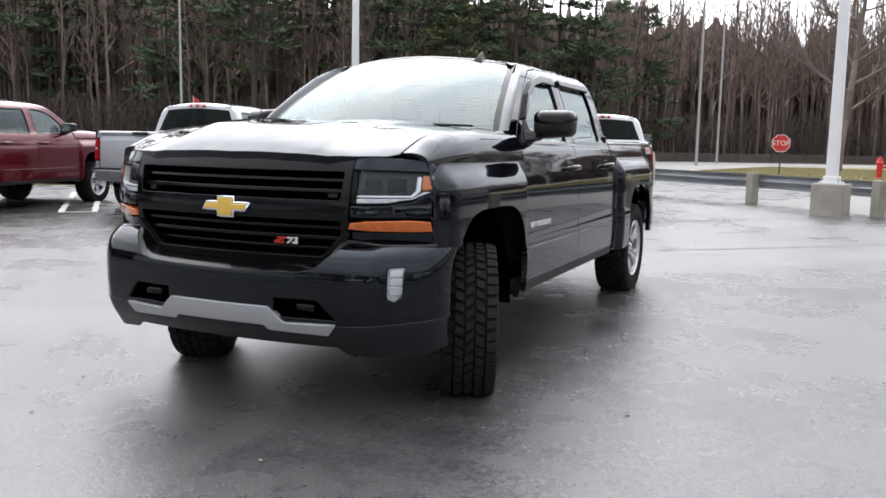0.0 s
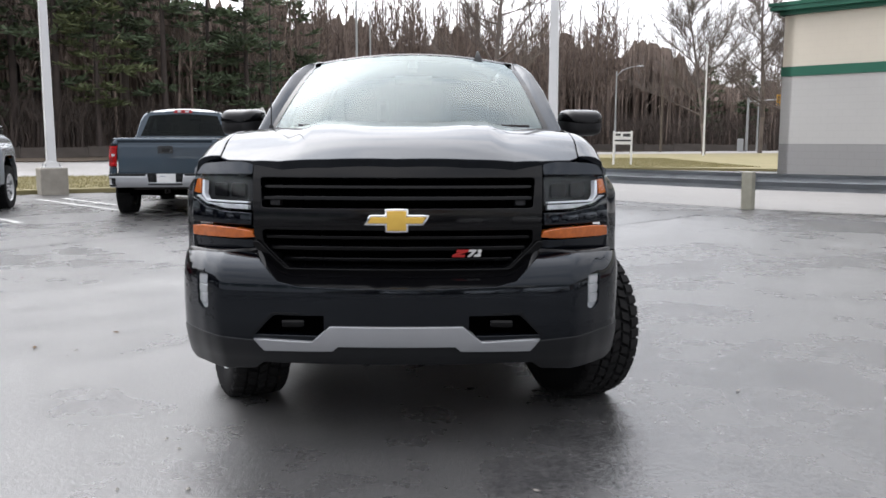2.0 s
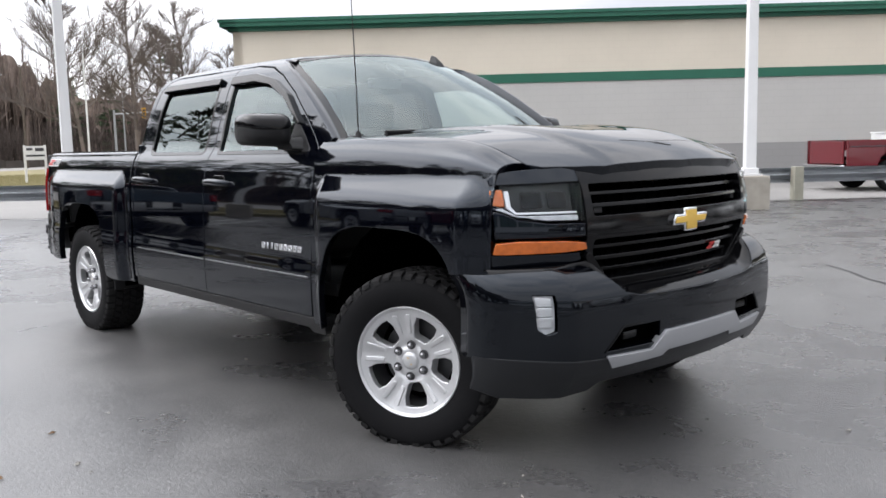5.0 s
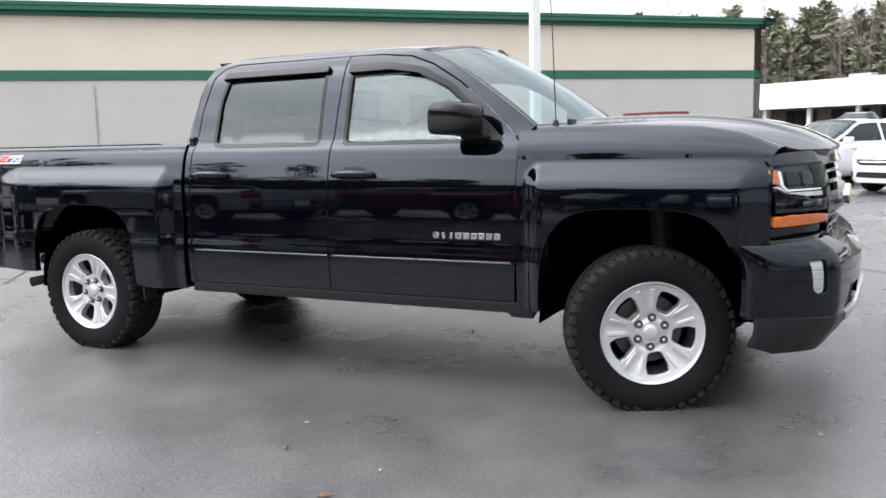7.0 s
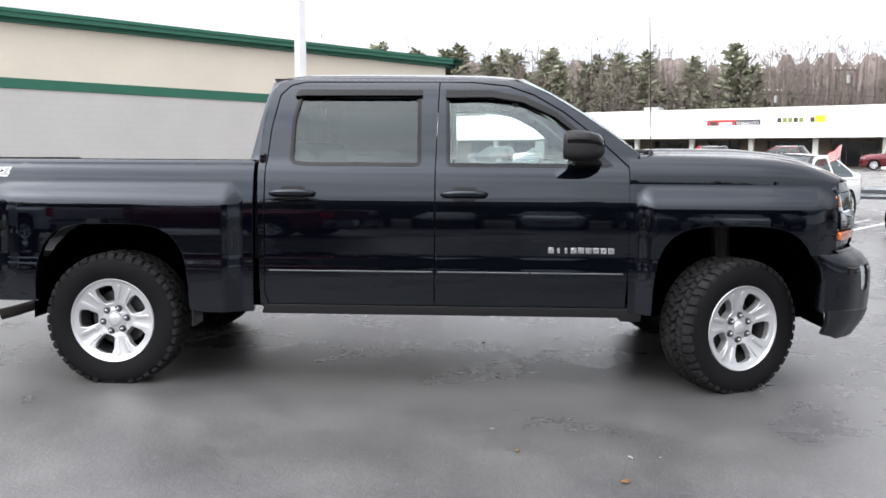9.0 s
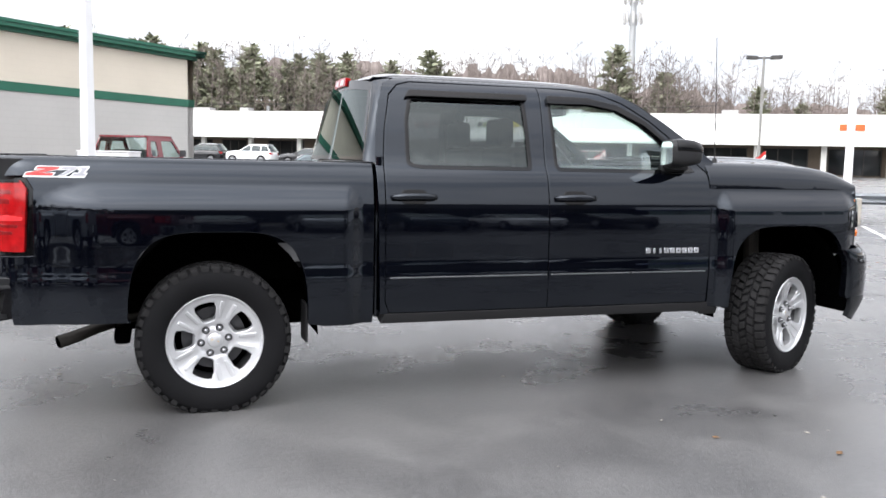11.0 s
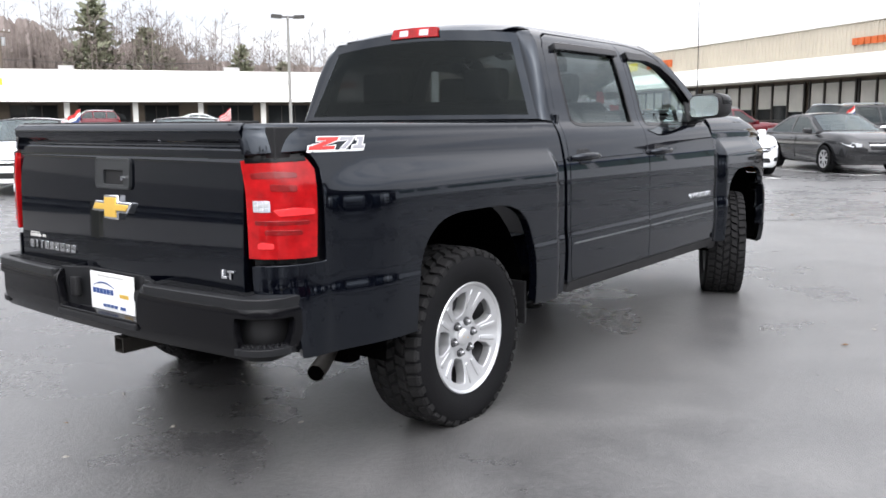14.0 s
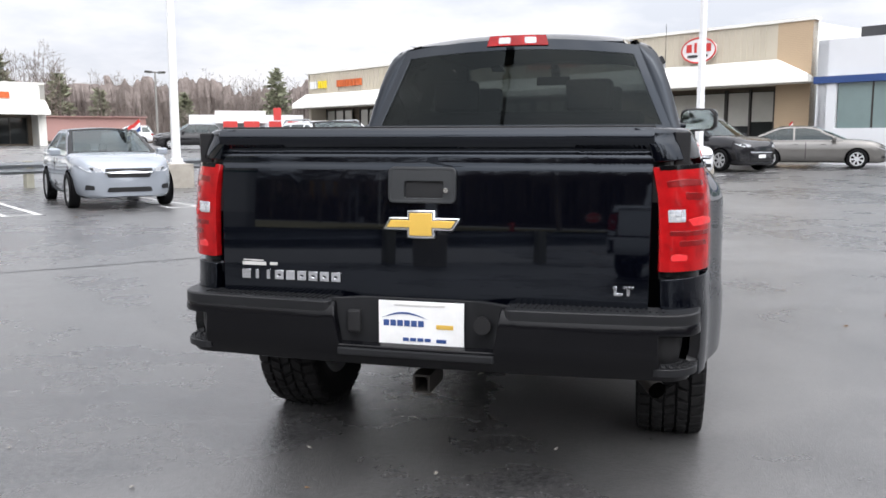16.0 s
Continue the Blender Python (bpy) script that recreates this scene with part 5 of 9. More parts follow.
tie = bowtie(0.262, 0.087)
def emblem(surf, out, cz, flip, parent):
    pts = [((-u if flip else u), v + cz) for u, v in tie]
    e = part("emblem", skin(pts, surf, out, 0.05, depth=0.015, gap=0, edge=0.006, lift=0.020), "chrome", parent, "chrome-edged emblem")
    inner = inset(ccw(pts), 0.0065)
    part("emblem_fill", skin(inner, surf, out, 0.05, depth=0.002, gap=0, edge=0.002, lift=0.0235), "gold", e, "gold emblem face")
emblem(front, FO, 1.018, False, grille)
for sh, c in BADGE:
    part("badge_shape", skin([(0.232 + 0.40 * (u + 0.5 * v), 0.858 + 0.42 * v) for u, v in sh], front, FO, 0.05, depth=0.004, gap=0, edge=0.001, lift=-0.005), "sign_white" if c == "decal_grey" else c, grille)

for s in (-1, 1):
    def mir(pts):
        return [(s * (u if u < 0.85 else 0.85 + (u - 0.85) * 0.86), v) for u, v in pts]
    fo = (1, s * 0.5, 0)
    part("headlight_brow", skin(mir([(0.620, 1.206), (0.938, 1.198), (0.938, 1.226), (0.905, 1.244), (0.84, 1.253), (0.758, 1.258), (0.70, 1.261), (0.620, 1.266)]), front, fo, 0.03, depth=0.03), "paint_black", truck)
    hl_line = mir([(0.625, 1.050), (0.76, 1.052), (0.86, 1.070), (0.915, 1.098), (0.940, 1.106), (0.940, 1.194), (0.625, 1.202)])
    lamp = part("headlight", skin(hl_line, deeper(0.06), fo, 0.03, depth=0.02), "lamp_dark", truck, "clear headlight with white light strip")
    part("lens", skin(hl_line, front, fo, 0.03, depth=0.05, lift=0.002), "lens_clear", lamp).visible_shadow = False
    part("marker", skin(mir([(0.892, 1.115), (0.936, 1.120), (0.936, 1.180), (0.892, 1.182)]), deeper(0.012), fo, 0.03, depth=0.03), "amber", lamp, "amber corner marker")
    part("light_strip", skin(mir([(0.868, 1.176), (0.885, 1.176), (0.885, 1.112), (0.855, 1.083), (0.64, 1.083), (0.64, 1.091), (0.85, 1.092), (0.868, 1.115)]), deeper(0.018), fo, 0.03, depth=0.02), "led_white", lamp, "white light strip")
    part("reflector", skin(mir([(0.64, 1.056), (0.76, 1.058), (0.86, 1.076), (0.91, 1.100), (0.930, 1.106), (0.90, 1.110), (0.85, 1.078), (0.64, 1.077)]), deeper(0.016), fo, 0.02, depth=0.02), "clear_white", lamp)
    for y0, y1 in ((0.66, 0.73), (0.75, 0.82)):
        part("projector", skin(round_poly(mir([(y0, 1.105), (y1, 1.105), (y1, 1.168), (y0, 1.168)]), 0.015), deeper(0.04), fo, 0.03, depth=0.02), "gloss_black", lamp)
    part("headlight_band", skin(mir([(0.622, 0.992), (0.942, 0.992), (0.942, 1.099), (0.915, 1.092), (0.86, 1.064), (0.76, 1.046), (0.622, 1.044)]), front, fo, 0.03, depth=0.03), "paint_black", truck)
    part("turn_signal", skin(mir([(0.608, 0.940), (0.70, 0.933), (0.90, 0.929), (0.945, 0.931), (0.938, 0.974), (0.86, 0.981), (0.70, 0.977), (0.622, 0.967)]), front, fo, 0.03, depth=0.03, lift=0.004), "amber", truck, "amber turn signal lens")
    part("lower_band", skin(mir([(0.617, 0.862), (0.950, 0.862), (0.952, 0.926), (0.617, 0.926)]), deeper(0.012), fo, 0.03, depth=0.03), "paint_black", truck)

# front bumper
corner = pchip([(0.0, 0.0), (0.74, 0.0), (0.82, 0.035), (0.88, 0.082), (0.93, 0.125), (0.962, 0.165), (0.984, 0.215), (0.996, 0.275), (1.0, 0.36)])


def bump_x(y, z):
    a = abs(y)
    push = pchip([(0.33, -0.12), (0.40, -0.075), (0.46, -0.035), (0.53, -0.010), (0.60, -0.002), (0.70, 0.0), (0.75, -0.004), (0.785, -0.014), (0.815, -0.031), (0.845, -0.060), (0.87, -0.098), (0.885, -0.13)])(z)
    return 4.525 - 0.15 * y * y - corner(a) + push


def bumper(y, z):
    return (bump_x(y, z), y, z)


def bumper_in(d):
    return lambda y, z: (bump_x(y, z) - d, y, z)


right_top = [(0.9955, 0.850), (0.90, 0.862), (0.62, 0.878), (0.565, 0.83), (0.50, 0.765), (0.42, 0.745), (0.2, 0.738)]
hook = [round_poly([(s * 0.30, 0.535), (s * 0.605, 0.535), (s * 0.545, 0.60), (s * 0.515, 0.628), (s * 0.30, 0.628)], 0.008, 2) for s in (-1, 1)]
fog = [round_poly([(s * 0.812, 0.640), (s * 0.845, 0.625), (s * 0.872, 0.650), (s * 0.880, 0.785), (s * 0.812, 0.785)], 0.008, 2) for s in (-1, 1)]
b_line = [(0.9955, 0.53)] + right_top + [(0.0, 0.736)] + [(-y, z) for y, z in right_top[::-1]] + [(-0.9955, 0.53), (-0.6, 0.505), (0.6, 0.505)]
bump = part("front_bumper", skin(b_line, bumper, FO, 0.022, holes=hook + fog, depth=0.05, gap=0), "bumper_gloss", truck, "black front bumper with silver skid strip")
# dark sheet stands for the shade inside the tow hook recesses
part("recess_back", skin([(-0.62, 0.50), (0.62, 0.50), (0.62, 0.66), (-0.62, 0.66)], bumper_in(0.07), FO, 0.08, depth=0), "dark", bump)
for s in (-1, 1):
    part("fog_light", skin(fog[0 if s < 0 else 1], bumper_in(0.02), (1, s * 0.6, 0), 0.02, depth=0.02), "fog_white", bump, "clear fog light")
    for z0, z1 in ((0.660, 0.694), (0.702, 0.732), (0.740, 0.772)):
        part("fog_cell", skin(round_poly([(s * 0.826, z0), (s * 0.864, z0), (s * 0.866, z1), (s * 0.824, z1)], 0.006, 2), bumper_in(0.012), (1, s * 0.6, 0), 0.02, depth=0.006, gap=0, edge=0.003), "alloy", bump)
    part("fog_lens", skin(fog[0 if s < 0 else 1], bumper_in(0.008), (1, s * 0.6, 0), 0.03, depth=0.0), "lens_clear", bump)
    part("tow_hook", box((4.34, s * 0.44 - 0.05, 0.565), (4.46, s * 0.44 + 0.05, 0.60), 0.012), "gloss_black", bump)
    part("hook_edge", skin([(s * 0.515, 0.631), (s * 0.607, 0.537), (s * 0.614, 0.537), (s * 0.520, 0.635), (s * 0.40, 0.634), (s * 0.40, 0.631)], bumper, FO, 0.04, depth=0.004, gap=0, edge=0.001, lift=0.003), "gloss_black", bump)
plate_top = [(0.60, 0.520), (0.352, 0.513), (0.275, 0.580)]
plate_low = [(0.245, 0.500), (0.27, 0.478), (0.56, 0.472)]
skid = plate_top + [(-y, z) for y, z in plate_top[::-1]] + [(-y, z) for y, z in plate_low[::-1]] + plate_low
part("skid_strip", skin(skid, bumper, FO, 0.04, depth=0.03, gap=0, lift=0.014), "silver_paint", bump, "silver painted skid strip")
val = [(0.993, 0.535), (0.60, 0.508), (-0.60, 0.508), (-0.993, 0.535), (-0.985, 0.400), (-0.93, 0.368), (-0.75, 0.362), (-0.62, 0.372), (-0.58, 0.405), (0.58, 0.405), (0.62, 0.372), (0.75, 0.362), (0.93, 0.368), (0.985, 0.400)]
part("air_dam", skin(val, bumper_in(-0.006), FO, 0.025, depth=0.03, gap=0), "dam_grey", bump, "dark grey plastic air dam")

# glossy shelf that closes the step from the grille down to the bumper
low_z = pchip([(0.0, 0.740), (0.2, 0.742), (0.42, 0.749), (0.50, 0.768), (0.565, 0.832), (0.62, 0.876), (0.70, 0.872), (0.90, 0.859), (0.96, 0.854)])
top_z = pchip([(0.0, 0.788), (0.47, 0.788), (0.54, 0.835), (0.60, 0.893), (0.64, 0.876), (0.96, 0.868)])


def shelf_surf(y, v):
    a = abs(y)
    hi, lo = Vector((face_x(y, top_z(a)) - 0.004, y, top_z(a))), Vector((bump_x(y, low_z(a)) - 0.004, y, low_z(a)))
    return tuple(hi.lerp(lo, v) + Vector((0, 0, 0.012 * math.sin(math.pi * v))))


part("bumper_shelf", skin([(-0.95, 0.0), (0.95, 0.0), (0.95, 1.0), (-0.95, 1.0)], shelf_surf, (0.4, 0, 1), 0.05, depth=0, gap=0), "gloss_black", bump)

# tailgate
gate_x = pchip([(0.74, -1.068), (0.80, -1.072), (1.0, -1.066), (1.15, -1.058), (1.222, -1.053), (1.234, -1.050), (1.268, -1.047), (1.278, -1.038), (1.288, -1.040), (1.305, -1.062), (1.33, -1.072), (1.352, -1.060), (1.368, -1.03)])


def gate(y, z):
    return (gate_x(z) + 0.020 * y * y, y, z)


RO = (-1, 0, 0)
tail = part("tailgate", skin([(-0.762, 0.752), (0.762, 0.752), (0.768, 1.362), (-0.768, 1.362)], gate, RO, 0.015, depth=0.04, gap=0.003), "paint_black", truck, "black tailgate")
part("gate_top", skin([(-1.03, -0.77), (-0.98, -0.77), (-0.98, 0.77), (-1.03, 0.77)], lambda x, y: (x + 0.02 * y * y, y, 1.366), (0, 0, 1), 0.08, depth=0.02), "plastic_black", tail)
cup = round_poly([(-0.116, 1.108), (0.116, 1.108), (0.116, 1.222), (-0.116, 1.222)], 0.018)
hnd = part("handle", skin(cup, gate, RO, 0.04, holes=[round_poly([(-0.075, 1.122), (0.062, 1.122), (0.062, 1.178), (-0.075, 1.178)], 0.008)], depth=0.012, lift=0.012), "handle_grey", tail, "dark grey tailgate handle")
part("handle_recess", skin(inset(ccw(cup), 0.012), gate, RO, 0.05, depth=0.0, lift=0.001), "plastic_black", hnd)
part("handle_frame", skin(inset(ccw(cup), -0.004), gate, RO, 0.04, holes=[inset(ccw(cup), 0.006)], depth=0.012, lift=0.014), "handle_grey", hnd)
lock = bmesh.new()
bmesh.ops.create_cone(lock, cap_ends=True, segments=16, radius1=0.009, radius2=0.009, depth=0.012)
bmesh.ops.transform(lock, matrix=Matrix.Translation((-1.078, -0.088, 1.150)) @ Matrix.Rotation(radians(90), 4, "Y"), verts=lock.verts[:])
part("lock", lock, "chrome", hnd, smooth=40)
emblem(gate, RO, 1.032, True, tail)
for k in range(9):
    y1 = 0.685 - k * 0.044
    y0 = y1 - 0.033
    hole = [[(y0 + 0.010, 0.831), (y1 - 0.010, 0.831), (y1 - 0.010, 0.840), (y0 + 0.010, 0.840)]] if k in (3, 5, 6, 7, 8) else []
    if k in (1, 2):
        y0, y1 = (y0 + y1) / 2 - 0.006, (y0 + y1) / 2 + 0.006
    part("badge_letter", skin([(y0, 0.820), (y1, 0.820), (y1, 0.852), (y0, 0.852)], gate, RO, 0.05, holes=hole, depth=0.005, gap=0, edge=0.001, lift=0.006), "chrome", tail)
part("badge_letter", skin([(-0.652, 0.813), (-0.680, 0.813), (-0.680, 0.820), (-0.660, 0.820), (-0.660, 0.843), (-0.652, 0.843)], gate, RO, 0.05, depth=0.004, gap=0, edge=0.001, lift=0.006), "chrome", tail)
part("badge_letter", skin([(-0.694, 0.813), (-0.703, 0.813), (-0.703, 0.836), (-0.715, 0.836), (-0.715, 0.843), (-0.683, 0.843), (-0.683, 0.836), (-0.694, 0.836)], gate, RO, 0.05, depth=0.004, gap=0, edge=0.001, lift=0.006), "chrome", tail)
for y0, y1, z0, z1 in ((0.685, 0.59, 0.868, 0.880), (0.68, 0.60, 0.884, 0.888), (0.575, 0.545, 0.870, 0.880)):
    part("dealer_decal", skin([(y0, z0), (y1, z0), (y1, z1), (y0, z1)], gate, RO, 0.05, depth=0.001, gap=0, edge=0.0005, lift=0.003), "sign_grey", tail)

# rear bumper with corner steps; u runs round its plan from corner to corner
def rb_plan(u, d=0.0):
    """Plan point at u along the bumper, d inside its face."""
    a, R = abs(u), 0.13
    x, y, th = -1.182 + 0.06 * min(a, 0.815) ** 2, min(a, 0.815), 0.098
    if a > 0.815:
        th = min(0.098 + (a - 0.815) / R, 1.52)
        x, y = x + R * (math.cos(0.098) - math.cos(th)), y + R * (math.sin(th) - math.sin(0.098))
        rest = max(0.0, (a - 0.815) - R * (1.52 - 0.098))
        x, y = x + rest * math.sin(th), y + rest * math.cos(th)
    x, y = x + d * math.cos(th), y - d * math.sin(th)
    return x, math.copysign(y, u)


rb_push = pchip([(0.50, 0.06), (0.55, 0.03), (0.59, 0.010), (0.64, 0.0), (0.71, 0.0), (0.742, 0.008), (0.758, 0.020), (0.77, 0.038)])


def rbump_in(d):
    def f(u, z):
        x, y = rb_plan(u, d + rb_push(z))
        return (x, y, z)
    return f


notch = [(0.30, 0.765), (0.275, 0.615), (-0.275, 0.615), (-0.30, 0.765)]
rb_line = [(1.10, 0.762), (0.9, 0.765)] + notch + [(-0.9, 0.765), (-1.10, 0.762), (-1.135, 0.70), (-1.12, 0.575), (-0.95, 0.545), (-0.72, 0.550), (0.72, 0.550), (0.95, 0.545), (1.12, 0.575), (1.135, 0.70)]
steps = [round_poly([(s * 0.80, 0.570), (s * 1.02, 0.575), (s * 1.045, 0.700), (s * 0.79, 0.705)], 0.02, 3) for s in (-1, 1)]
rb = part("rear_bumper", skin(rb_line, rbump_in(0.0), RO, 0.025, holes=steps, depth=0.03, gap=0, edge=0.006), "bumper_black", truck, "black rear bumper with corner steps")
for s in (-1, 1):
    part("step_back", skin([(s * 0.73, 0.552), (s * 1.12, 0.560), (s * 1.13, 0.735), (s * 0.73, 0.735)], rbump_in(0.06), RO, 0.04, depth=0), "plastic_black", rb)
    def shelf(z):
        return lambda u, d: (*rb_plan(u, d), z)
    part("step_pad", skin([(s * 0.79, 0.012), (s * 1.04, 0.012), (s * 1.04, 0.08), (s * 0.79, 0.08)], shelf(0.592), (0, 0, 1), 0.03, depth=0.022, gap=0, edge=0.004), "plastic_grey", rb, "studded grey step")
    for k in range(7):
        for j in range(3):
            x, y = rb_plan(s * (0.82 + 0.031 * k), 0.022 + 0.02 * j)
            part("step_stud", box((x - 0.004, y - 0.008, 0.590), (x + 0.004, y + 0.008, 0.5965), 0.002, 1), "plastic_grey", rb)
    part("top_pad", skin(round_poly([(s * 0.315, 0.012), (s * 1.085, 0.012), (s * 1.10, 0.055), (s * 0.98, 0.12), (s * 0.315, 0.13)], 0.012, 2), shelf(0.770), (0, 0, 1), 0.03, depth=0.03, gap=0, edge=0.008), "plastic_grey", rb, "ribbed grey step pad")
    for k in range(24):
        y = s * (0.34 + k * 0.0205)
        part("pad_rib", box((-1.145 + 0.06 * y * y, y - 0.004, 0.768), (-1.06, y + 0.004, 0.7735)), "plastic_grey", rb)
part("plate_recess", skin([(-0.32, 0.60), (0.32, 0.60), (0.32, 0.775), (-0.32, 0.775)], lambda y, z: (-1.085 - 0.05 * ease(0.18, 0.31, abs(y)), y, z), RO, 0.05, depth=0.02), "plastic_grey", rb)
part("recess_ledge", box((-1.182, -0.275, 0.585), (-1.06, 0.275, 0.612), 0.006), "plastic_grey", rb)
plate = part("number_plate", box((-1.104, -0.157, 0.613), (-1.098, 0.148, 0.768), 0.002), "sign_white", rb, "white dealer plate with blue shapes")
for y0, y1, z0, z1, c in ((0.130, -0.02, 0.680, 0.701, "blue_trim"), (-0.06, -0.12, 0.675, 0.690, "gold"), (0.06, -0.045, 0.628, 0.640, "blue_trim"), (-0.06, -0.095, 0.627, 0.639, "blue_trim"), (0.09, -0.09, 0.752, 0.757, "sign_grey")):
    n_b = max(1, round((y0 - y1) / 0.024)) if c == "blue_trim" and z1 - z0 > 0.01 else 1
    for j in range(n_b):
        ya = y0 + (y1 - y0) * j / n_b
        part("plate_bar", box((-1.1058, ya + (y1 - y0) / n_b * (0.8 if n_b > 1 else 1), z0), (-1.1042, ya, z1)), c, plate)
sweep = [(0.135 - 0.16 * k / 10, 0.708 + 0.022 * math.sin(math.pi * k / 10)) for k in range(11)]
part("plate_arc", prism(sweep + [(y, z - 0.006 * math.sin(math.pi * k / 10) - 0.0005) for k, (y, z) in list(enumerate(sweep))[::-1]], -1.1058, -1.1042, "yz"), "blue_trim", plate)
bm = bmesh.new()
bmesh.ops.create_cone(bm, cap_ends=True, segments=20, radius1=0.03, radius2=0.03, depth=0.02)
bmesh.ops.transform(bm, matrix=Matrix.Translation((-1.12, -0.225, 0.70)) @ Matrix.Rotation(radians(90), 4, "Y"), verts=bm.verts[:])
part("socket_cover", bm, "plastic_black", rb, smooth=40)
part("socket_cover", box((-1.135, 0.205, 0.655), (-1.11, 0.255, 0.735), 0.008), "plastic_black", rb)
bm = bmesh.new()
for lo, hi in (((-1.085, -0.031, 0.440), (-0.9, 0.031, 0.447)), ((-1.085, -0.031, 0.497), (-0.9, 0.031, 0.504)), ((-1.085, -0.031, 0.448), (-0.9, -0.023, 0.496)), ((-1.085, 0.023, 0.448), (-0.9, 0.031, 0.496))):
    add_box(bm, lo, hi)
hitch = part("tow_hitch", bm, "dark_metal", truck, "square steel tow receiver")
part("hitch_back", box((-0.95, -0.022, 0.447), (-0.94, 0.022, 0.497)), "dark", hitch)
part("hitch_bar", box((-0.98, -0.55, 0.50), (-0.90, 0.55, 0.57), 0.015), "dark_metal", truck)
bm = bmesh.new()
tube(bm, [(-0.20, -0.52, 0.53), (-0.42, -0.62, 0.50), (-0.58, -0.71, 0.465), (-0.69, -0.765, 0.432), (-0.765, -0.80, 0.414)], [0.029, 0.029, 0.030, 0.033, 0.034], 16, False)
tip = part("exhaust_pipe", bm, "dark_metal", truck, "steel exhaust tail pipe", smooth=60)
bm = bmesh.new()
tube(bm, [(-0.767, -0.8008, 0.4136), (-0.69, -0.765, 0.432)], [0.029, 0.027], 16, True)
part("pipe_inside", bm, "dark", tip, smooth=60)

# cargo bed, underbody, interior
for k, (lo, hi) in enumerate((((-1.0, -0.53, 0.74), (0.84, 0.53, 0.78)), ((-1.0, -0.88, 1.05), (0.82, -0.83, 1.345)), ((-1.0, 0.83, 1.05), (0.82, 0.88, 1.345)), ((0.80, -0.86, 0.78), (0.838, 0.86, 1.35)), ((-1.01, -0.74, 0.78), (-0.97, 0.74, 1.355)))):
    part(("bed_floor", "bed_liner", "bed_liner", "bed_front", "bed_rear")[k], box(lo, hi, 0.004, 1), "plastic_black", truck)
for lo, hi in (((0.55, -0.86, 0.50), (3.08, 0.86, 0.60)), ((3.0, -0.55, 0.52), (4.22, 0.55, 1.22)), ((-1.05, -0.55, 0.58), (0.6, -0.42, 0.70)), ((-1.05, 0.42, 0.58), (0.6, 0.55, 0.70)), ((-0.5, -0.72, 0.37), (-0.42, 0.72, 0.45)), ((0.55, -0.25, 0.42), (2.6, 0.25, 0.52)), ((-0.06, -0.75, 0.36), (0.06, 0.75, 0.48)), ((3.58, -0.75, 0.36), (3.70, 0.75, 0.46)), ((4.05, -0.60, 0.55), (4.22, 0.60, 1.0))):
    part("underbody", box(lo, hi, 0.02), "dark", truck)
for s in (-1, 1):
    part("mud_flap", box((0.468, s * 0.88 - 0.09, 0.39), (0.482, s * 0.88 + 0.075, 0.60), 0.005), "plastic_black", truck)
    bm = bmesh.new()
    tube(bm, [(3.645, s * 0.55, 0.42), (3.62, s * 0.56, 0.75), (3.60, s * 0.57, 1.0)], [0.05, 0.055, 0.06], 10)
    part("strut", bm, "dark_metal", truck)
part("cabin_floor", box((0.95, -0.84, 0.62), (3.0, 0.84, 0.68)), "interior", truck)
part("dashboard", box((2.55, -0.80, 1.05), (3.02, 0.80, 1.36), 0.06, 3), "interior", truck)
part("door_trim", box((0.96, -0.83, 0.68), (2.9, -0.80, 1.30), 0.01), "interior", truck)
part("door_trim", box((0.96, 0.80, 0.68), (2.9, 0.83, 1.30), 0.01), "interior", truck)
part("roof_lining", skin([(0.98, -0.58), (2.25, -0.58), (2.25, 0.58), (0.98, 0.58)], lambda x, y: (x, y, roof_surf(x, y)[2] - 0.05), (0, 0, -1), 0.1, depth=0.01), "headliner", truck)
for x, y0, y1, n_h in ((1.95, -0.66, -0.12, 1), (1.95, 0.12, 0.66, 1), (1.16, -0.68, 0.68, 2)):
    st = part("seat", box((x, y0, 0.72), (x + 0.5, y1, 0.98), 0.06, 3), "seat", truck)
    part("seat_back", box((x - 0.08, y0, 0.9), (x + 0.08, y1, 1.48), 0.05, 3, Matrix.Translation((x, 0, 0.9)) @ Matrix.Rotation(radians(-12), 4, "Y") @ Matrix.Translation((-x, 0, -0.9))), "seat", st)
    for k in range(n_h):
        yc = (y0 + y1) / 2 if n_h == 1 else (-0.38, 0.38)[k]
        part("headrest", box((x - 0.21, yc - 0.13, 1.47), (x - 0.11, yc + 0.13, 1.65), 0.04, 3), "seat", st)
bm = bmesh.new()
wheel_m = Matrix.Translation((2.50, 0.40, 1.20)) @ Matrix.Rotation(radians(-62), 4, "Y")
tube(bm, [wheel_m @ Vector((0.19 * math.cos(a), 0.19 * math.sin(a), 0)) for a in [2 * math.pi * i / 28 for i in range(29)]], 0.015, 8, False)
for a in (0.2, 2.94, 4.71):
    tube(bm, [wheel_m @ Vector((0, 0, -0.02)), wheel_m @ Vector((0.18 * math.cos(a), 0.18 * math.sin(a), 0))], 0.014, 6)
part("steering_wheel", bm, "interior", truck, smooth=60)

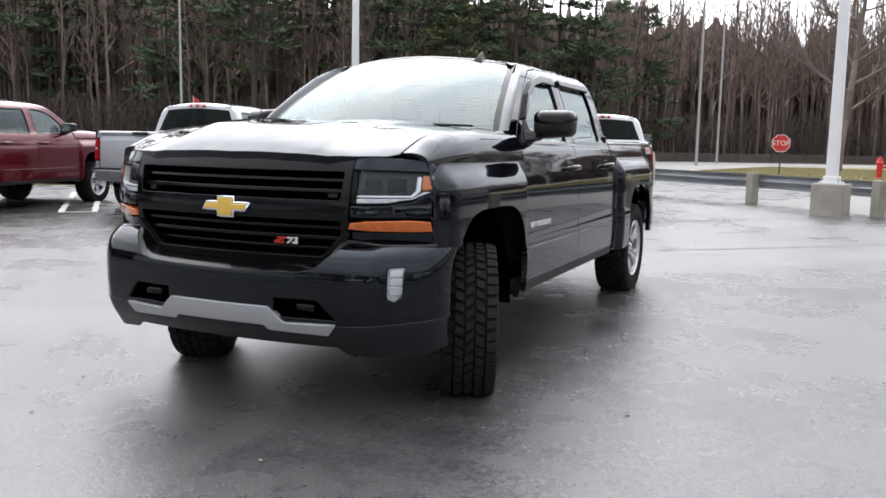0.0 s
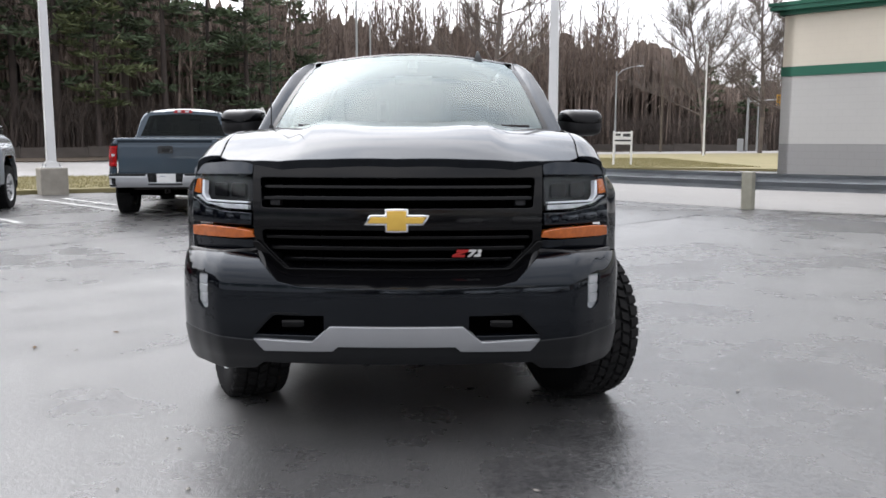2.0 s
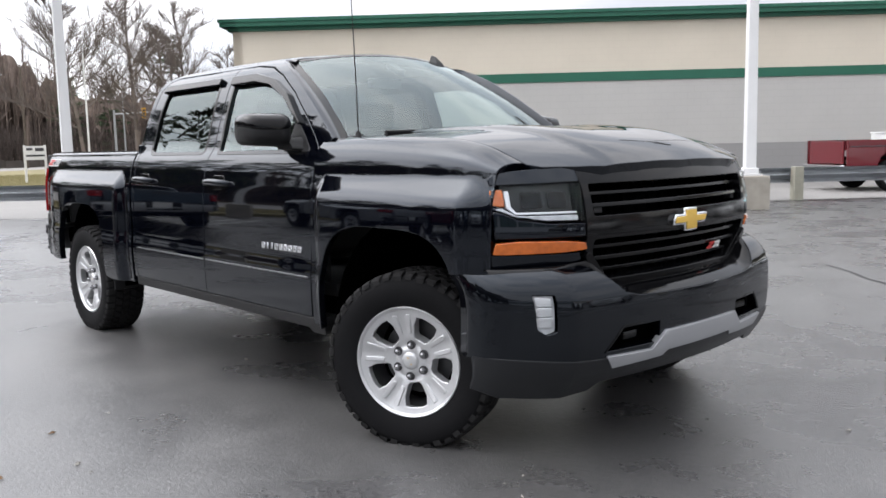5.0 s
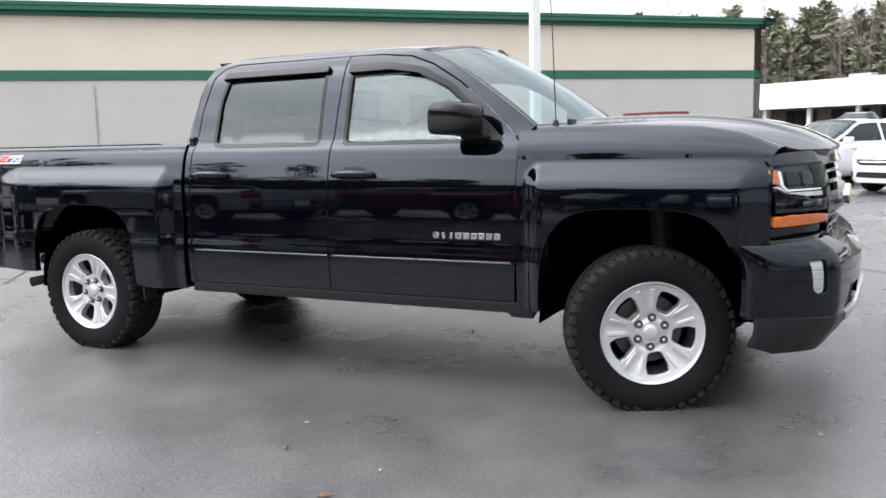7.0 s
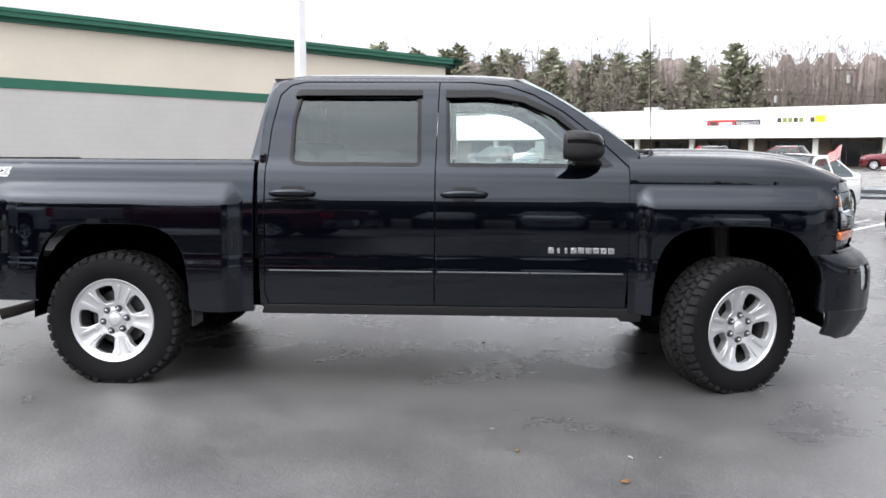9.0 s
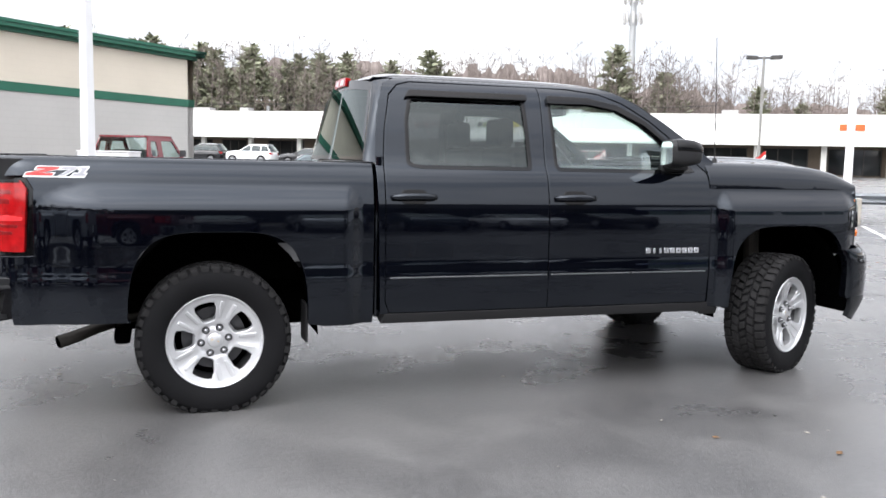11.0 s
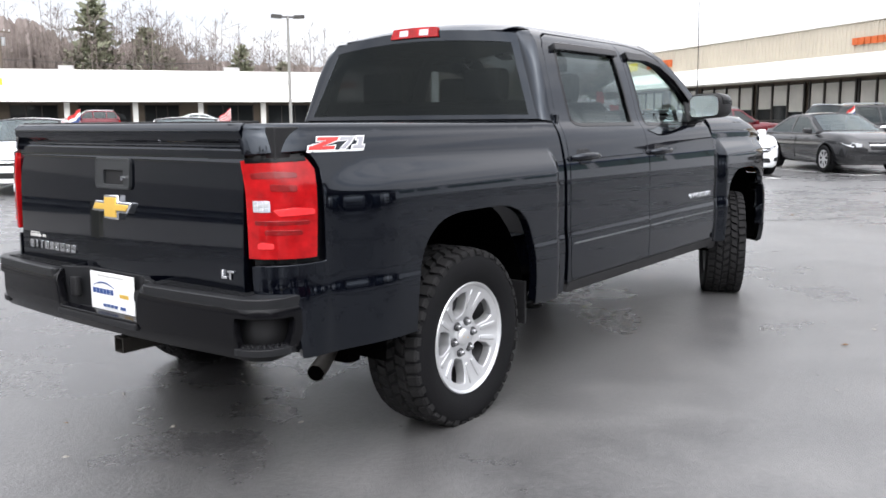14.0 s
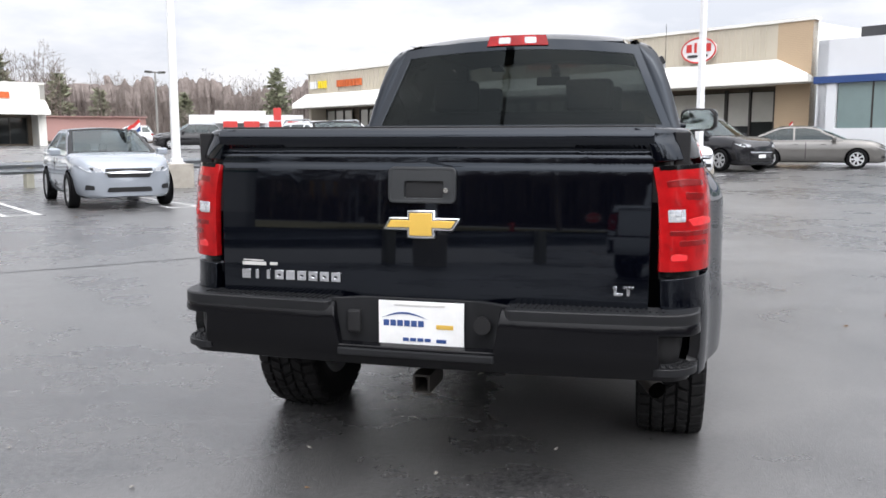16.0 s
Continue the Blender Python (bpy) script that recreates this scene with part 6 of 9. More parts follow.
# door mirrors
for s in (-1, 1):
    cx = 2.70
    m_l = Matrix.Translation((cx, s * 1.035, 1.445)) @ Matrix.Diagonal((1, 0.9, 0.92, 1)) @ Matrix.Rotation(radians(s * 14), 4, "Z")
    bm = bmesh.new()
    rings = []
    for d, k in ((-0.085, 0.90), (-0.07, 0.985), (-0.02, 1.0), (0.05, 0.93), (0.095, 0.76), (0.118, 0.45)):
        shape = round_poly([(-0.140, -0.090), (0.140, -0.072), (0.140, 0.062), (0.105, 0.095), (-0.105, 0.095), (-0.140, 0.062)], 0.05, 5)
        rings.append([bm.verts.new(m_l @ Vector((d, s * u * k, v * k))) for u, v in shape])
    for a, b in zip(rings, rings[1:]):
        for i in range(len(a)):
            bm.faces.new((a[i], a[(i + 1) % len(a)], b[(i + 1) % len(a)], b[i]))
    bm.faces.new(rings[0])
    bm.faces.new(rings[-1])
    dm = part("door_mirror", bm, "plastic_black", truck, "black door mirror", smooth=50)
    cap = bmesh.new()
    rings = []
    for d, k in ((-0.06, 1.015), (-0.02, 1.03), (0.05, 0.96), (0.098, 0.785), (0.12, 0.48)):
        shape = round_poly([(-0.140, 0.01), (0.140, 0.01), (0.140, 0.062), (0.105, 0.095), (-0.105, 0.095), (-0.140, 0.062)], 0.03, 5)
        rings.append([cap.verts.new(m_l @ Vector((d, s * u * k, v * k))) for u, v in shape])
    for a, b in zip(rings, rings[1:]):
        for i in range(len(a)):
            cap.faces.new((a[i], a[(i + 1) % len(a)], b[(i + 1) % len(a)], b[i]))
    cap.faces.new(rings[0])
    cap.faces.new(rings[-1])
    part("mirror_cap", cap, "gloss_black", dm, smooth=50)
    pane = round_poly([(-0.122, -0.073), (0.122, -0.06), (0.122, 0.054), (0.092, 0.080), (-0.092, 0.080), (-0.122, 0.054)], 0.04, 4)
    bm = bmesh.new()
    bm.faces.new([bm.verts.new(m_l @ Vector((-0.0865, s * u, v))) for u, v in pane])
    part("mirror_glass", bm, "mirror", dm)
    arm = prism(round_poly([(2.66, 1.335), (2.86, 1.335), (2.80, 1.42), (2.68, 1.41)], 0.03), 0.0, 1.0)
    for v in arm.verts:
        k = v.co.y
        v.co = Vector((v.co.x * (1 - 0.25 * k) + 2.72 * 0.25 * k, s * (0.85 + 0.10 * k), v.co.z * (1 - 0.35 * k) + 1.385 * 0.35 * k))
    part("mirror_arm", arm, "plastic_black", dm)
    part("sail_panel", skin([(2.66, 1.338), (2.90, 1.338), (2.88, 1.36), (2.735, 1.488), (2.70, 1.48)], side_cab(s), OUT[s], 0.05, depth=0.01, lift=0.004), "plastic_black", dm)


# wheels: tyre with cut tread blocks, five-spoke alloy, hub and nuts; outer face to -y
def build_wheel(name, parent):
    w = part(name, lathe([(0.238, -0.118), (0.262, -0.134), (0.315, -0.142), (0.348, -0.139), (0.370, -0.131), (0.382, -0.114), (0.384, 0.0), (0.382, 0.114), (0.370, 0.131), (0.348, 0.139), (0.31, 0.14), (0.262, 0.13), (0.238, 0.115)], 72), "rubber", parent, "off-road tyre on silver alloy wheel", smooth=180)
    verts, faces = [], []
    def block(corners, r0, r1, chamfer=0.85):
        base = len(verts)
        ca, cy = sum(c[0] for c in corners) / 4, sum(c[1] for c in corners) / 4
        for r, k in ((r0, 1.0), (r1, chamfer)):
            for a, y in corners:
                a2, y2 = ca + (a - ca) * k, cy + (y - cy) * k
                rr = r - (max(0, abs(y2) - 0.10) * 0.35 if r == r1 else 0)
                verts.append((rr * math.cos(a2), y2, rr * math.sin(a2)))
        b = base
        faces.extend([(b + 4, b + 5, b + 6, b + 7)] + [(b + i, b + (i + 1) % 4, b + 4 + (i + 1) % 4, b + 4 + i) for i in range(4)])
    n_b = 44
    for k in range(n_b):
        a0 = 2 * math.pi * k / n_b
        st = 2 * math.pi / n_b
        for y0, y1, sh, sk, w0 in ((-0.132, -0.080, 0.0, 0.10, 0.80), (-0.073, -0.028, 0.45, -0.35, 0.78), (-0.021, 0.021, 0.1, 0.40, 0.72), (0.028, 0.073, 0.55, -0.35, 0.78), (0.080, 0.132, 0.2, 0.10, 0.80)):
            s0 = a0 + sh * st
            e = sk * st * 0.5
            j = 0.10 * st * math.sin(k * 2.4 + y0 * 40)
            block([(s0 - e, y0), (s0 + w0 * st - e + j, y0), (s0 + w0 * st + e, y1), (s0 + e - j, y1)], 0.378, TYRE_R + 0.001)
        # shoulder lugs down the sidewall
        for sy in (-1, 1):
            s0 = a0 + (0.0 if k % 2 else 0.06) * st
            r_in = 0.360 if k % 2 else 0.368
            base = len(verts)
            for a in (s0, s0 + 0.62 * st):
                for r, y in ((r_in, 0.132), (r_in, 0.1375), (0.382, 0.135), (0.391, 0.125), (0.378, 0.12)):
                    verts.append((r * math.cos(a), sy * y, r * math.sin(a)))
            for i in range(4):
                faces.append((base + i, base + i + 1, base + 6 + i, base + 5 + i))
            faces.append((base, base + 1, base + 2, base + 3, base + 4))
            faces.append((base + 9, base + 8, base + 7, base + 6, base + 5))
    me = bpy.data.meshes.new("tread")
    me.from_pydata(verts, [], faces)
    part("tread", me, "rubber_tread", w, "worn chunky tread blocks")
    rim = lathe([(0.242, -0.122), (0.248, -0.126), (0.244, -0.131), (0.236, -0.128), (0.230, -0.116), (0.230, -0.100), (0.240, -0.098)], 72)
    rm = part("rim", rim, "alloy", w, "silver alloy rim", smooth=50)
    # barrel split from the silver rim and coloured darker for the shade inside
    part("barrel", lathe([(0.229, -0.108), (0.222, -0.06), (0.205, -0.02), (0.20, 0.10), (0.238, 0.118), (0.245, 0.112), (0.215, 0.06)], 56), "alloy_dark", rm, "inner barrel, darkened in colour for its shade", smooth=50)
    part("brake_disc", lathe([(0.0, -0.005), (0.165, -0.005), (0.165, 0.02), (0.0, 0.02)], 40), "alloy_dark", rm, smooth=40)
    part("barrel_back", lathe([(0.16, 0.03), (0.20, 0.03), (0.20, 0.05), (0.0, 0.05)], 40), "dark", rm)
    # wheel face with five pairs of openings
    def face_r(u, v):
        r = math.hypot(u, v)
        dish = pchip([(0.0, -0.092), (0.055, -0.094), (0.075, -0.085), (0.10, -0.092), (0.16, -0.104), (0.215, -0.116), (0.235, -0.122)])(r)
        a = math.atan2(v, u)
        groove = 0.006 * max(0.0, math.cos(5 * (a - math.pi / 2))) ** 3 * ease(0.09, 0.15, r)
        return (u, dish + groove - 0.0, v)
    circle = [(0.232 * math.cos(a), 0.232 * math.sin(a)) for a in [2 * math.pi * i / 60 for i in range(60)]]
    holes = []
    for k in range(5):
        a = math.pi / 2 + math.pi / 5 + 2 * math.pi * k / 5
        win = [(0.094, -0.024), (0.106, -0.038), (0.160, -0.058), (0.198, -0.056), (0.208, -0.030), (0.210, 0.0), (0.208, 0.030), (0.198, 0.056), (0.160, 0.058), (0.106, 0.038), (0.094, 0.024)]
        holes.append([(r * math.cos(a) - t * math.sin(a), r * math.sin(a) + t * math.cos(a)) for r, t in win])
    sp = part("spokes", skin(circle, face_r, (0, -1, 0), 0.02, holes=holes, depth=0.045, gap=0, edge=0.006), "alloy", rm, "five broad silver spokes")
    for k in range(5):
        a = math.pi / 2 + 2 * math.pi * k / 5
        for t in (-0.022, 0.022):
            pts = [(r * math.cos(a) - q * math.sin(a), r * math.sin(a) + q * math.cos(a)) for r, q in ((0.125, t - 0.006), (0.205, t * 1.5 - 0.007), (0.205, t * 1.5 + 0.007), (0.125, t + 0.006))]
            part("spoke_ridge", skin(pts, face_r, (0, -1, 0), 0.03, depth=0.004, gap=0, edge=0.004, lift=0.006), "alloy", sp)
    cap = lathe([(0.0, -0.106), (0.025, -0.105), (0.038, -0.100), (0.042, -0.088)], 32)
    hc = part("hub_cap", cap, "alloy", rm, "silver hub cap", smooth=60)
    part("cap_emblem", skin(bowtie(0.040, 0.015), lambda u, v: (u, -0.1055, v), (0, -1, 0), 0.05, depth=0.002, gap=0, edge=0.001), "gold", hc)
    for k in range(6):
        a = 2 * math.pi * (k + 0.5) / 6
        x, z = 0.070 * math.cos(a), 0.070 * math.sin(a)
        nut = lathe([(0.0, -0.114), (0.008, -0.113), (0.0125, -0.105), (0.0135, -0.080)], 10)
        n_ob = part("wheel_nut", nut, "nut_steel", rm, smooth=60)
        n_ob.location = (x, 0, z)
        cup_ = lathe([(0.0125, -0.092), (0.0195, -0.0955), (0.021, -0.088)], 16)
        part("nut_seat", cup_, "alloy_dark", n_ob, smooth=60)
    return w


master = build_wheel("wheel", truck)
master.matrix_basis = pose(0, -0.85, HUB_Z, 0, 20, 0)
for x, y, turn, spin in ((0, 0.85, 180, 50), (AXF - 0.045, -0.83, 25, 63), (AXF - 0.05, 0.875, 204, 11)):
    copy_thing(master, Matrix.Translation((x, y, HUB_Z)) @ Matrix.Rotation(radians(turn), 4, "Z") @ Matrix.Rotation(radians(spin), 4, "Y"))


# ---- other vehicles ----
def paint(name, rgb, metal=0.25):
    M[name] = mk(name, rgb, 0.22, metal=metal, vary=0.03, rough_vary=0.04, coat=0.6)
    return name


paint("paint_white", (0.74, 0.75, 0.76), 0.0)
paint("paint_silver", (0.46, 0.48, 0.50), 0.5)
paint("paint_silver_blue", (0.33, 0.36, 0.40), 0.4)
paint("paint_red", (0.10, 0.003, 0.009), 0.35)
paint("paint_old_red", (0.13, 0.012, 0.018), 0.0)
paint("paint_slate", (0.043, 0.064, 0.086), 0.45)
paint("paint_tan", (0.165, 0.158, 0.148), 0.5)
paint("paint_graphite", (0.016, 0.0165, 0.018), 0.2)
paint("paint_blackcar", (0.006, 0.006, 0.008), 0.0)


def clone_truck(m, colour, label, group="", bumper="chrome", skip=()):
    """The same make of pickup in another colour; its small badges are left off."""
    ob = copy_thing(truck, Matrix.Translation((0, 0, -0.046)) @ m)
    tagged(ob, label, "pickup truck", group)
    drop = {"badge_letter", "badge_shape", "badge_edge", "rain_visor", "dealer_decal", "aerial", "pad_rib", "step_stud", "plate_bar", "emblem", "emblem_fill", "upright", *skip}
    for o in list(ob.children_recursive):
        kind_ = o.name.split(".")[0]
        if kind_ in drop:
            bpy.data.objects.remove(o)
            continue
        if "label" in o:
            del o["label"]
        if o.data.materials and (o.data.materials[0] == M["paint_black"] or kind_ in ("rear_bumper", "front_bumper")):
            o.material_slots[0].link = "OBJECT"
            o.material_slots[0].material = M[bumper if "bumper" in kind_ else colour]
    for o in ob.children:
        if o.name.startswith("wheel") and o.data.vertices[0].co.length > 0 and abs(o.location.x - AXF) < 0.1:
            side = 1 if o.location.y > 0 else -1
            o.matrix_basis = pose(AXF, side * 0.85, HUB_Z, 0, 30, 180 if side > 0 else 0)
    return ob


def heading(x, y, az, z=None):
    return Matrix.Translation((x, y, slope(x, y) if z is None else z)) @ Matrix.Rotation(radians(az), 4, "Z")


ROW = "trucks parked behind"
TALL = Matrix.Diagonal((1.02, 1.0, 1.03, 1))
clone_truck(heading(-7.35, -4.57, 187.5), "paint_slate", "slate blue pickup truck with silver bumper, parked near the lawn", ROW, "silver_paint")
clone_truck(heading(-9.3, -1.68, 194.5) @ TALL, "paint_white", "white pickup truck with red tail lights, parked near the lawn", ROW, "paint_white")
silver_truck = clone_truck(heading(-4.3, -8.14, 192.4) @ TALL, "paint_silver", "silver pickup truck with chrome bumper, parked over white stall lines", ROW, "strip_chrome")
for o in [o for o in silver_truck.children_recursive if o.parent.name.startswith("tailgate") and o.name.startswith("handle")]:
    for c in list(o.children):
        bpy.data.objects.remove(c)
    bpy.data.objects.remove(o)
part("gate_notch", box((-1.088, -0.14, 1.300), (-1.04, 0.14, 1.352), 0.012), "plastic_black", silver_truck, "black latch notch in the tailgate's top edge")
clone_truck(heading(-0.95, -10.5, 194), "paint_red", "dark red crew-cab pickup truck parked beside a silver one", ROW, "strip_chrome")

car_wheel_parts = {}


def car_wheel(r, dark=False):
    key = (round(r, 3), dark)
    if key not in car_wheel_parts:
        ty = bpy.data.meshes.new("tyre")
        bm = lathe([(r * 0.68, -0.085), (r * 0.74, -0.10), (r * 0.92, -0.105), (r * 0.985, -0.09), (r, -0.06), (r, 0.06), (r * 0.985, 0.09), (r * 0.7, 0.10)], 32)
        bm.to_mesh(ty)
        ty.polygons.foreach_set("use_smooth", [True] * len(ty.polygons))
        ty.materials.append(M["rubber"])
        circle = [(r * 0.685 * math.cos(a), r * 0.685 * math.sin(a)) for a in [2 * math.pi * i / 36 for i in range(36)]]
        holes = []
        n = 7 if not dark else 5
        for k in range(n):
            a = 2 * math.pi * k / n
            win = [(0.24, -0.05), (0.56, -0.17), (0.60, 0.0), (0.56, 0.17), (0.24, 0.05)]
            holes.append([(r * (u * math.cos(a) - t * math.sin(a)), r * (u * math.sin(a) + t * math.cos(a))) for u, t in win])
        rim = skin(circle, lambda u, v: (u, -0.075 - 0.25 * math.hypot(u, v) * 0.15, v), (0, -1, 0), 0.12, holes=holes, depth=0.03, gap=0)
        rim.materials.append(M["alloy"])
        back_ = bpy.data.meshes.new("wheel_back")
        bm = lathe([(r * 0.69, -0.03), (0.0, -0.03)], 24)
        bm.to_mesh(back_)
        back_.materials.append(M["dark"])
        car_wheel_parts[key] = (ty, rim, back_)
    return car_wheel_parts[key]


def car(name, label, category, m, colour, wb=2.70, fo=0.93, ro=1.05, w=0.91, roof=1.46, belt=0.93, hood_z=0.98, nose_z=0.72, deck_z=1.03, tail_z=0.92,
        cowl=None, roof_f=None, roof_r=None, deck=None, r=0.33, sill=0.20, group="", windows=2, grille=(0.5, 0.10, 0.62), low_grille=(0.5, 0.10, 0.38), chrome_grille=True, flag=None, rails=False, plate_shown=False):
    """A road car built from a lofted lower body and a windowed cabin; the rear axle is at x = 0 and it faces +x."""
    ob = thing(name, label, category, m, group)
    x0, x1 = -ro, wb + fo
    cowl = wb - 0.55 if cowl is None else cowl
    roof_f = cowl - 0.75 if roof_f is None else roof_f
    roof_r = 0.25 if roof_r is None else roof_r
    deck = -0.55 if deck is None else deck
    hard_tail = deck < x0 + 0.2
    top = pchip([(x0, tail_z - 0.08), (x0 + 0.06, tail_z), (max(deck, x0 + 0.12), deck_z if not hard_tail else belt + 0.02), (max(deck, x0 + 0.12) + 0.15, belt + 0.03), (cowl - 0.1, belt + 0.04), (cowl + 0.12, hood_z), ((cowl + x1) / 2 + 0.15, hood_z - 0.045), (x1 - 0.22, nose_z + 0.07), (x1 - 0.06, nose_z - 0.02), (x1, nose_z - 0.14)])
    plan = pchip([(x0, 0.74), (x0 + 0.07, 0.87), (x0 + 0.35, 0.965), (0.3, 1.0), (wb - 0.2, 1.0), (x1 - 0.6, 0.955), (x1 - 0.25, 0.85), (x1 - 0.08, 0.66), (x1, 0.42)])
    low = pchip([(x0, 0.42), (x0 + 0.15, 0.30), (0.4, sill), (wb - 0.4, sill), (x1 - 0.25, 0.20), (x1, 0.24)])
    bm = bmesh.new()
    rings = []
    n_st = 34
    for i in range(n_st + 1):
        k = i / n_st
        x = x0 + (x1 - x0) * (k - 0.10 * math.sin(2 * math.pi * k) / 1.6)
        hw, zb, zt = w * plan(x), low(x), top(x)
        h = zt - zb
        half = [(0, zb), (0.86 * hw, zb), (0.965 * hw, zb + 0.10 * h), (0.995 * hw, zb + 0.32 * h), (1.0 * hw, zb + 0.55 * h), (0.985 * hw, zb + 0.76 * h), (0.95 * hw, zb + 0.92 * h), (0.89 * hw, zt), (0.6 * hw, zt + 0.018), (0, zt + 0.028)]
        rings.append([bm.verts.new((x, y, z)) for y, z in half] + [bm.verts.new((x, -y, z)) for y, z in half[-2:0:-1]])
    n_r = len(rings[0])
    for a, b in zip(rings, rings[1:]):
        for i in range(n_r):
            bm.faces.new((a[i], a[(i + 1) % n_r], b[(i + 1) % n_r], b[i]))
    bm.faces.new(rings[0])
    bm.faces.new(rings[-1][::-1])
    part("body", bm, colour, ob, smooth=55)
    rw = w * 0.70

    def cab(s):
        return lambda x, z: (x, s * (w * 0.935 + (rw - w * 0.935) * ((z - belt) / (roof - belt)) ** 1.15 if z > belt else w * 0.945), z)
    for s in (-1, 1):
        z_r, z_b = roof - 0.045, belt - 0.02
        crest = pchip([(deck - 0.02, belt + 0.03), (deck + 0.45 * (roof_r - deck), belt + 0.50 * (z_r - belt)), (roof_r, z_r), ((roof_f + roof_r) / 2, roof - 0.022), (roof_f, z_r),
                       (roof_f + 0.5 * (cowl - roof_f), belt + 0.56 * (z_r - belt)), (cowl + 0.05, belt + 0.05)])
        run = [cowl + 0.05 + (deck - 0.07 - cowl) * k / 20 for k in range(21)]
        out_ = [(deck, z_b), (cowl + 0.02, z_b)] + [(x, crest(x)) for x in run]
        base_z = belt + 0.04
        lit = [deck + (cowl - deck) * k / 200 for k in range(201)]
        lit = [x for x in lit if crest(x) - 0.06 > base_z + 0.035]
        ends = (lit[0] + (0.10 if windows > 1 else 0.02), lit[-1])
        cuts = [ends[0] + (ends[1] - ends[0]) * k for k in (0.0, *{2: (0.46, ), 3: (0.28, 0.62), 1: ()}[windows], 1.0)]
        holes = []
        for k, (a, b) in enumerate(zip(cuts, cuts[1:])):
            a, b = a + (0.03 if k else 0), b - (0.03 if k < len(cuts) - 2 else 0)
            holes.append(round_poly([(a, base_z), (b, base_z)] + [(b + (a - b) * j / 7, crest(b + (a - b) * j / 7) - 0.06) for j in range(8)], 0.02, 2))
        part("cab_side", skin(out_, cab(s), (0, s, 0.3), 0.14, holes=holes, depth=0.03, gap=0), colour, ob)
        for h in holes:
            part("side_window", skin(h, cab(s), (0, s, 0.3), 0.2, depth=0, gap=0, lift=-0.012), "glass_dark" if windows > 1 else "glass_side", ob)
        part("door_line", skin([(wb * 0.42 - 0.006, sill + 0.12), (wb * 0.42 + 0.006, sill + 0.12), (wb * 0.42 + 0.006, belt - 0.04), (wb * 0.42 - 0.006, belt - 0.04)], lambda x, z: (x, s * w * 0.999, z), (0, s, 0), 0.3, depth=0.01, gap=0), "dark", ob)
        for x in (wb * 0.30, wb * 0.62):
            part("door_handle", box((x - 0.09, s * w * 0.985 - 0.02, belt - 0.115), (x + 0.09, s * w * 0.985 + 0.02, belt - 0.09), 0.008), colour, ob)
        part("door_mirror", box((cowl - 0.32, min(s * w, s * (w + 0.2)), belt + 0.01), (cowl - 0.18, max(s * w, s * (w + 0.2)), belt + 0.15), 0.04, 3), colour, ob)
    rd, fd = (lambda u: cab(-1 if u < 0.5 else 1)), None
    y_b, y_t = w * 0.93, cab(1)(0, roof - 0.045)[1]
    f_glass = coons(bow((cowl + 0.06, -y_b * 0.97, belt + 0.06), (cowl + 0.06, y_b * 0.97, belt + 0.06), (0.16, 0, 0.01)), bow((roof_f, -y_t, roof - 0.04), (roof_f, y_t, roof - 0.04), (0.10, 0, 0.04)))
    r_glass = coons(bow((deck, -y_b * 0.95, belt + 0.05), (deck, y_b * 0.95, belt + 0.05), (-0.08, 0, 0.01)), bow((roof_r, -y_t, roof - 0.04), (roof_r, y_t, roof - 0.04), (-0.06, 0, 0.04)))
    part("windscreen", skin([(0.02, 0), (0.98, 0), (0.98, 0.98), (0.02, 0.98)], f_glass, (1, 0, 0.5), 0.2, depth=0, gap=0), "glass", ob)
    part("rear_window", skin([(0.02, 0), (0.98, 0), (0.98, 0.98), (0.02, 0.98)], r_glass, (-1, 0, 0.5), 0.2, depth=0, gap=0), "glass_dark", ob)
    for g, o in ((f_glass, (1, 0, 0.5)), (r_glass, (-1, 0, 0.5))):
        part("window_frame", skin([(0, 0), (1, 0), (1, 1), (0, 1)], g, o, 0.2, holes=[[(0.05, 0.05), (0.95, 0.05), (0.94, 0.93), (0.06, 0.93)]], depth=0.01, gap=0, lift=0.004), colour if o[0] > 0 and False else "gloss_black", ob)
    part("roof", skin([(roof_r, -1), (roof_f, -1), (roof_f, 1), (roof_r, 1)], lambda x, v: (x + (0.10 if x > (roof_f + roof_r) / 2 else -0.06) * (1 - v * v) * abs(x - (roof_f + roof_r) / 2) / (roof_f - roof_r) * 2, y_t * v, roof - 0.045 + 0.045 * (1 - v * v) + 0.02 * (1 - ((x - (roof_f + roof_r) / 2) / (roof_f - roof_r) * 2) ** 2)), (0, 0, 1), 0.2, depth=0.02, gap=0), colour, ob)
    part("dashboard", box((cowl - 0.45, -w * 0.8, belt - 0.25), (cowl + 0.1, w * 0.8, belt - 0.02), 0.04), "interior", ob)
    for x in (wb * 0.30, wb * 0.05):
        for y in (-0.36, 0.36):
            part("seat", box((x - 0.08, y - 0.22, belt - 0.5), (x + 0.08, y + 0.22, belt + 0.24), 0.06, 3), "seat", ob)
    if rails:
        for s in (-1, 1):
            bm = bmesh.new()
            tube(bm, [(roof_r, s * y_t * 0.97, roof - 0.02), (roof_r + 0.1, s * y_t * 0.97, roof + 0.03), (roof_f - 0.15, s * y_t * 0.97, roof + 0.03), (roof_f - 0.02, s * y_t * 0.97, roof - 0.02)], 0.018, 6)
            part("roof_rack", bm, "galv", ob)

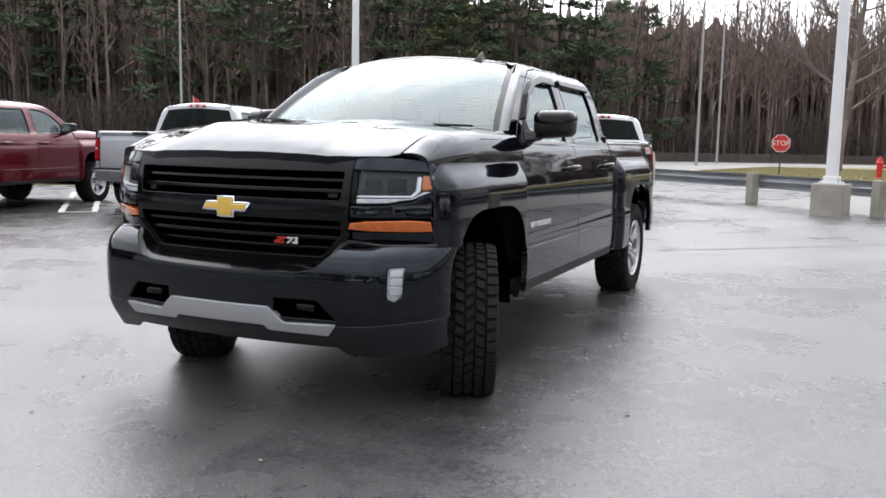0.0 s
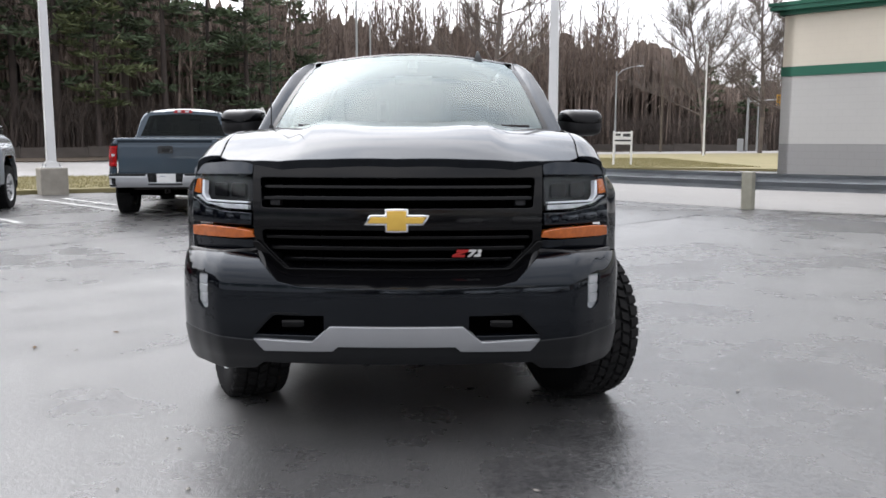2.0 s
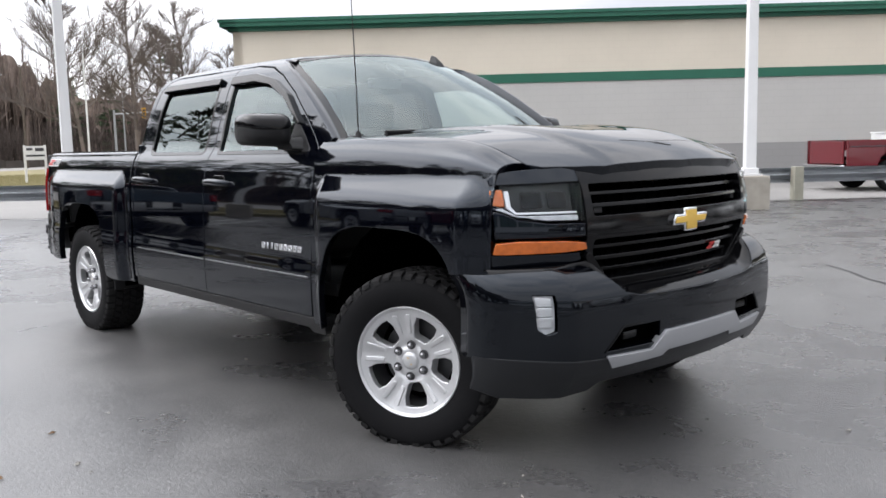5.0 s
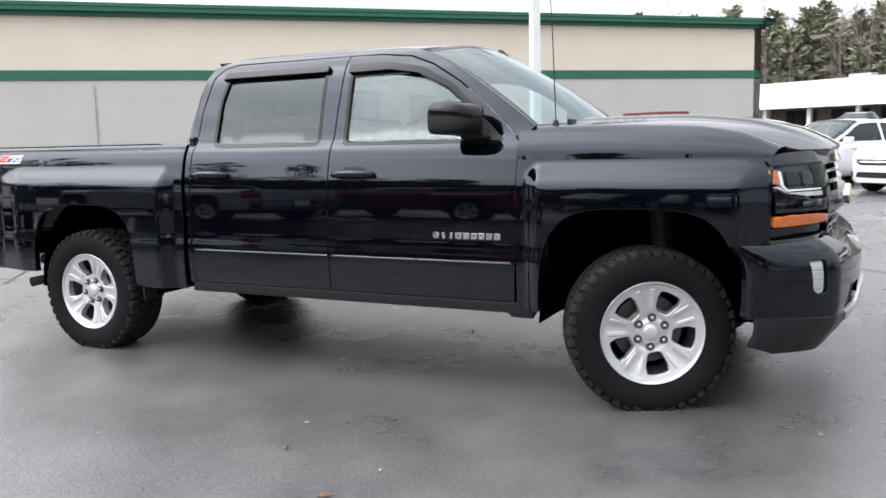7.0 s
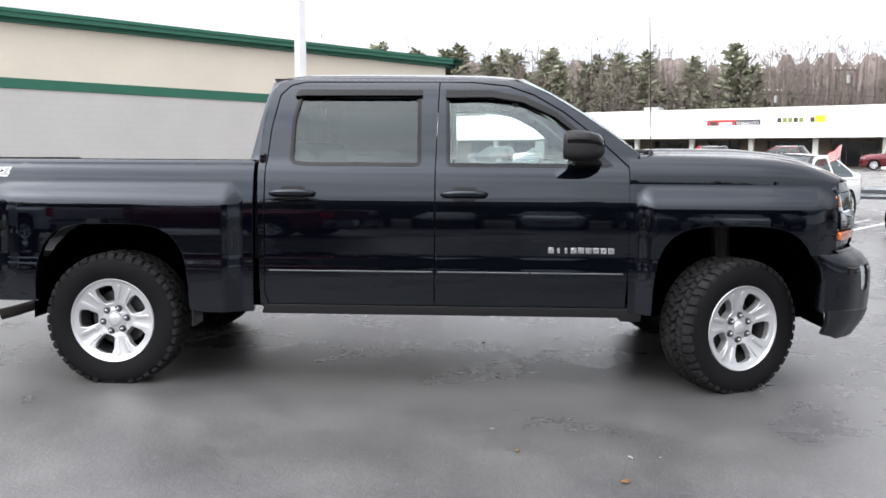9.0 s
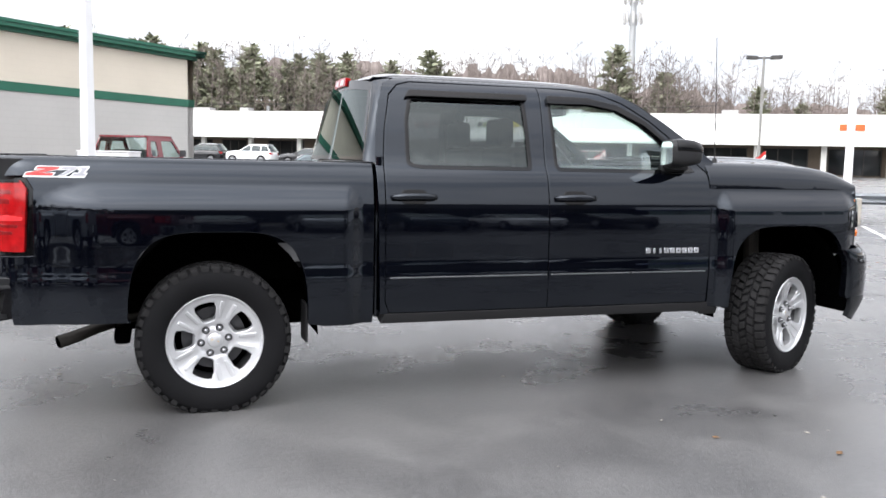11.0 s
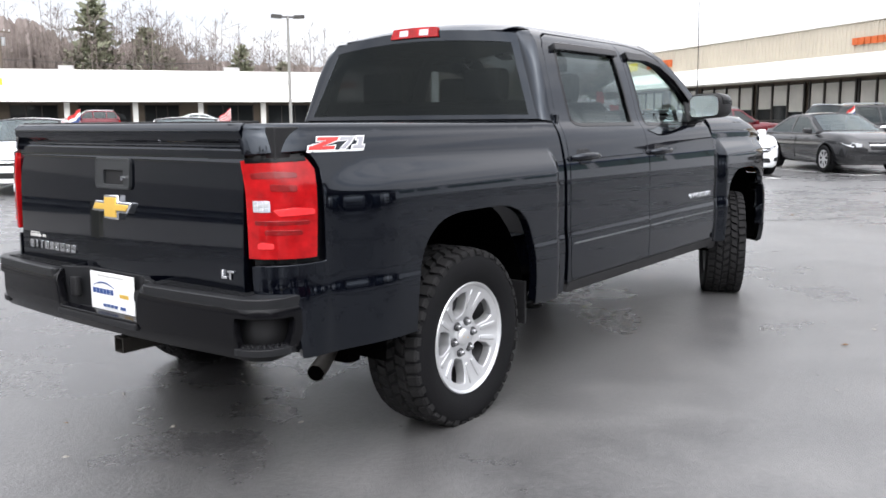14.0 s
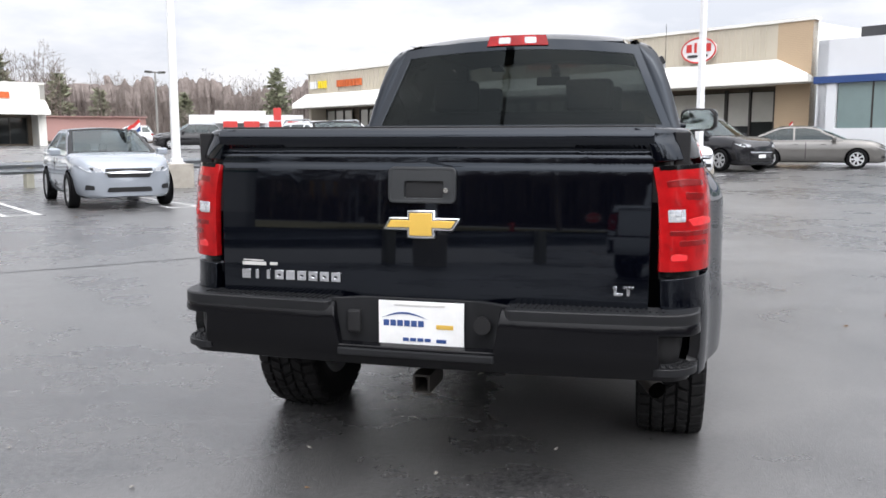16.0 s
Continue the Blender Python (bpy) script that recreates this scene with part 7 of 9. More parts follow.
    def nose(d=0.0):
        def f(y, z):
            a = abs(y) / w
            lo_, hi_ = wb + fo - 0.9, x1
            for _ in range(18):
                mid = (lo_ + hi_) / 2
                if plan(mid) * (0.99 if z < top(mid) - 0.15 else 0.93) > a and top(mid) > z:
                    lo_ = mid
                else:
                    hi_ = mid
            return (lo_ + 0.012 - d, y, z)
        return f

    def tail_face(y, z):
        a = abs(y) / w
        lo_, hi_ = x0, x0 + 0.9
        for _ in range(18):
            mid = (lo_ + hi_) / 2
            if plan(mid) * 0.985 > a:
                hi_ = mid
            else:
                lo_ = mid
        return (hi_ - 0.012, y, z)
    gw, gh, gz = grille
    part("grille", skin(round_poly([(-gw * 0.86, gz - gh / 2), (gw * 0.86, gz - gh / 2), (gw, gz + gh / 2), (-gw, gz + gh / 2)], 0.03), nose(), FO, 0.12, depth=0.01, gap=0, lift=0.002), "plastic_black", ob, "dark grille")
    if chrome_grille:
        part("grille_bar", skin([(-gw, gz - 0.012), (gw, gz - 0.012), (gw, gz + 0.012), (-gw, gz + 0.012)], nose(), FO, 0.12, depth=0.01, gap=0, lift=0.012), "chrome", ob)
    gw, gh, gz = low_grille
    part("lower_grille", skin(round_poly([(-gw, gz - gh / 2), (gw, gz - gh / 2), (gw * 0.92, gz + gh / 2), (-gw * 0.92, gz + gh / 2)], 0.03), nose(), FO, 0.12, depth=0.01, gap=0, lift=0.002), "plastic_black", ob)
    if plate_shown:
        part("number_plate", skin([(-0.15, 0.44), (0.15, 0.44), (0.15, 0.55), (-0.15, 0.55)], nose(), FO, 0.2, depth=0.01, gap=0, lift=0.014), "sign_white", ob)
    for s in (-1, 1):
        lz = nose_z - 0.075
        lamp_o = [(s * 0.52 * w, lz - 0.045), (s * 0.72 * w, lz - 0.05), (s * 0.87 * w, lz + 0.03), (s * 0.885 * w, lz + 0.075), (s * 0.70 * w, lz + 0.05), (s * 0.52 * w, lz + 0.02)]
        hl = part("headlight", skin(lamp_o, nose(), (1, s * 0.4, 0), 0.06, depth=0.01, gap=0, lift=0.003), "clear_white", ob, "clear headlight")
        part("lamp_bowl", skin(round_poly([(s * 0.66 * w, lz - 0.025), (s * 0.75 * w, lz - 0.02), (s * 0.75 * w, lz + 0.03), (s * 0.66 * w, lz + 0.025)], 0.02), nose(), (1, s * 0.4, 0), 0.06, depth=0.005, gap=0, lift=0.006), "lamp_dark", hl)
        part("fog_light", skin(round_poly([(s * 0.66 * w, 0.36), (s * 0.82 * w, 0.36), (s * 0.80 * w, 0.45), (s * 0.66 * w, 0.43)], 0.02), nose(), (1, s * 0.4, 0), 0.06, depth=0.005, gap=0, lift=0.003), "plastic_black", ob)
        part("tail_light", skin(round_poly([(s * 0.55 * w, tail_z - 0.22), (s * 0.90 * w, tail_z - 0.2), (s * 0.92 * w, tail_z - 0.06), (s * 0.55 * w, tail_z - 0.08)], 0.03), tail_face, (-1, s * 0.4, 0), 0.06, depth=0.005, gap=0, lift=0.004), "red_lens", ob, "red tail light")
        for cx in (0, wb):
            # flat near-black disc on the body side paints the arch opening's shade
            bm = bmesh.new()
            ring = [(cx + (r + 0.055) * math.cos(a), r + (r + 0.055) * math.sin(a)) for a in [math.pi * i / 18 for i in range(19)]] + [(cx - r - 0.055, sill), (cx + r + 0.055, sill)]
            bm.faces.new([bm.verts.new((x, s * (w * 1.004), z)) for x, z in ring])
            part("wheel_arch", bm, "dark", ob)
            ty, rim, back_ = car_wheel(r, w > 0.95)
            tyre = part("wheel", ty, None, ob)
            tyre.matrix_basis = pose(cx, s * (w * 1.004 - 0.07), r, 0, random.uniform(0, 70), 180 if s > 0 else 0)
            part("rim", rim, None, tyre)
            part("wheel_back", back_, None, tyre)
    if flag:
        window_flag(m @ Vector((wb * 0.25, flag[1] * (w - 0.02), roof - 0.25)), flag[0])
    return ob


def window_flag(at, stripes):
    """A small cloth flag on a thin stick, clipped to a car window."""
    fl = thing("window_flag", {"tri": "small red, white and blue flag clipped to a car window", "stars": "small striped red and white flag with a blue corner", "red": "small red flag clipped to a car window"}[stripes], "flag", Matrix.Translation(at))
    bm = bmesh.new()
    tube(bm, [(0, 0, 0), (0.01, 0, 0.24), (0.03, 0, 0.46)], 0.006, 6)
    part("stick", bm, "white_plastic", fl)
    d = Vector((-0.62, 0.5, 0.0)).normalized()
    bands = {"tri": [("sign_red", 0.0, 0.33), ("sign_white", 0.335, 0.66), ("blue_trim", 0.665, 1.0)], "red": [("sign_red", 0.0, 1.0)],
             "stars": [("sign_red" if k % 2 == 0 else "sign_white", k / 9 + 0.001, (k + 1) / 9) for k in range(9)]}[stripes]
    def cloth(u, v):
        p = Vector((0.03, 0, 0.46)) + d * u * 0.27 + Vector((0, 0, -0.25 * v - 0.20 * u + 0.015 * math.sin(9 * u + 2 * v)))
        return tuple(p + Vector((-d.y, d.x, 0)) * 0.03 * math.sin(8 * u + 1.5 * v))
    for c, v0, v1 in bands:
        part("cloth_band", skin([(0, v0), (1, v0), (1, v1), (0, v1)], cloth, (0.6, 0.6, 0), 0.1, depth=0.002, gap=0, edge=0.0005), c, fl)
    if stripes == "stars":
        part("cloth_corner", skin([(0, 0), (0.45, 0), (0.45, 0.55), (0, 0.55)], cloth, (0.6, 0.6, 0), 0.1, depth=0.006, gap=0, edge=0.0005, lift=0.003), "blue_trim", fl)
    return fl


SEDAN = dict(wb=2.78, fo=0.95, ro=1.08, w=0.92, roof=1.46, belt=0.93, hood_z=0.98, nose_z=0.76, deck_z=1.06, tail_z=0.98, cowl=2.30, roof_f=1.36, roof_r=0.42, deck=-0.74)
COMPACT = dict(wb=2.68, fo=0.90, ro=1.00, w=0.90, roof=1.48, belt=0.94, hood_z=1.00, nose_z=0.80, deck_z=1.08, tail_z=1.02, cowl=2.22, roof_f=1.36, roof_r=0.36, deck=-0.66, grille=(0.42, 0.16, 0.66), low_grille=(0.40, 0.08, 0.36))
SUV = dict(wb=2.72, fo=0.90, ro=0.92, w=0.94, roof=1.70, belt=1.08, hood_z=1.14, nose_z=0.92, deck_z=1.12, tail_z=1.06, cowl=2.10, roof_f=1.30, roof_r=-0.45, deck=-0.86, r=0.36, sill=0.26, windows=3, rails=True)


def front_axle(x, y, az, wb):
    """A pose by the middle of the front axle."""
    return heading(x - wb * math.cos(radians(az)), y - wb * math.sin(radians(az)), az)


LOT = "cars parked along the rail"
car("sedan", "white sedan with dark lower grille, parked before the rail", "car", front_axle(3.0, 16.0, 229, 2.78), "paint_white", group=LOT, **SEDAN)
window_flag(heading(-4.3, -8.14, 192.4) @ Vector((2.15, 0.76, 1.64)), "red")
car("sedan", "white sedan with a red, white and blue window flag", "car", front_axle(5.4, 13.9, 230, 2.78), "paint_white", group=LOT, flag=("tri", 1), **SEDAN)
car("sedan", "white sedan with a striped window flag, parked before the rail", "car", front_axle(7.75, 11.75, 228, 2.78), "paint_white", group=LOT, flag=("stars", 1), **SEDAN)
car("compact_car", "pale silver-blue compact car with chrome grille bar and window flag", "car", front_axle(10.3, 9.25, 227, 2.68), "paint_silver_blue", group=LOT, flag=("tri", 1), **COMPACT)
car("suv", "white sport utility vehicle with dark headlights", "car", front_axle(15.3, 6.2, 226, 2.72), "paint_white", group=LOT, **SUV)
car("sedan", "white sedan with wide dark grille, parked in the row", "car", front_axle(18.0, 3.9, 222, 2.78), "paint_white", group=LOT, **SEDAN)
car("sedan", "dark graphite sedan with chrome oval grille and window flag", "car", front_axle(20.2, 1.5, 220, 2.78), "paint_graphite", group=LOT, flag=("tri", 1), **{**SEDAN, "grille": (0.30, 0.20, 0.68)})
car("sedan", "white large sedan with silver alloy wheels and small flag", "car", front_axle(22.6, -1.1, 222, 2.78), "paint_white", group=LOT, flag=("tri", -1), **SEDAN)
car("suv", "black sport utility vehicle with chrome grille", "car", front_axle(26.3, -3.2, 222, 2.72), "paint_blackcar", group=LOT, plate_shown=True, **SUV)
car("sedan", "silver-tan sedan standing side-on before the shops", "car", heading(28.9, -4.4, 262), "paint_tan", group=LOT, flag=("tri", 1), **SEDAN)
FAR = "cars parked before the shops"
car("suv", "red sport utility vehicle parked before the shops", "car", heading(31.0, 9.6, 325), "paint_red", group=FAR, **SUV)
car("suv", "dark sport utility vehicle parked before the shops", "car", heading(27.0, 3.6, 325), "paint_graphite", group=FAR, **SUV)
far_cars = [(38, "SUV", "paint_blackcar", "black sport utility vehicle before the far shops"), (33.0, "SUV", "paint_white", "white sport utility vehicle before the far shops"), (27.6, "SEDAN", "paint_graphite", "dark sedan before the far shops"),
            (22.8, "SEDAN", "paint_silver", "silver sedan before the far shops"), (17.9, "SUV", "paint_graphite", "dark grey sport utility vehicle before the far shops"), (12.0, "SUV", "paint_red", "red sport utility vehicle before the far shops"),
            (3.8, "SUV", "paint_red", "red wagon before the far shops"), (-3.6, "SEDAN", "paint_silver", "silver crossover before the far shops")]
for q, k_, c, lb in far_cars:
    p = on_a(q, -7.5)
    spec_ = {"SUV": SUV, "SEDAN": SEDAN}[k_]
    car("suv" if k_ == "SUV" else "sedan", lb, "car", heading(p.x, p.y, 146 + random.uniform(-14, 14)), c, group=FAR, **spec_)
car("suv", "black sport utility vehicle driving lane beyond the rail", "car", heading(50.5, 30.5, 135), "paint_blackcar", group=FAR, **SUV)
car("suv", "white sport utility vehicle beyond the rail", "car", heading(66, 46, 120), "paint_white", group=FAR, **SUV)

# old maroon pickup beside the store
def old_pickup(m):
    ob = thing("old_pickup", "old maroon extended-cab pickup with white tool box in its bed", "pickup truck", m)
    c = "paint_old_red"
    sidef = lambda s: (lambda x, z: (x, s * (0.97 - 0.05 * max(0, z - 1.0) ** 2 - (0.18 * (z - 1.22) if z > 1.22 else 0)), z))
    for s in (-1, 1):
        o = (0, s, 0)
        bedp = [(-1.15, 0.60), (-0.46, 0.60)] + arch(0, 0.43, 0.98, 2.3, 0.60, 0.60, 12) + [(0.46, 0.60), (1.02, 0.60), (1.02, 1.22), (-1.15, 1.22)]
        part("bed_side", skin(bedp, sidef(s), o, 0.2, depth=0.05), c, ob)
        cabp = [(1.05, 0.55), (3.05, 0.55), (3.05, 1.22), (2.62, 1.24), (2.25, 1.78), (1.25, 1.80), (1.08, 1.26)]
        wf = round_poly([(1.72, 1.26), (2.50, 1.26), (2.20, 1.70), (1.74, 1.70)], 0.04)
        wr = round_poly([(1.26, 1.28), (1.55, 1.28), (1.55, 1.68), (1.30, 1.68)], 0.05)
        part("cab_side", skin(cabp, sidef(s), o, 0.2, holes=[wf, wr], depth=0.05), c, ob)
        for wn_ in (wf, wr):
            part("side_window", skin(wn_, sidef(s), o, 0.3, depth=0, lift=-0.01), "glass_side", ob)
        fen = [(3.06, 0.58), (3.10, 0.58)] + arch(3.53, 0.43, 0.98, 2.3, 0.60, 0.60, 12) + [(4.30, 0.60), (4.36, 1.14), (3.06, 1.22)]
        part("fender", skin(fen, sidef(s), o, 0.2, depth=0.05), c, ob)
        part("chrome_strip", skin([(-1.1, 1.06), (4.3, 1.06), (4.3, 1.08), (-1.1, 1.08)], sidef(s), o, 0.4, depth=0.005, lift=0.012), "alloy_dark", ob)
        part("door_mirror", box((2.40, min(s * 0.97, s * 1.16), 1.28), (2.46, max(s * 0.97, s * 1.16), 1.46), 0.02), "alloy_dark", ob)
        part("door_line", skin([(1.64, 0.6), (1.652, 0.6), (1.652, 1.24), (1.64, 1.24)], sidef(s), o, 0.4, depth=0.004, lift=0.004), "dark", ob)
        for cx in (0, 3.53):
            ty, rim, back_ = car_wheel(0.38, True)
            t_ = part("wheel", ty, None, ob)
            t_.matrix_basis = pose(cx, s * 0.86, 0.38, 0, 20, 180 if s > 0 else 0)
            part("rim", rim, None, t_)
            part("wheel_back", back_, None, t_)
    part("bonnet", box((3.0, -0.90, 1.10), (4.34, 0.90, 1.24), 0.05), c, ob)
    part("front_panel", box((4.25, -0.93, 0.75), (4.36, 0.93, 1.14), 0.03), "chrome", ob)
    part("front_bumper", box((4.34, -0.97, 0.52), (4.48, 0.97, 0.72), 0.04), "chrome", ob)
    part("roof", box((1.18, -0.78, 1.77), (2.32, 0.78, 1.84), 0.03), c, ob)
    part("tailgate", box((-1.17, -0.80, 0.66), (-1.12, 0.80, 1.20), 0.02), c, ob)
    part("rear_bumper", box((-1.30, -0.92, 0.48), (-1.16, 0.92, 0.64), 0.03), "chrome", ob)
    part("cargo_bed", box((-1.1, -0.85, 0.75), (1.0, 0.85, 0.80)), "dark", ob)
    part("bed_front", box((0.96, -0.85, 0.8), (1.02, 0.85, 1.21), 0.01), c, ob)
    part("windscreen", skin([(0, 0), (1, 0), (1, 1), (0, 1)], coons(bow((2.66, -0.88, 1.24), (2.66, 0.88, 1.24), (0.1, 0, 0)), bow((2.28, -0.76, 1.78), (2.28, 0.76, 1.78), (0.06, 0, 0.02))), (1, 0, 0.5), 0.2, depth=0, gap=0), "glass", ob)
    part("rear_window", skin([(0, 0), (1, 0), (1, 1), (0, 1)], coons(bow((1.06, -0.86, 1.24), (1.06, 0.86, 1.24), (0, 0, 0)), bow((1.20, -0.76, 1.78), (1.20, 0.76, 1.78), (0, 0, 0.02))), (-1, 0, 0.2), 0.2, depth=0, gap=0), "glass_side", ob)
    part("underbody", box((-1.0, -0.7, 0.45), (4.2, 0.7, 0.62), 0.02), "dark", ob)
    part("engine_block", box((3.0, -0.6, 0.6), (4.2, 0.6, 1.1), 0.02), "dark", ob)
    part("seat", box((1.55, -0.7, 0.7), (1.75, 0.7, 1.45), 0.06), "seat", ob)
    return ob


pk = old_pickup(heading(-1.95, 18.7, 51))
tb = thing("tool_box", "white tool box across the bed of the old pickup", "tool box", heading(-1.95, 18.7, 51))
part("case", box((0.45, -0.86, 1.19), (0.92, 0.86, 1.36), 0.02), "white_plastic", tb)
part("lid", box((0.43, -0.88, 1.363), (0.94, 0.88, 1.40), 0.012), "white_plastic", tb)


# ---- poles, signs and lines of the lot ----
M["lamp_bronze"] = mk("dark_lamp_housing", (0.05, 0.048, 0.045), 0.5, vary=0.1)
M["lamp_lens"] = mk("lamp_lens", (0.55, 0.55, 0.52), 0.3, vary=0.05)
M["pole_grey"] = mk("grey_galvanised_pole", (0.40, 0.41, 0.41), 0.5, metal=0.3, vary=0.1, scale=2)
M["pole_dim"] = mk("dull_grey_pole_paint", (0.24, 0.235, 0.22), 0.6, vary=0.1, scale=2)
M["pole_wood"] = mk("brown_utility_pole_wood", (0.16, 0.13, 0.10), 0.9, vary=0.2, scale=3, bump=0.2)
M["concrete_base"] = mk("stained_concrete_base", (0.40, 0.37, 0.32), 0.9, vary=0.2, scale=5, fine=70, bump=0.4)
M["concrete_yellow"] = mk("yellow_painted_concrete", (0.62, 0.44, 0.06), 0.8, vary=0.2, scale=4, bump=0.2)
M["hydrant_red"] = mk("red_hydrant_paint", (0.55, 0.03, 0.025), 0.45, vary=0.12, scale=10)
M["signal_yellow"] = mk("yellow_signal_housing", (0.70, 0.36, 0.02), 0.5, vary=0.1)
M["tar"] = mk("black_tar_seal", (0.022, 0.022, 0.023), 0.35, vary=0.25, scale=5)
M["fence_grey"] = mk("weathered_grey_fence_board", (0.105, 0.090, 0.080), 0.9, vary=0.2, scale=2, random_tint=0.15)
M["awning_red"] = mk("red_awning", (0.50, 0.04, 0.035), 0.6)


def light_pole(x, y, z=None, tall=9.0, head=4, base="concrete_base", wide=0.6, turn=45, steel="pole_white", slim=1.0, label="tall white square steel light pole on a concrete block"):
    """A square parking-lot pole on a concrete block, with two lamp heads."""
    z = slope(x, y) if z is None else z
    ob = thing("light_pole", label, "light pole", pose(x, y, z, 0, 0, turn), group="parking lot light poles")
    part("base_block", box((-wide / 2, -wide / 2, -0.25), (wide / 2, wide / 2, 0.62), 0.03), base, ob, "concrete base block")
    part("flange", box((-0.19, -0.19, 0.62), (0.19, 0.19, 0.655), 0.006), "pole_white", ob)
    part("collar", box((-0.135, -0.135, 0.655), (0.135, 0.135, 0.76), 0.012), "pole_white", ob)
    for sx in (-1, 1):
        for sy in (-1, 1):
            bolt = bmesh.new()
            tube(bolt, [(sx * 0.155, sy * 0.155, 0.65), (sx * 0.155, sy * 0.155, 0.71)], 0.016, 6)
            part("bolt", bolt, "galv", ob)
    bm = bmesh.new()
    rings = []
    for h, r in ((0.66, 0.10 * slim), (tall, 0.072 * slim)):
        rings.append([bm.verts.new((a * r, b * r, h)) for a, b in ((1, 0.86), (0.86, 1), (-0.86, 1), (-1, 0.86), (-1, -0.86), (-0.86, -1), (0.86, -1), (1, -0.86))])
    for i in range(8):
        bm.faces.new((rings[0][i], rings[0][(i + 1) % 8], rings[1][(i + 1) % 8], rings[1][i]))
    bm.faces.new(rings[1])
    part("pole", bm, steel, ob)
    part("arm", box((-0.45, -0.04, tall - 0.12), (0.45, 0.04, tall - 0.03), 0.01), "lamp_bronze", ob)
    for s in (-1, 1):
        lamp = part("lamp_head", box((-0.28, -0.2, -0.09), (0.28, 0.2, 0.09), 0.03), "lamp_bronze", ob, "dark lamp head")
        lamp.matrix_basis = pose(s * 0.60, 0, tall - 0.05, 0, -s * 3, 0)
        part("lens", box((-0.22, -0.15, -0.105), (0.22, 0.15, -0.088)), "lamp_lens", lamp)
    return ob


light_pole(-12.0, -8.95, tall=7.1, turn=35)
light_pole(-10.55, 2.55, tall=7.1, turn=-14)
light_pole(-1.5, 11.8, tall=7.1)
light_pole(16.0, 11.55, tall=7.1, wide=0.72)
light_pole(24.7, -1.8, tall=7.1, wide=0.7)
for x, y, base in ((29.6, 32.0, "concrete_yellow"), (63.3, 42.7, "concrete_yellow")):
    light_pole(x, y, tall=7.1 - slope(x, y), base=base, wide=0.62, turn=-35, steel="pole_dim", slim=0.8, label="pole with twin dark lamp heads on a yellow concrete block")


def street_pole(x, y, tall, label, arm=None, material="pole_grey", r=0.10, name="street_lamp", category="street lamp", z=0.0):
    """A round tapered pole; arm gives the plan direction and reach of a cobra-head arm."""
    ob = thing(name, label, category, pose(x, y, z))
    bm = bmesh.new()
    tube(bm, [(0, 0, -0.3), (0, 0, tall * 0.5), (0, 0, tall)], [r, r * 0.8, r * 0.6], 10)
    part("pole", bm, material, ob, smooth=50)
    if arm:
        a, reach = arm
        c, s = math.cos(radians(a)), math.sin(radians(a))
        bm = bmesh.new()
        tube(bm, [(0, 0, tall - 0.5), (c * reach * 0.3, s * reach * 0.3, tall + 0.05), (c * reach * 0.7, s * reach * 0.7, tall + 0.3), (c * reach, s * reach, tall + 0.35)], [0.05, 0.045, 0.04, 0.035], 8)
        part("arm", bm, material, ob, smooth=50)
        lamp = bmesh.new()
        tube(lamp, [(-0.05, 0, 0), (0.15, 0, 0.03), (0.45, 0, 0.02), (0.68, 0, -0.02)], [0.05, 0.12, 0.15, 0.06], 10)
        for v in lamp.verts:
            v.co.z *= 0.55
        q = part("lamp_head", lamp, "pole_grey", ob, "cobra-head lamp", smooth=60)
        q.matrix_basis = pose(c * reach, s * reach, tall + 0.34, 0, 0, a)
    return ob


def from_eye(ex, ey, az, d):
    return ex + d * math.cos(radians(az)), ey + d * math.sin(radians(az))


for ex, ey, az, d, tall in ((7.64, 2.56, 188.04, 58, 11.5), (7.64, 2.56, 186.8, 68, 10.5), (7.64, 2.56, 221.4, 58, 11.0)):
    x, y = from_eye(ex, ey, az, d)
    street_pole(x, y, tall, "tall thin grey galvanised street pole before the woods")
x, y = from_eye(8.05, 0.82, 169.15, 82)
street_pole(x, y, 7.6, "grey street lamp with a cobra head", (62, 1.9))
x, y = from_eye(8.05, 0.82, 166.2, 88)
street_pole(x, y, 9.4, "plain grey utility pole before the woods", material="pole_wood", r=0.14, name="utility_pole", category="utility pole")
x, y = from_eye(7.95, -0.44, 162.6, 66)
street_pole(x, y, 8.2, "slim pale pole on the lawn", material="pole_white", r=0.08, name="pole", category="pole")
x, y = from_eye(7.95, -0.44, 159.6, 98)
street_pole(x, y, 7.4, "grey street lamp with a cobra head", (66, 1.6))

# signal mast with three yellow heads
mx, my = from_eye(7.95, -0.44, 160.2, 95)
mast = thing("traffic_signal", "grey signal mast with three yellow signal heads", "traffic signal", pose(mx, my, 0, 0, 0, 72))
bm = bmesh.new()
tube(bm, [(0, 0, -0.2), (0, 0, 5.6)], [0.14, 0.11], 10)
part("pole", bm, "pole_grey", mast, smooth=50)
bm = bmesh.new()
tube(bm, [(0, 0, 5.2), (6.2, 0, 5.6)], [0.09, 0.05], 8)
part("arm", bm, "pole_grey", mast, smooth=50)
part("control_box", box((-0.9, -0.3, 0), (-0.3, 0.3, 1.4), 0.02), "pole_grey", mast)
for k in range(3):
    head = part("signal_head", box((-0.18, -0.15, -0.55), (0.18, 0.15, 0.5), 0.03), "signal_yellow", mast)
    head.matrix_basis = pose(2.9 + 1.5 * k, 0, 5.35)
    for j in range(3):
        part("lens", box((-0.11, -0.19, 0.24 - 0.32 * j - 0.11), (0.11, -0.152, 0.24 - 0.32 * j + 0.11), 0.01), "sign_dark", head)

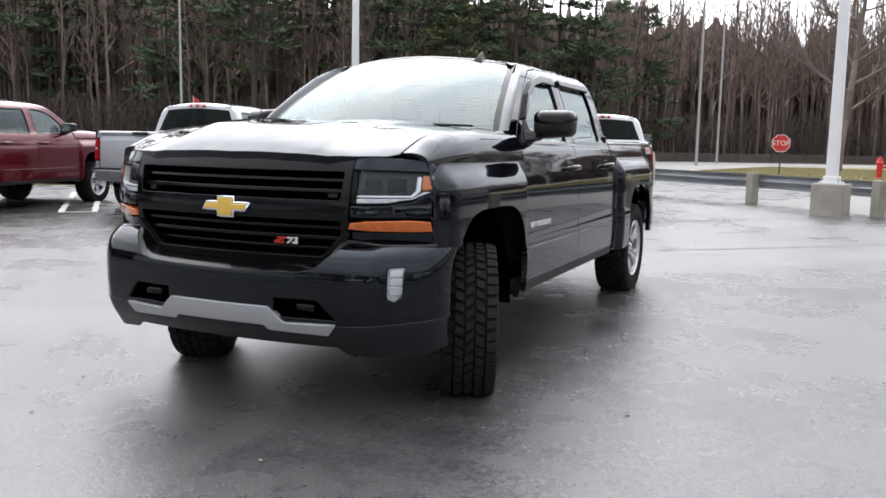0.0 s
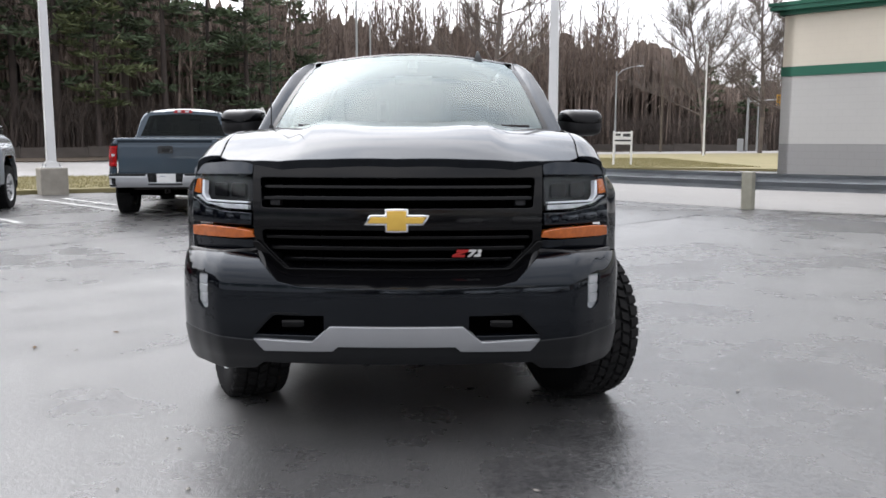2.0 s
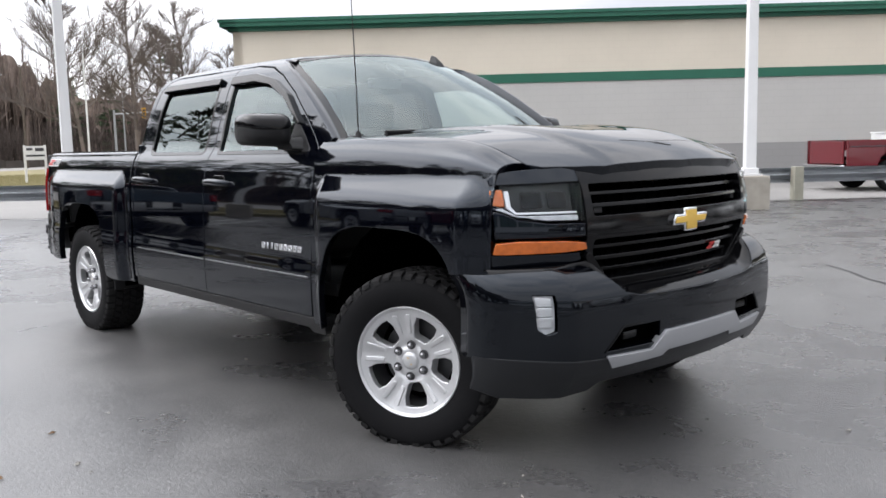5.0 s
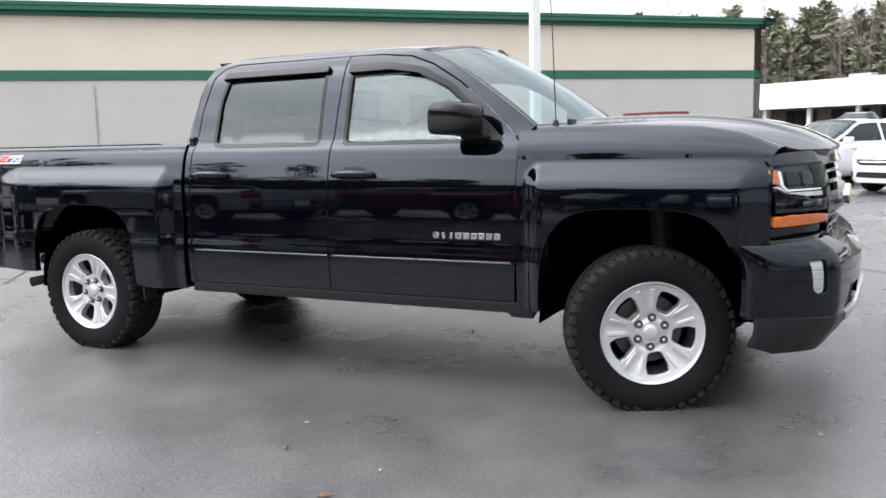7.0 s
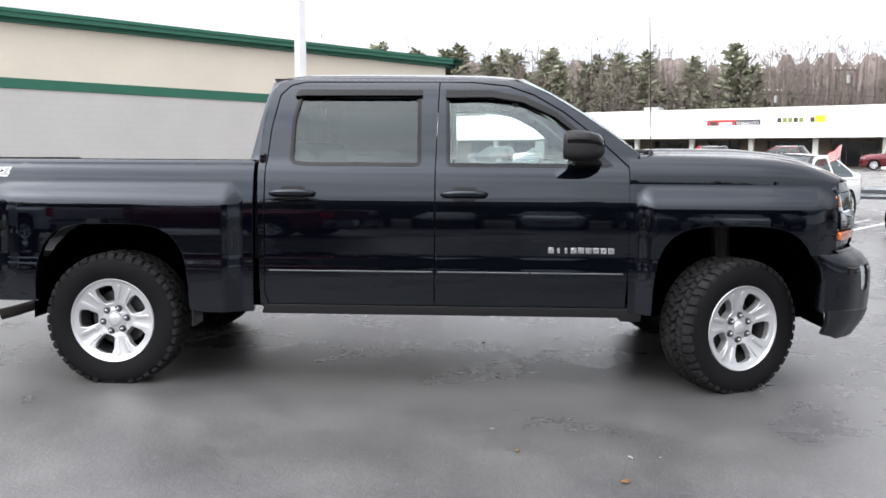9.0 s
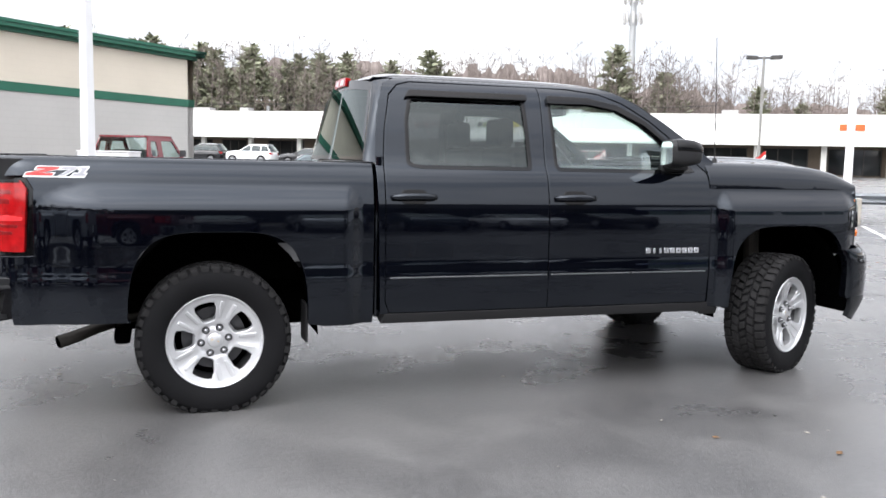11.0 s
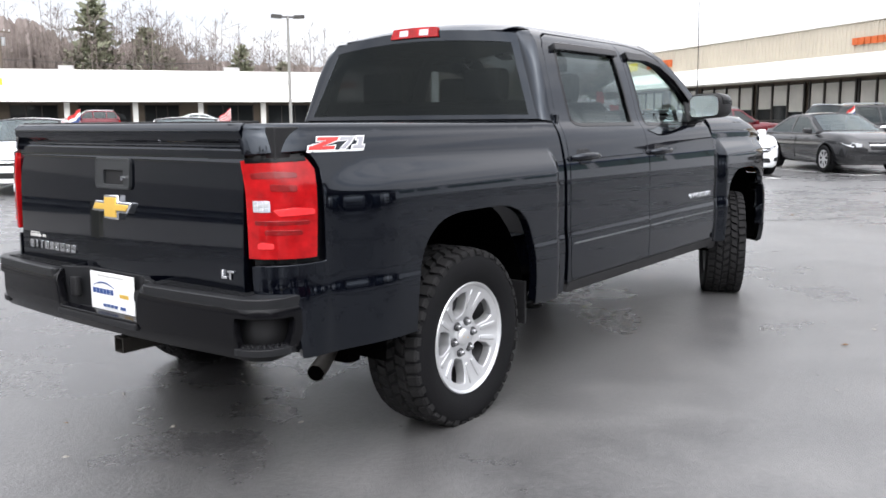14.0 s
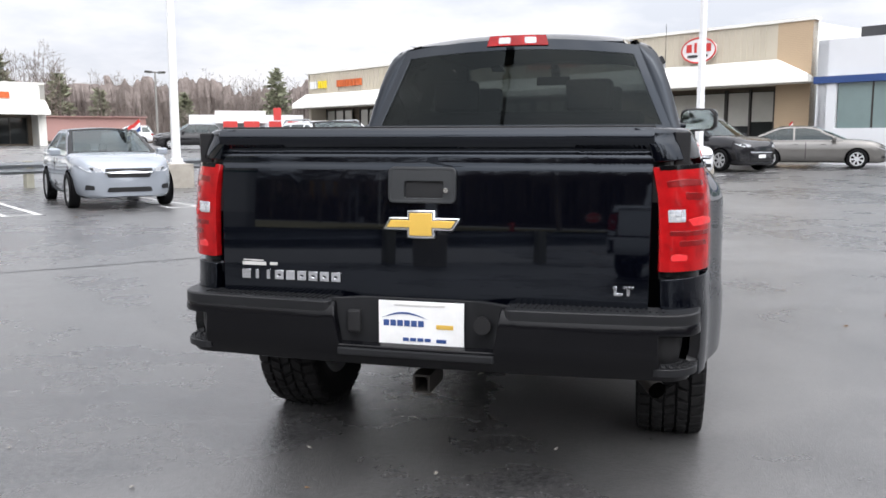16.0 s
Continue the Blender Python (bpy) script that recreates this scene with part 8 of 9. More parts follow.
# utility poles, cell tower
for x, y, top in ((12.2, 100.9, 8.6), (37.9, 100.3, 10.2), (39.8, 84.6, 11.2)):
    ob = street_pole(x, y, top - 0.7, "brown wooden utility pole with a cross-arm", material="pole_wood", r=0.15, name="utility_pole", category="utility pole", z=0.7)
    part("cross_arm", box((-1.1, -0.06, top - 1.35), (1.1, 0.06, top - 1.2)), "pole_wood", ob)
    for sx in (-1.0, -0.5, 0.5, 1.0):
        part("insulator", box((sx - 0.05, -0.05, top - 1.2), (sx + 0.05, 0.05, top - 1.0), 0.01), "sign_grey", ob)
    bm = bmesh.new()
    tube(bm, [(0.32, 0, top - 2.6), (0.32, 0, top - 1.8)], 0.2, 10)
    part("transformer", bm, "pole_grey", ob, smooth=50)
wires = thing("power_line", "thin dark power cables between wooden poles", "cable")
for (x0, y0, z0), (x1, y1, z1) in (((12.2, 100.9, 7.8), (37.9, 100.3, 9.4)), ((12.2, 100.9, 7.8), (-30, 102, 7.6)), ((37.9, 100.3, 9.4), (70, 92, 9.4))):
    for o in (-0.8, 0.8):
        bm = bmesh.new()
        tube(bm, [(x0 + (x1 - x0) * k / 8, y0 + (y1 - y0) * k / 8 + o, z0 + (z1 - z0) * k / 8 - 4 * 0.6 * (k / 8) * (1 - k / 8)) for k in range(9)], 0.025, 4)
        part("cable", bm, "lamp_bronze", wires)
tower = thing("cell_tower", "tall grey cell tower with antenna clusters", "cell tower", pose(86, 141, 0.7))
bm = bmesh.new()
tube(bm, [(0, 0, -0.5), (0, 0, 36)], [0.85, 0.5], 14)
part("mast", bm, "pole_grey", tower, smooth=50)
for h, n in ((28.2, 9), (32.0, 9), (35.2, 6)):
    bm = bmesh.new()
    ring = [(1.7 * math.cos(2 * math.pi * k / 12), 1.7 * math.sin(2 * math.pi * k / 12), h) for k in range(13)]
    tube(bm, ring, 0.07, 5)
    for k in range(3):
        add_box(bm, (0, -0.06, h - 0.06), (1.7, 0.06, h + 0.06), pose(0, 0, 0, 0, 0, 120 * k))
    part("platform", bm, "pole_grey", tower)
    for k in range(n):
        a = 2 * math.pi * k / n
        part("antenna", box((-0.12, -0.2, -1.1), (0.12, 0.2, 1.1), 0.03, m=pose(1.75 * math.cos(a), 1.75 * math.sin(a), h + 0.2, 0, 0, math.degrees(a))), "sign_grey", tower)

# stop sign, hydrant, board sign, leaning sign
stop = thing("stop_sign", "red octagonal stop sign on a thin steel post", "stop sign", pose(-32, 0.45, 0.1, 0, 0, 3))
bm = bmesh.new()
add_box(bm, (-0.05, -0.03, -0.2), (-0.02, 0.03, 1.78))
part("post", bm, "sign_dark", stop)
octo = [(0.40 * math.cos(radians(22.5 + 45 * k)), 0.40 * math.sin(radians(22.5 + 45 * k)) + 1.42) for k in range(8)]
part("rim", prism(octo, -0.018, -0.004, "yz"), "sign_white", stop)
part("face", prism([(u * 0.93, (v - 1.42) * 0.93 + 1.42) for u, v in octo], -0.002, 0.004, "yz"), "sign_red", stop)
part("lettering", words("STOP", 0.30, 0.003, m=Matrix.Translation((0.009, 0, 1.42)) @ Matrix(((0, 0, 1, 0), (1, 0, 0, 0), (0, 1, 0, 0), (0, 0, 0, 1)))), "sign_white", stop)

hyd = thing("fire_hydrant", "red cast-iron fire hydrant on the grass", "hydrant", pose(-32, 4.3, 0.1))
part("barrel", lathe([(0.0, -0.1), (0.17, -0.1), (0.17, 0.06), (0.12, 0.08), (0.115, 0.62), (0.15, 0.64), (0.15, 0.70), (0.13, 0.72), (0.12, 0.80), (0.07, 0.90), (0.0, 0.92)], 18, "z"), "hydrant_red", hyd, smooth=40)
part("top_nut", box((-0.03, -0.03, 0.91), (0.03, 0.03, 0.98)), "hydrant_red", hyd)
for a in (0, 90, 180):
    bm = bmesh.new()
    tube(bm, [(0.1, 0, 0.52), (0.2, 0, 0.52), (0.2, 0, 0.52), (0.24, 0, 0.52)], [0.06, 0.06, 0.08, 0.08], 10)
    q = part("outlet", bm, "hydrant_red", hyd, smooth=40)
    q.matrix_basis = pose(0, 0, 0, 0, 0, a)

board = thing("board_sign", "white board sign on two white posts", "sign", pose(-31.8, 8.5, 0.1, 0, 0, -6))
for sy in (-0.40, 0.40):
    part("post", box((-0.04, sy - 0.045, -0.2), (0.04, sy + 0.045, 1.62), 0.006), "sign_white", board)
part("panel", box((0.045, -0.42, 1.0), (0.07, 0.42, 1.58), 0.004), "sign_white", board)
for z0, z1, y0, y1 in ((1.40, 1.50, -0.34, -0.10), (1.36, 1.50, 0.0, 0.34), (1.14, 1.22, -0.36, 0.36)):
    part("printed_bar", box((0.071, y0, z0), (0.075, y1, z1)), "sign_dark", board)

lean = thing("leaning_sign", "two white panels on a dark leaning post", "sign", pose(-18.6, -4.75, 0.1, 0, -20, 84))
part("post", box((-0.03, -0.03, -0.3), (0.03, 0.03, 2.2), 0.006), "sign_dark", lean)
for sx in (-0.20, 0.02):
    part("panel", box((sx, -0.055, 1.62), (sx + 0.17, -0.032, 2.28), 0.004), "sign_white", lean)

# low white building with red awnings, far to the east
far = thing("fast_food_building", "low white building with red awnings", "building")
for a0, a1, d0, d1, z0, z1, mat, nm in ((31.0, 23.8, 104, 104, 0.3, 4.0, "white_wall", "wall"), (29.4, 26.2, 101, 101, 3.0, 4.4, "sign_white", "parapet")):
    wall_piece(nm, from_eye(-3.87, -0.8, a0, d0), from_eye(-3.87, -0.8, a1, d1), z0, z1, mat, far, 0, 6)
for a0, a1 in ((28.9, 28.0), (27.6, 26.6), (26.0, 25.2), (24.8, 24.1)):
    wall_piece("awning", from_eye(-3.87, -0.8, a0, 100), from_eye(-3.87, -0.8, a1, 100), 2.3, 3.2, "awning_red", far, 0, 0.8)
    wall_piece("window_pane", from_eye(-3.87, -0.8, a0, 100.8), from_eye(-3.87, -0.8, a1, 100.8), 0.9, 2.3, "shop_glass", far, 0, 0.3)
wall_piece("gable", from_eye(-3.87, -0.8, 25.7, 99.9), from_eye(-3.87, -0.8, 25.2, 99.9), 3.3, 4.7, "awning_red", far, 0, 0.5)
shed = thing("brick_shed", "long low reddish building behind parked cars", "building")
wall_piece("wall", from_eye(-3.87, -0.8, 39.5, 120), from_eye(-3.87, -0.8, 33.6, 120), 0.3, 4.0, "brick_rose", shed, 0, 8)
wall_piece("roof", from_eye(-3.87, -0.8, 39.6, 119.6), from_eye(-3.87, -0.8, 33.5, 119.6), 4.003, 4.12, "brick_rose", shed, 0, 9)


# ---- painted lines and tar seams ----
def stripe(bm, p, q, w, z=0.005):
    p, q = Vector(p), Vector(q)
    d = (q - p).normalized()
    n = Vector((-d.y, d.x)) * w / 2
    count = max(1, int((q - p).length / 1.5))
    rows = []
    for k in range(count + 1):
        c = p + (q - p) * k / count
        rows.append([bm.verts.new((*(c + n), slope(*(c + n)) + z)), bm.verts.new((*(c - n), slope(*(c - n)) + z))])
    for a, b in zip(rows, rows[1:]):
        bm.faces.new((a[0], b[0], b[1], a[1]))


def hairpin(x, y, ux, uy, length, label):
    """Two parallel stall lines joined by a short cap at the near end."""
    d, n = Vector((ux, uy)).normalized(), Vector((-uy, ux)).normalized()
    c = Vector((x, y))
    bm = bmesh.new()
    for s in (-1, 1):
        stripe(bm, c + n * 0.26 * s, c + n * 0.26 * s + d * length, 0.10)
    stripe(bm, c + n * 0.31 - d * 0.05, c - n * 0.31 - d * 0.05, 0.10, 0.0055)
    tagged(part("parking_line", bm, "line_white"), label, "parking line", group="stall lines", kind="structure")


for x, y in ((-0.9, -10.9), (-2.8, -8.9), (-5.05, -6.6), (-6.8, -4.6), (-8.6, -2.58)):
    hairpin(x, y, -0.70, -0.71, 5.2, "worn white hairpin stall line on dark asphalt")
for k in range(-3, 9):
    hairpin(8.1 + k * 2.8 * 0.79, 9.6 - k * 2.8 * 0.61, 0.61, 0.79, 5.2, "worn white hairpin stall line before the guard rail")


def seam(name, line, w, label, material="tar", z=0.0045, wobble=0.03):
    bm = bmesh.new()
    pts = []
    for a, b in zip(line, line[1:]):
        a, b = Vector(a), Vector(b)
        k = max(2, int((b - a).length / 0.22))
        pts += [a + (b - a) * i / k + Vector((random.uniform(-wobble, wobble), random.uniform(-wobble, wobble))) for i in range(k)]
    pts.append(Vector(line[-1]))
    rows = []
    for i, p in enumerate(pts):
        d = (pts[min(i + 1, len(pts) - 1)] - pts[max(i - 1, 0)]).normalized()
        n = Vector((-d.y, d.x)) * w * random.uniform(0.35, 0.65)
        rows.append([bm.verts.new((p.x + s * n.x, p.y + s * n.y, slope(p.x, p.y) + z)) for s in (-1, 1)])
    for a, b in zip(rows, rows[1:]):
        bm.faces.new((a[0], b[0], b[1], a[1]))
    return tagged(part(name, bm, material), label, "pavement seam", kind="structure")


seam("tar_seam", [(2.2, -8.7), (0.27, -6.9), (-1.2, -5.6), (-2.9, -4.25), (-4.9, -2.2), (-7, -0.1), (-9.5, 2.2)], 0.035, "thin black tar seam across the asphalt")
seam("tar_seam", [(-2.95, 0.57), (-3.6, 1.36), (-5.4, 3.3), (-6.6, 4.4), (-8.2, 5.8)], 0.03, "thin black tar seam beside the truck")
seam("tar_seam", [(2.7, 5.5), (4.0, 4.25), (6.4, 2.2), (9.5, -0.6)], 0.03, "thin black tar seam before the truck")
seam("tar_seam", [(-13.0, 0.6), (-10.6, 3.1), (-7.95, 5.7), (-6.0, 8.7), (-3.8, 11.4), (-1.6, 14.2), (1.7, 19.0), (8.3, 17.3), (14.8, 14.9), (21.2, 11.9)], 0.10, "black edge of the asphalt along the rail's foot", wobble=0.05)

# grit and fallen leaves
M["grit"] = mk("pale_grit", (0.30, 0.28, 0.25), 0.9, vary=0.3)
M["dead_leaf"] = mk("brown_dead_leaf", (0.20, 0.11, 0.05), 0.85, vary=0.3, scale=20)
rng = random.Random(5)
for name, mat, count, size, label in (("grit", "grit", 900, 0.010, "scattered pale grit on the asphalt"), ("fallen_leaves", "dead_leaf", 90, 0.016, "scattered brown dead leaves on the asphalt")):
    verts, faces = [], []
    for _ in range(count):
        x, y = rng.uniform(-12, 14), rng.uniform(-10, 14)
        s, a = size * rng.uniform(0.5, 1.5), rng.uniform(0, 6.28)
        k = len(verts)
        for j in range(4):
            verts.append((x + s * math.cos(a + j * 1.57) * (1.5 if j % 2 else 0.8), y + s * math.sin(a + j * 1.57) * (1.5 if j % 2 else 0.8), slope(x, y) + 0.004 + rng.uniform(0, 0.4) * s))
        verts.append((x, y, slope(x, y) + 0.006 + s * 0.5))
        faces += [(k + j, k + (j + 1) % 4, k + 4) for j in range(4)]
    me = bpy.data.meshes.new(name)
    me.from_pydata(verts, [], faces)
    tagged(part(name, me, mat), label, "litter", kind="stuff")


# ---- trees ----
def bark(name, base, alt, island=0.25):
    """Bark whose tone differs from limb to limb."""
    m = mk(name, base, 0.9, vary=0.2, scale=1.5, fine=12, alt=alt)
    n, l = m.node_tree.nodes, m.node_tree.links
    b = n["Principled BSDF"]
    geo, rng_, hsv = n.new("ShaderNodeNewGeometry"), n.new("ShaderNodeMapRange"), n.new("ShaderNodeHueSaturation")
    rng_.inputs[3].default_value, rng_.inputs[4].default_value = 1 - island, 1 + island
    old = b.inputs["Base Color"].links[0].from_socket
    l.new(geo.outputs["Random Per Island"], rng_.inputs[0])
    l.new(rng_.outputs[0], hsv.inputs["Value"])
    l.new(old, hsv.inputs["Color"])
    l.new(hsv.outputs[0], b.inputs["Base Color"])
    return m


M["bark_brown"] = bark("brown_bark", (0.20, 0.155, 0.13), (0.12, 0.092, 0.078), 0.4)
M["bark_grey"] = bark("grey_brown_bark", (0.19, 0.158, 0.14), (0.10, 0.083, 0.074), 0.25)
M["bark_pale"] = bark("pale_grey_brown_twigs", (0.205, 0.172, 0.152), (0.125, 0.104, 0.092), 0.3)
M["needles"] = bark("pine_needles", (0.098, 0.128, 0.070), (0.045, 0.066, 0.038), 0.5)
# far needles are paled, so the haze of distance sits in their colour
M["needles_hazed"] = bark("hazed_pine_needles", (0.24, 0.245, 0.165), (0.16, 0.172, 0.118), 0.35)
M["needles_warm"] = bark("yellow_green_needles", (0.14, 0.155, 0.070), (0.05, 0.07, 0.03), 0.5)
M["bark_pine"] = bark("pine_bark", (0.075, 0.058, 0.05), (0.04, 0.032, 0.03), 0.2)
M["thicket"] = bark("brown_thicket", (0.105, 0.082, 0.070), (0.05, 0.040, 0.035), 0.3)


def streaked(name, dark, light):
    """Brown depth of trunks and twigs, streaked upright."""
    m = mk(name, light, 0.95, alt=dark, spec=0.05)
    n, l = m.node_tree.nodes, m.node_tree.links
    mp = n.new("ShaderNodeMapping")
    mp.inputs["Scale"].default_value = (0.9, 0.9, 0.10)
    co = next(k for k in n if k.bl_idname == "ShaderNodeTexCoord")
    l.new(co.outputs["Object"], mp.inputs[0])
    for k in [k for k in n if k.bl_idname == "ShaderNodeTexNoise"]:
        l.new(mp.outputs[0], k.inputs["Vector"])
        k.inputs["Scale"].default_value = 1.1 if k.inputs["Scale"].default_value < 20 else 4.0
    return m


# paler copy of the near woods' depth; haze is put into its colour
M["far_depth"] = streaked("hazed_woods_depth", (0.125, 0.105, 0.096), (0.26, 0.222, 0.205))
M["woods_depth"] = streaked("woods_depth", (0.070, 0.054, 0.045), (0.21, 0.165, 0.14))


def limbs(seed, tall, spread, primaries, seconds, twigs, base=0.3, lean=0.02, twig=0.014, lift=(0.35, 1.0)):
    """Segments (start, end, radius, radius) of a bare tree: trunk and limbs apart."""
    r = random.Random(seed)

    def grow(p, d, length, rad, steps, curl, up):
        pts = [p]
        for k in range(steps):
            d = (d + Vector((r.uniform(-curl, curl), r.uniform(-curl, curl), r.uniform(-curl, curl) + up))).normalized()
            p = p + d * length / steps
            pts.append(p)
        return [(a, b, rad * (1 - 0.75 * i / steps), rad * (1 - 0.75 * (i + 1) / steps)) for i, (a, b) in enumerate(zip(pts, pts[1:]))]

    trunk = grow(Vector((0, 0, -0.3)), Vector((r.uniform(-lean, lean), r.uniform(-lean, lean), 1)).normalized(), tall * 0.92, tall * 0.0125, 9, 0.05, 0.02)
    crown = []
    for k in range(primaries):
        u = base + (0.97 - base) * ((k + r.random()) / primaries) ** 0.85
        i = min(8, int(u * 9))
        a, b, ra, rb = trunk[i]
        p, rad = a.lerp(b, u * 9 - i), ra * 0.62
        az = r.uniform(0, 6.283)
        rise = r.uniform(*lift)
        d = Vector((math.cos(az), math.sin(az), rise)).normalized()
        length = tall * spread * (1.05 - 0.75 * (u - base) / (1 - base)) * r.uniform(0.65, 1.15)
        main = grow(p, d, length, max(rad, 0.03), 4, 0.16, 0.06)
        crown += main
        for j in range(seconds):
            v = 0.25 + 0.72 * (j + r.random()) / seconds
            q = min(3, int(v * 4))
            a2, b2, ra2, _ = main[q]
            p2 = a2.lerp(b2, v * 4 - q)
            d2 = ((b2 - a2).normalized() + Vector((r.uniform(-1, 1), r.uniform(-1, 1), r.uniform(-0.3, 0.9))) * 0.75).normalized()
            sec = grow(p2, d2, length * r.uniform(0.3, 0.5), max(ra2 * 0.5, 0.016), 2, 0.2, 0.08)
            crown += sec
            for w in range(twigs):
                a3, b3, ra3, _ = sec[r.randrange(2)]
                d3 = ((b3 - a3).normalized() + Vector((r.uniform(-1, 1), r.uniform(-1, 1), r.uniform(-0.4, 0.9))) * 0.8).normalized()
                crown += grow(a3.lerp(b3, r.random()), d3, length * r.uniform(0.16, 0.32), twig, 1, 0.1, 0.05)
    return trunk, crown


def hull(segs, sides):
    """Vertex and quad arrays of prisms along segments."""
    a = np.array([[*s[0]] for s in segs])
    b = np.array([[*s[1]] for s in segs])
    ra, rb = np.array([s[2] for s in segs]), np.array([s[3] for s in segs])
    d = b - a
    d /= np.linalg.norm(d, axis=1)[:, None]
    ref = np.where(np.abs(d[:, 2:3]) > 0.9, np.array([[1.0, 0, 0]]), np.array([[0, 0, 1.0]]))
    u = np.cross(d, ref)
    u /= np.linalg.norm(u, axis=1)[:, None]
    v = np.cross(d, u)
    ang = np.arange(sides) * 2 * np.pi / sides
    ring = u[:, None, :] * np.cos(ang)[None, :, None] + v[:, None, :] * np.sin(ang)[None, :, None]
    lo = a[:, None, :] + ring * ra[:, None, None]
    hi = b[:, None, :] + ring * rb[:, None, None]
    verts = np.concatenate([lo, hi], axis=1).reshape(-1, 3)
    i = np.arange(sides)
    quad = np.stack([i, (i + 1) % sides, (i + 1) % sides + sides, i + sides], axis=1)
    faces = (quad[None] + (np.arange(len(segs)) * 2 * sides)[:, None, None]).reshape(-1, 4)
    return verts, faces


def ribbons(segs, seed, wide=1.5):
    """Vertex and quad arrays of flat strips along thin twigs, each turned at random."""
    a, b = np.array([[*s[0]] for s in segs]), np.array([[*s[1]] for s in segs])
    w = np.random.default_rng(seed).normal(size=a.shape)
    w = np.cross(b - a, w)
    w /= np.linalg.norm(w, axis=1)[:, None] + 1e-9
    ra, rb = np.array([[s[2]] for s in segs]) * wide, np.array([[s[3]] for s in segs]) * wide
    v = np.stack([a - w * ra, a + w * ra, b + w * rb, b - w * rb], 1).reshape(-1, 3)
    return v, np.arange(len(v)).reshape(-1, 4)


def slender(seed, *spec, wide=1.4, stem=1.0, **more):
    """One bare tree for a stand: a solid trunk and strip twigs."""
    trunk, crown = limbs(seed, *spec, **more)
    v0, f0 = hull([(a, b, ra * stem, rb * stem) for a, b, ra, rb in trunk], 4)
    crown = [(a, b, max(ra * stem, more["twig"] * 0.6), max(rb * stem, more["twig"] * 0.4)) for a, b, ra, rb in crown]
    v1, f1 = ribbons(crown, seed, wide)
    return np.concatenate([v0, v1]), np.concatenate([f0, f1 + len(v0)])


def mesh_of(name, verts, faces):
    me = bpy.data.meshes.new(name)
    k = faces.shape[1]
    me.vertices.add(len(verts))
    me.vertices.foreach_set("co", np.ascontiguousarray(verts, dtype=np.float32).ravel())
    me.loops.add(faces.size)
    me.loops.foreach_set("vertex_index", np.ascontiguousarray(faces, dtype=np.int32).ravel())
    me.polygons.add(len(faces))
    me.polygons.foreach_set("loop_start", np.arange(len(faces), dtype=np.int32) * k)
    me.update(calc_edges=True)
    return me


def stand(name, kinds, places, material, label, z=0.0):
    """Many trees joined into one mesh; places are (x, y, scale, turn, kind)."""
    vs, fs, at = [], [], 0
    for x, y, s, a, k in places:
        v, f = kinds[k]
        c, si = math.cos(a), math.sin(a)
        vs.append(v @ np.array([[c, si, 0], [-si, c, 0], [0, 0, 1]]) * s + np.array([x, y, slope(x, y) + z]))
        fs.append(f + at)
        at += len(v)
    return tagged(part(name, mesh_of(name, np.concatenate(vs), np.concatenate(fs)), material), label, "woodland", kind="stuff")


def pine_meshes(seed, tall, base, wide, fine=3, gap=1.0):
    """Trunk and needle crown of a pine with drooping, uneven tiers."""
    r = random.Random(seed)
    trunk = [(Vector((0, 0, tall * k / 8 - 0.3 * (k == 0))), Vector((0, 0, tall * (k + 1) / 8)), tall * 0.0135 * (1 - k / 9), tall * 0.0135 * (1 - (k + 1) / 9)) for k in range(8)]
    tri = []
    h = base
    while h < tall * 0.985:
        u = (h - base) / (tall - base)
        reach = wide * (1 - u) ** 0.75 * min(1.0, 0.55 + u * 3) + 0.25
        for k in range(r.randint(4, 6)) if r.random() < 0.9 or gap == 1 else ():
            az = r.uniform(0, 6.283)
            length = reach * r.uniform(0.55, 1.12)
            d = Vector((math.cos(az), math.sin(az), 0.35 * u + r.uniform(-0.12, 0.12)))
            p0 = Vector((0, 0, h + r.uniform(-0.2, 0.2)))
            tip = p0 + d * length + Vector((0, 0, -0.07 * length * (1 - u)))
            trunk.append((p0, tip, 0.035 * (1 - u) + 0.012, 0.008))
            side = Vector((-d.y, d.x, 0))
            for c in range(max(4, int(length * 5.5))):
                t = 0.22 + 0.80 * r.random() ** 0.75
                q = p0.lerp(tip, t) + side * r.uniform(-1, 1) * length * 0.24 * (1.1 - abs(t - 0.55)) + Vector((0, 0, r.uniform(-0.12, 0.16)))
                for _ in range(fine):
                    e = Vector((r.uniform(-1, 1), r.uniform(-1, 1), r.uniform(-0.25, 0.6))).normalized() + d * 0.5
                    f = e.cross(Vector((r.uniform(-1, 1), r.uniform(-1, 1), r.uniform(-1, 1)))).normalized()
                    s, h2 = r.uniform(0.34, 0.62) * (1.6 if fine == 1 else 1), 0.09 * (3.0 if fine == 1 else 1)
                    tri += [q - f * h2, q + f * h2, q + e * s + f * h2 * 0.5, q + e * s - f * h2 * 0.5]
        h += gap * r.uniform(0.38, 0.62) * (0.75 + 0.5 * (1 - u))
    verts = np.array([[*p] for p in tri])
    tv, tf = hull(trunk, 5)
    return mesh_of("trunk", tv, tf), mesh_of("crown", verts, np.arange(len(verts)).reshape(-1, 4))


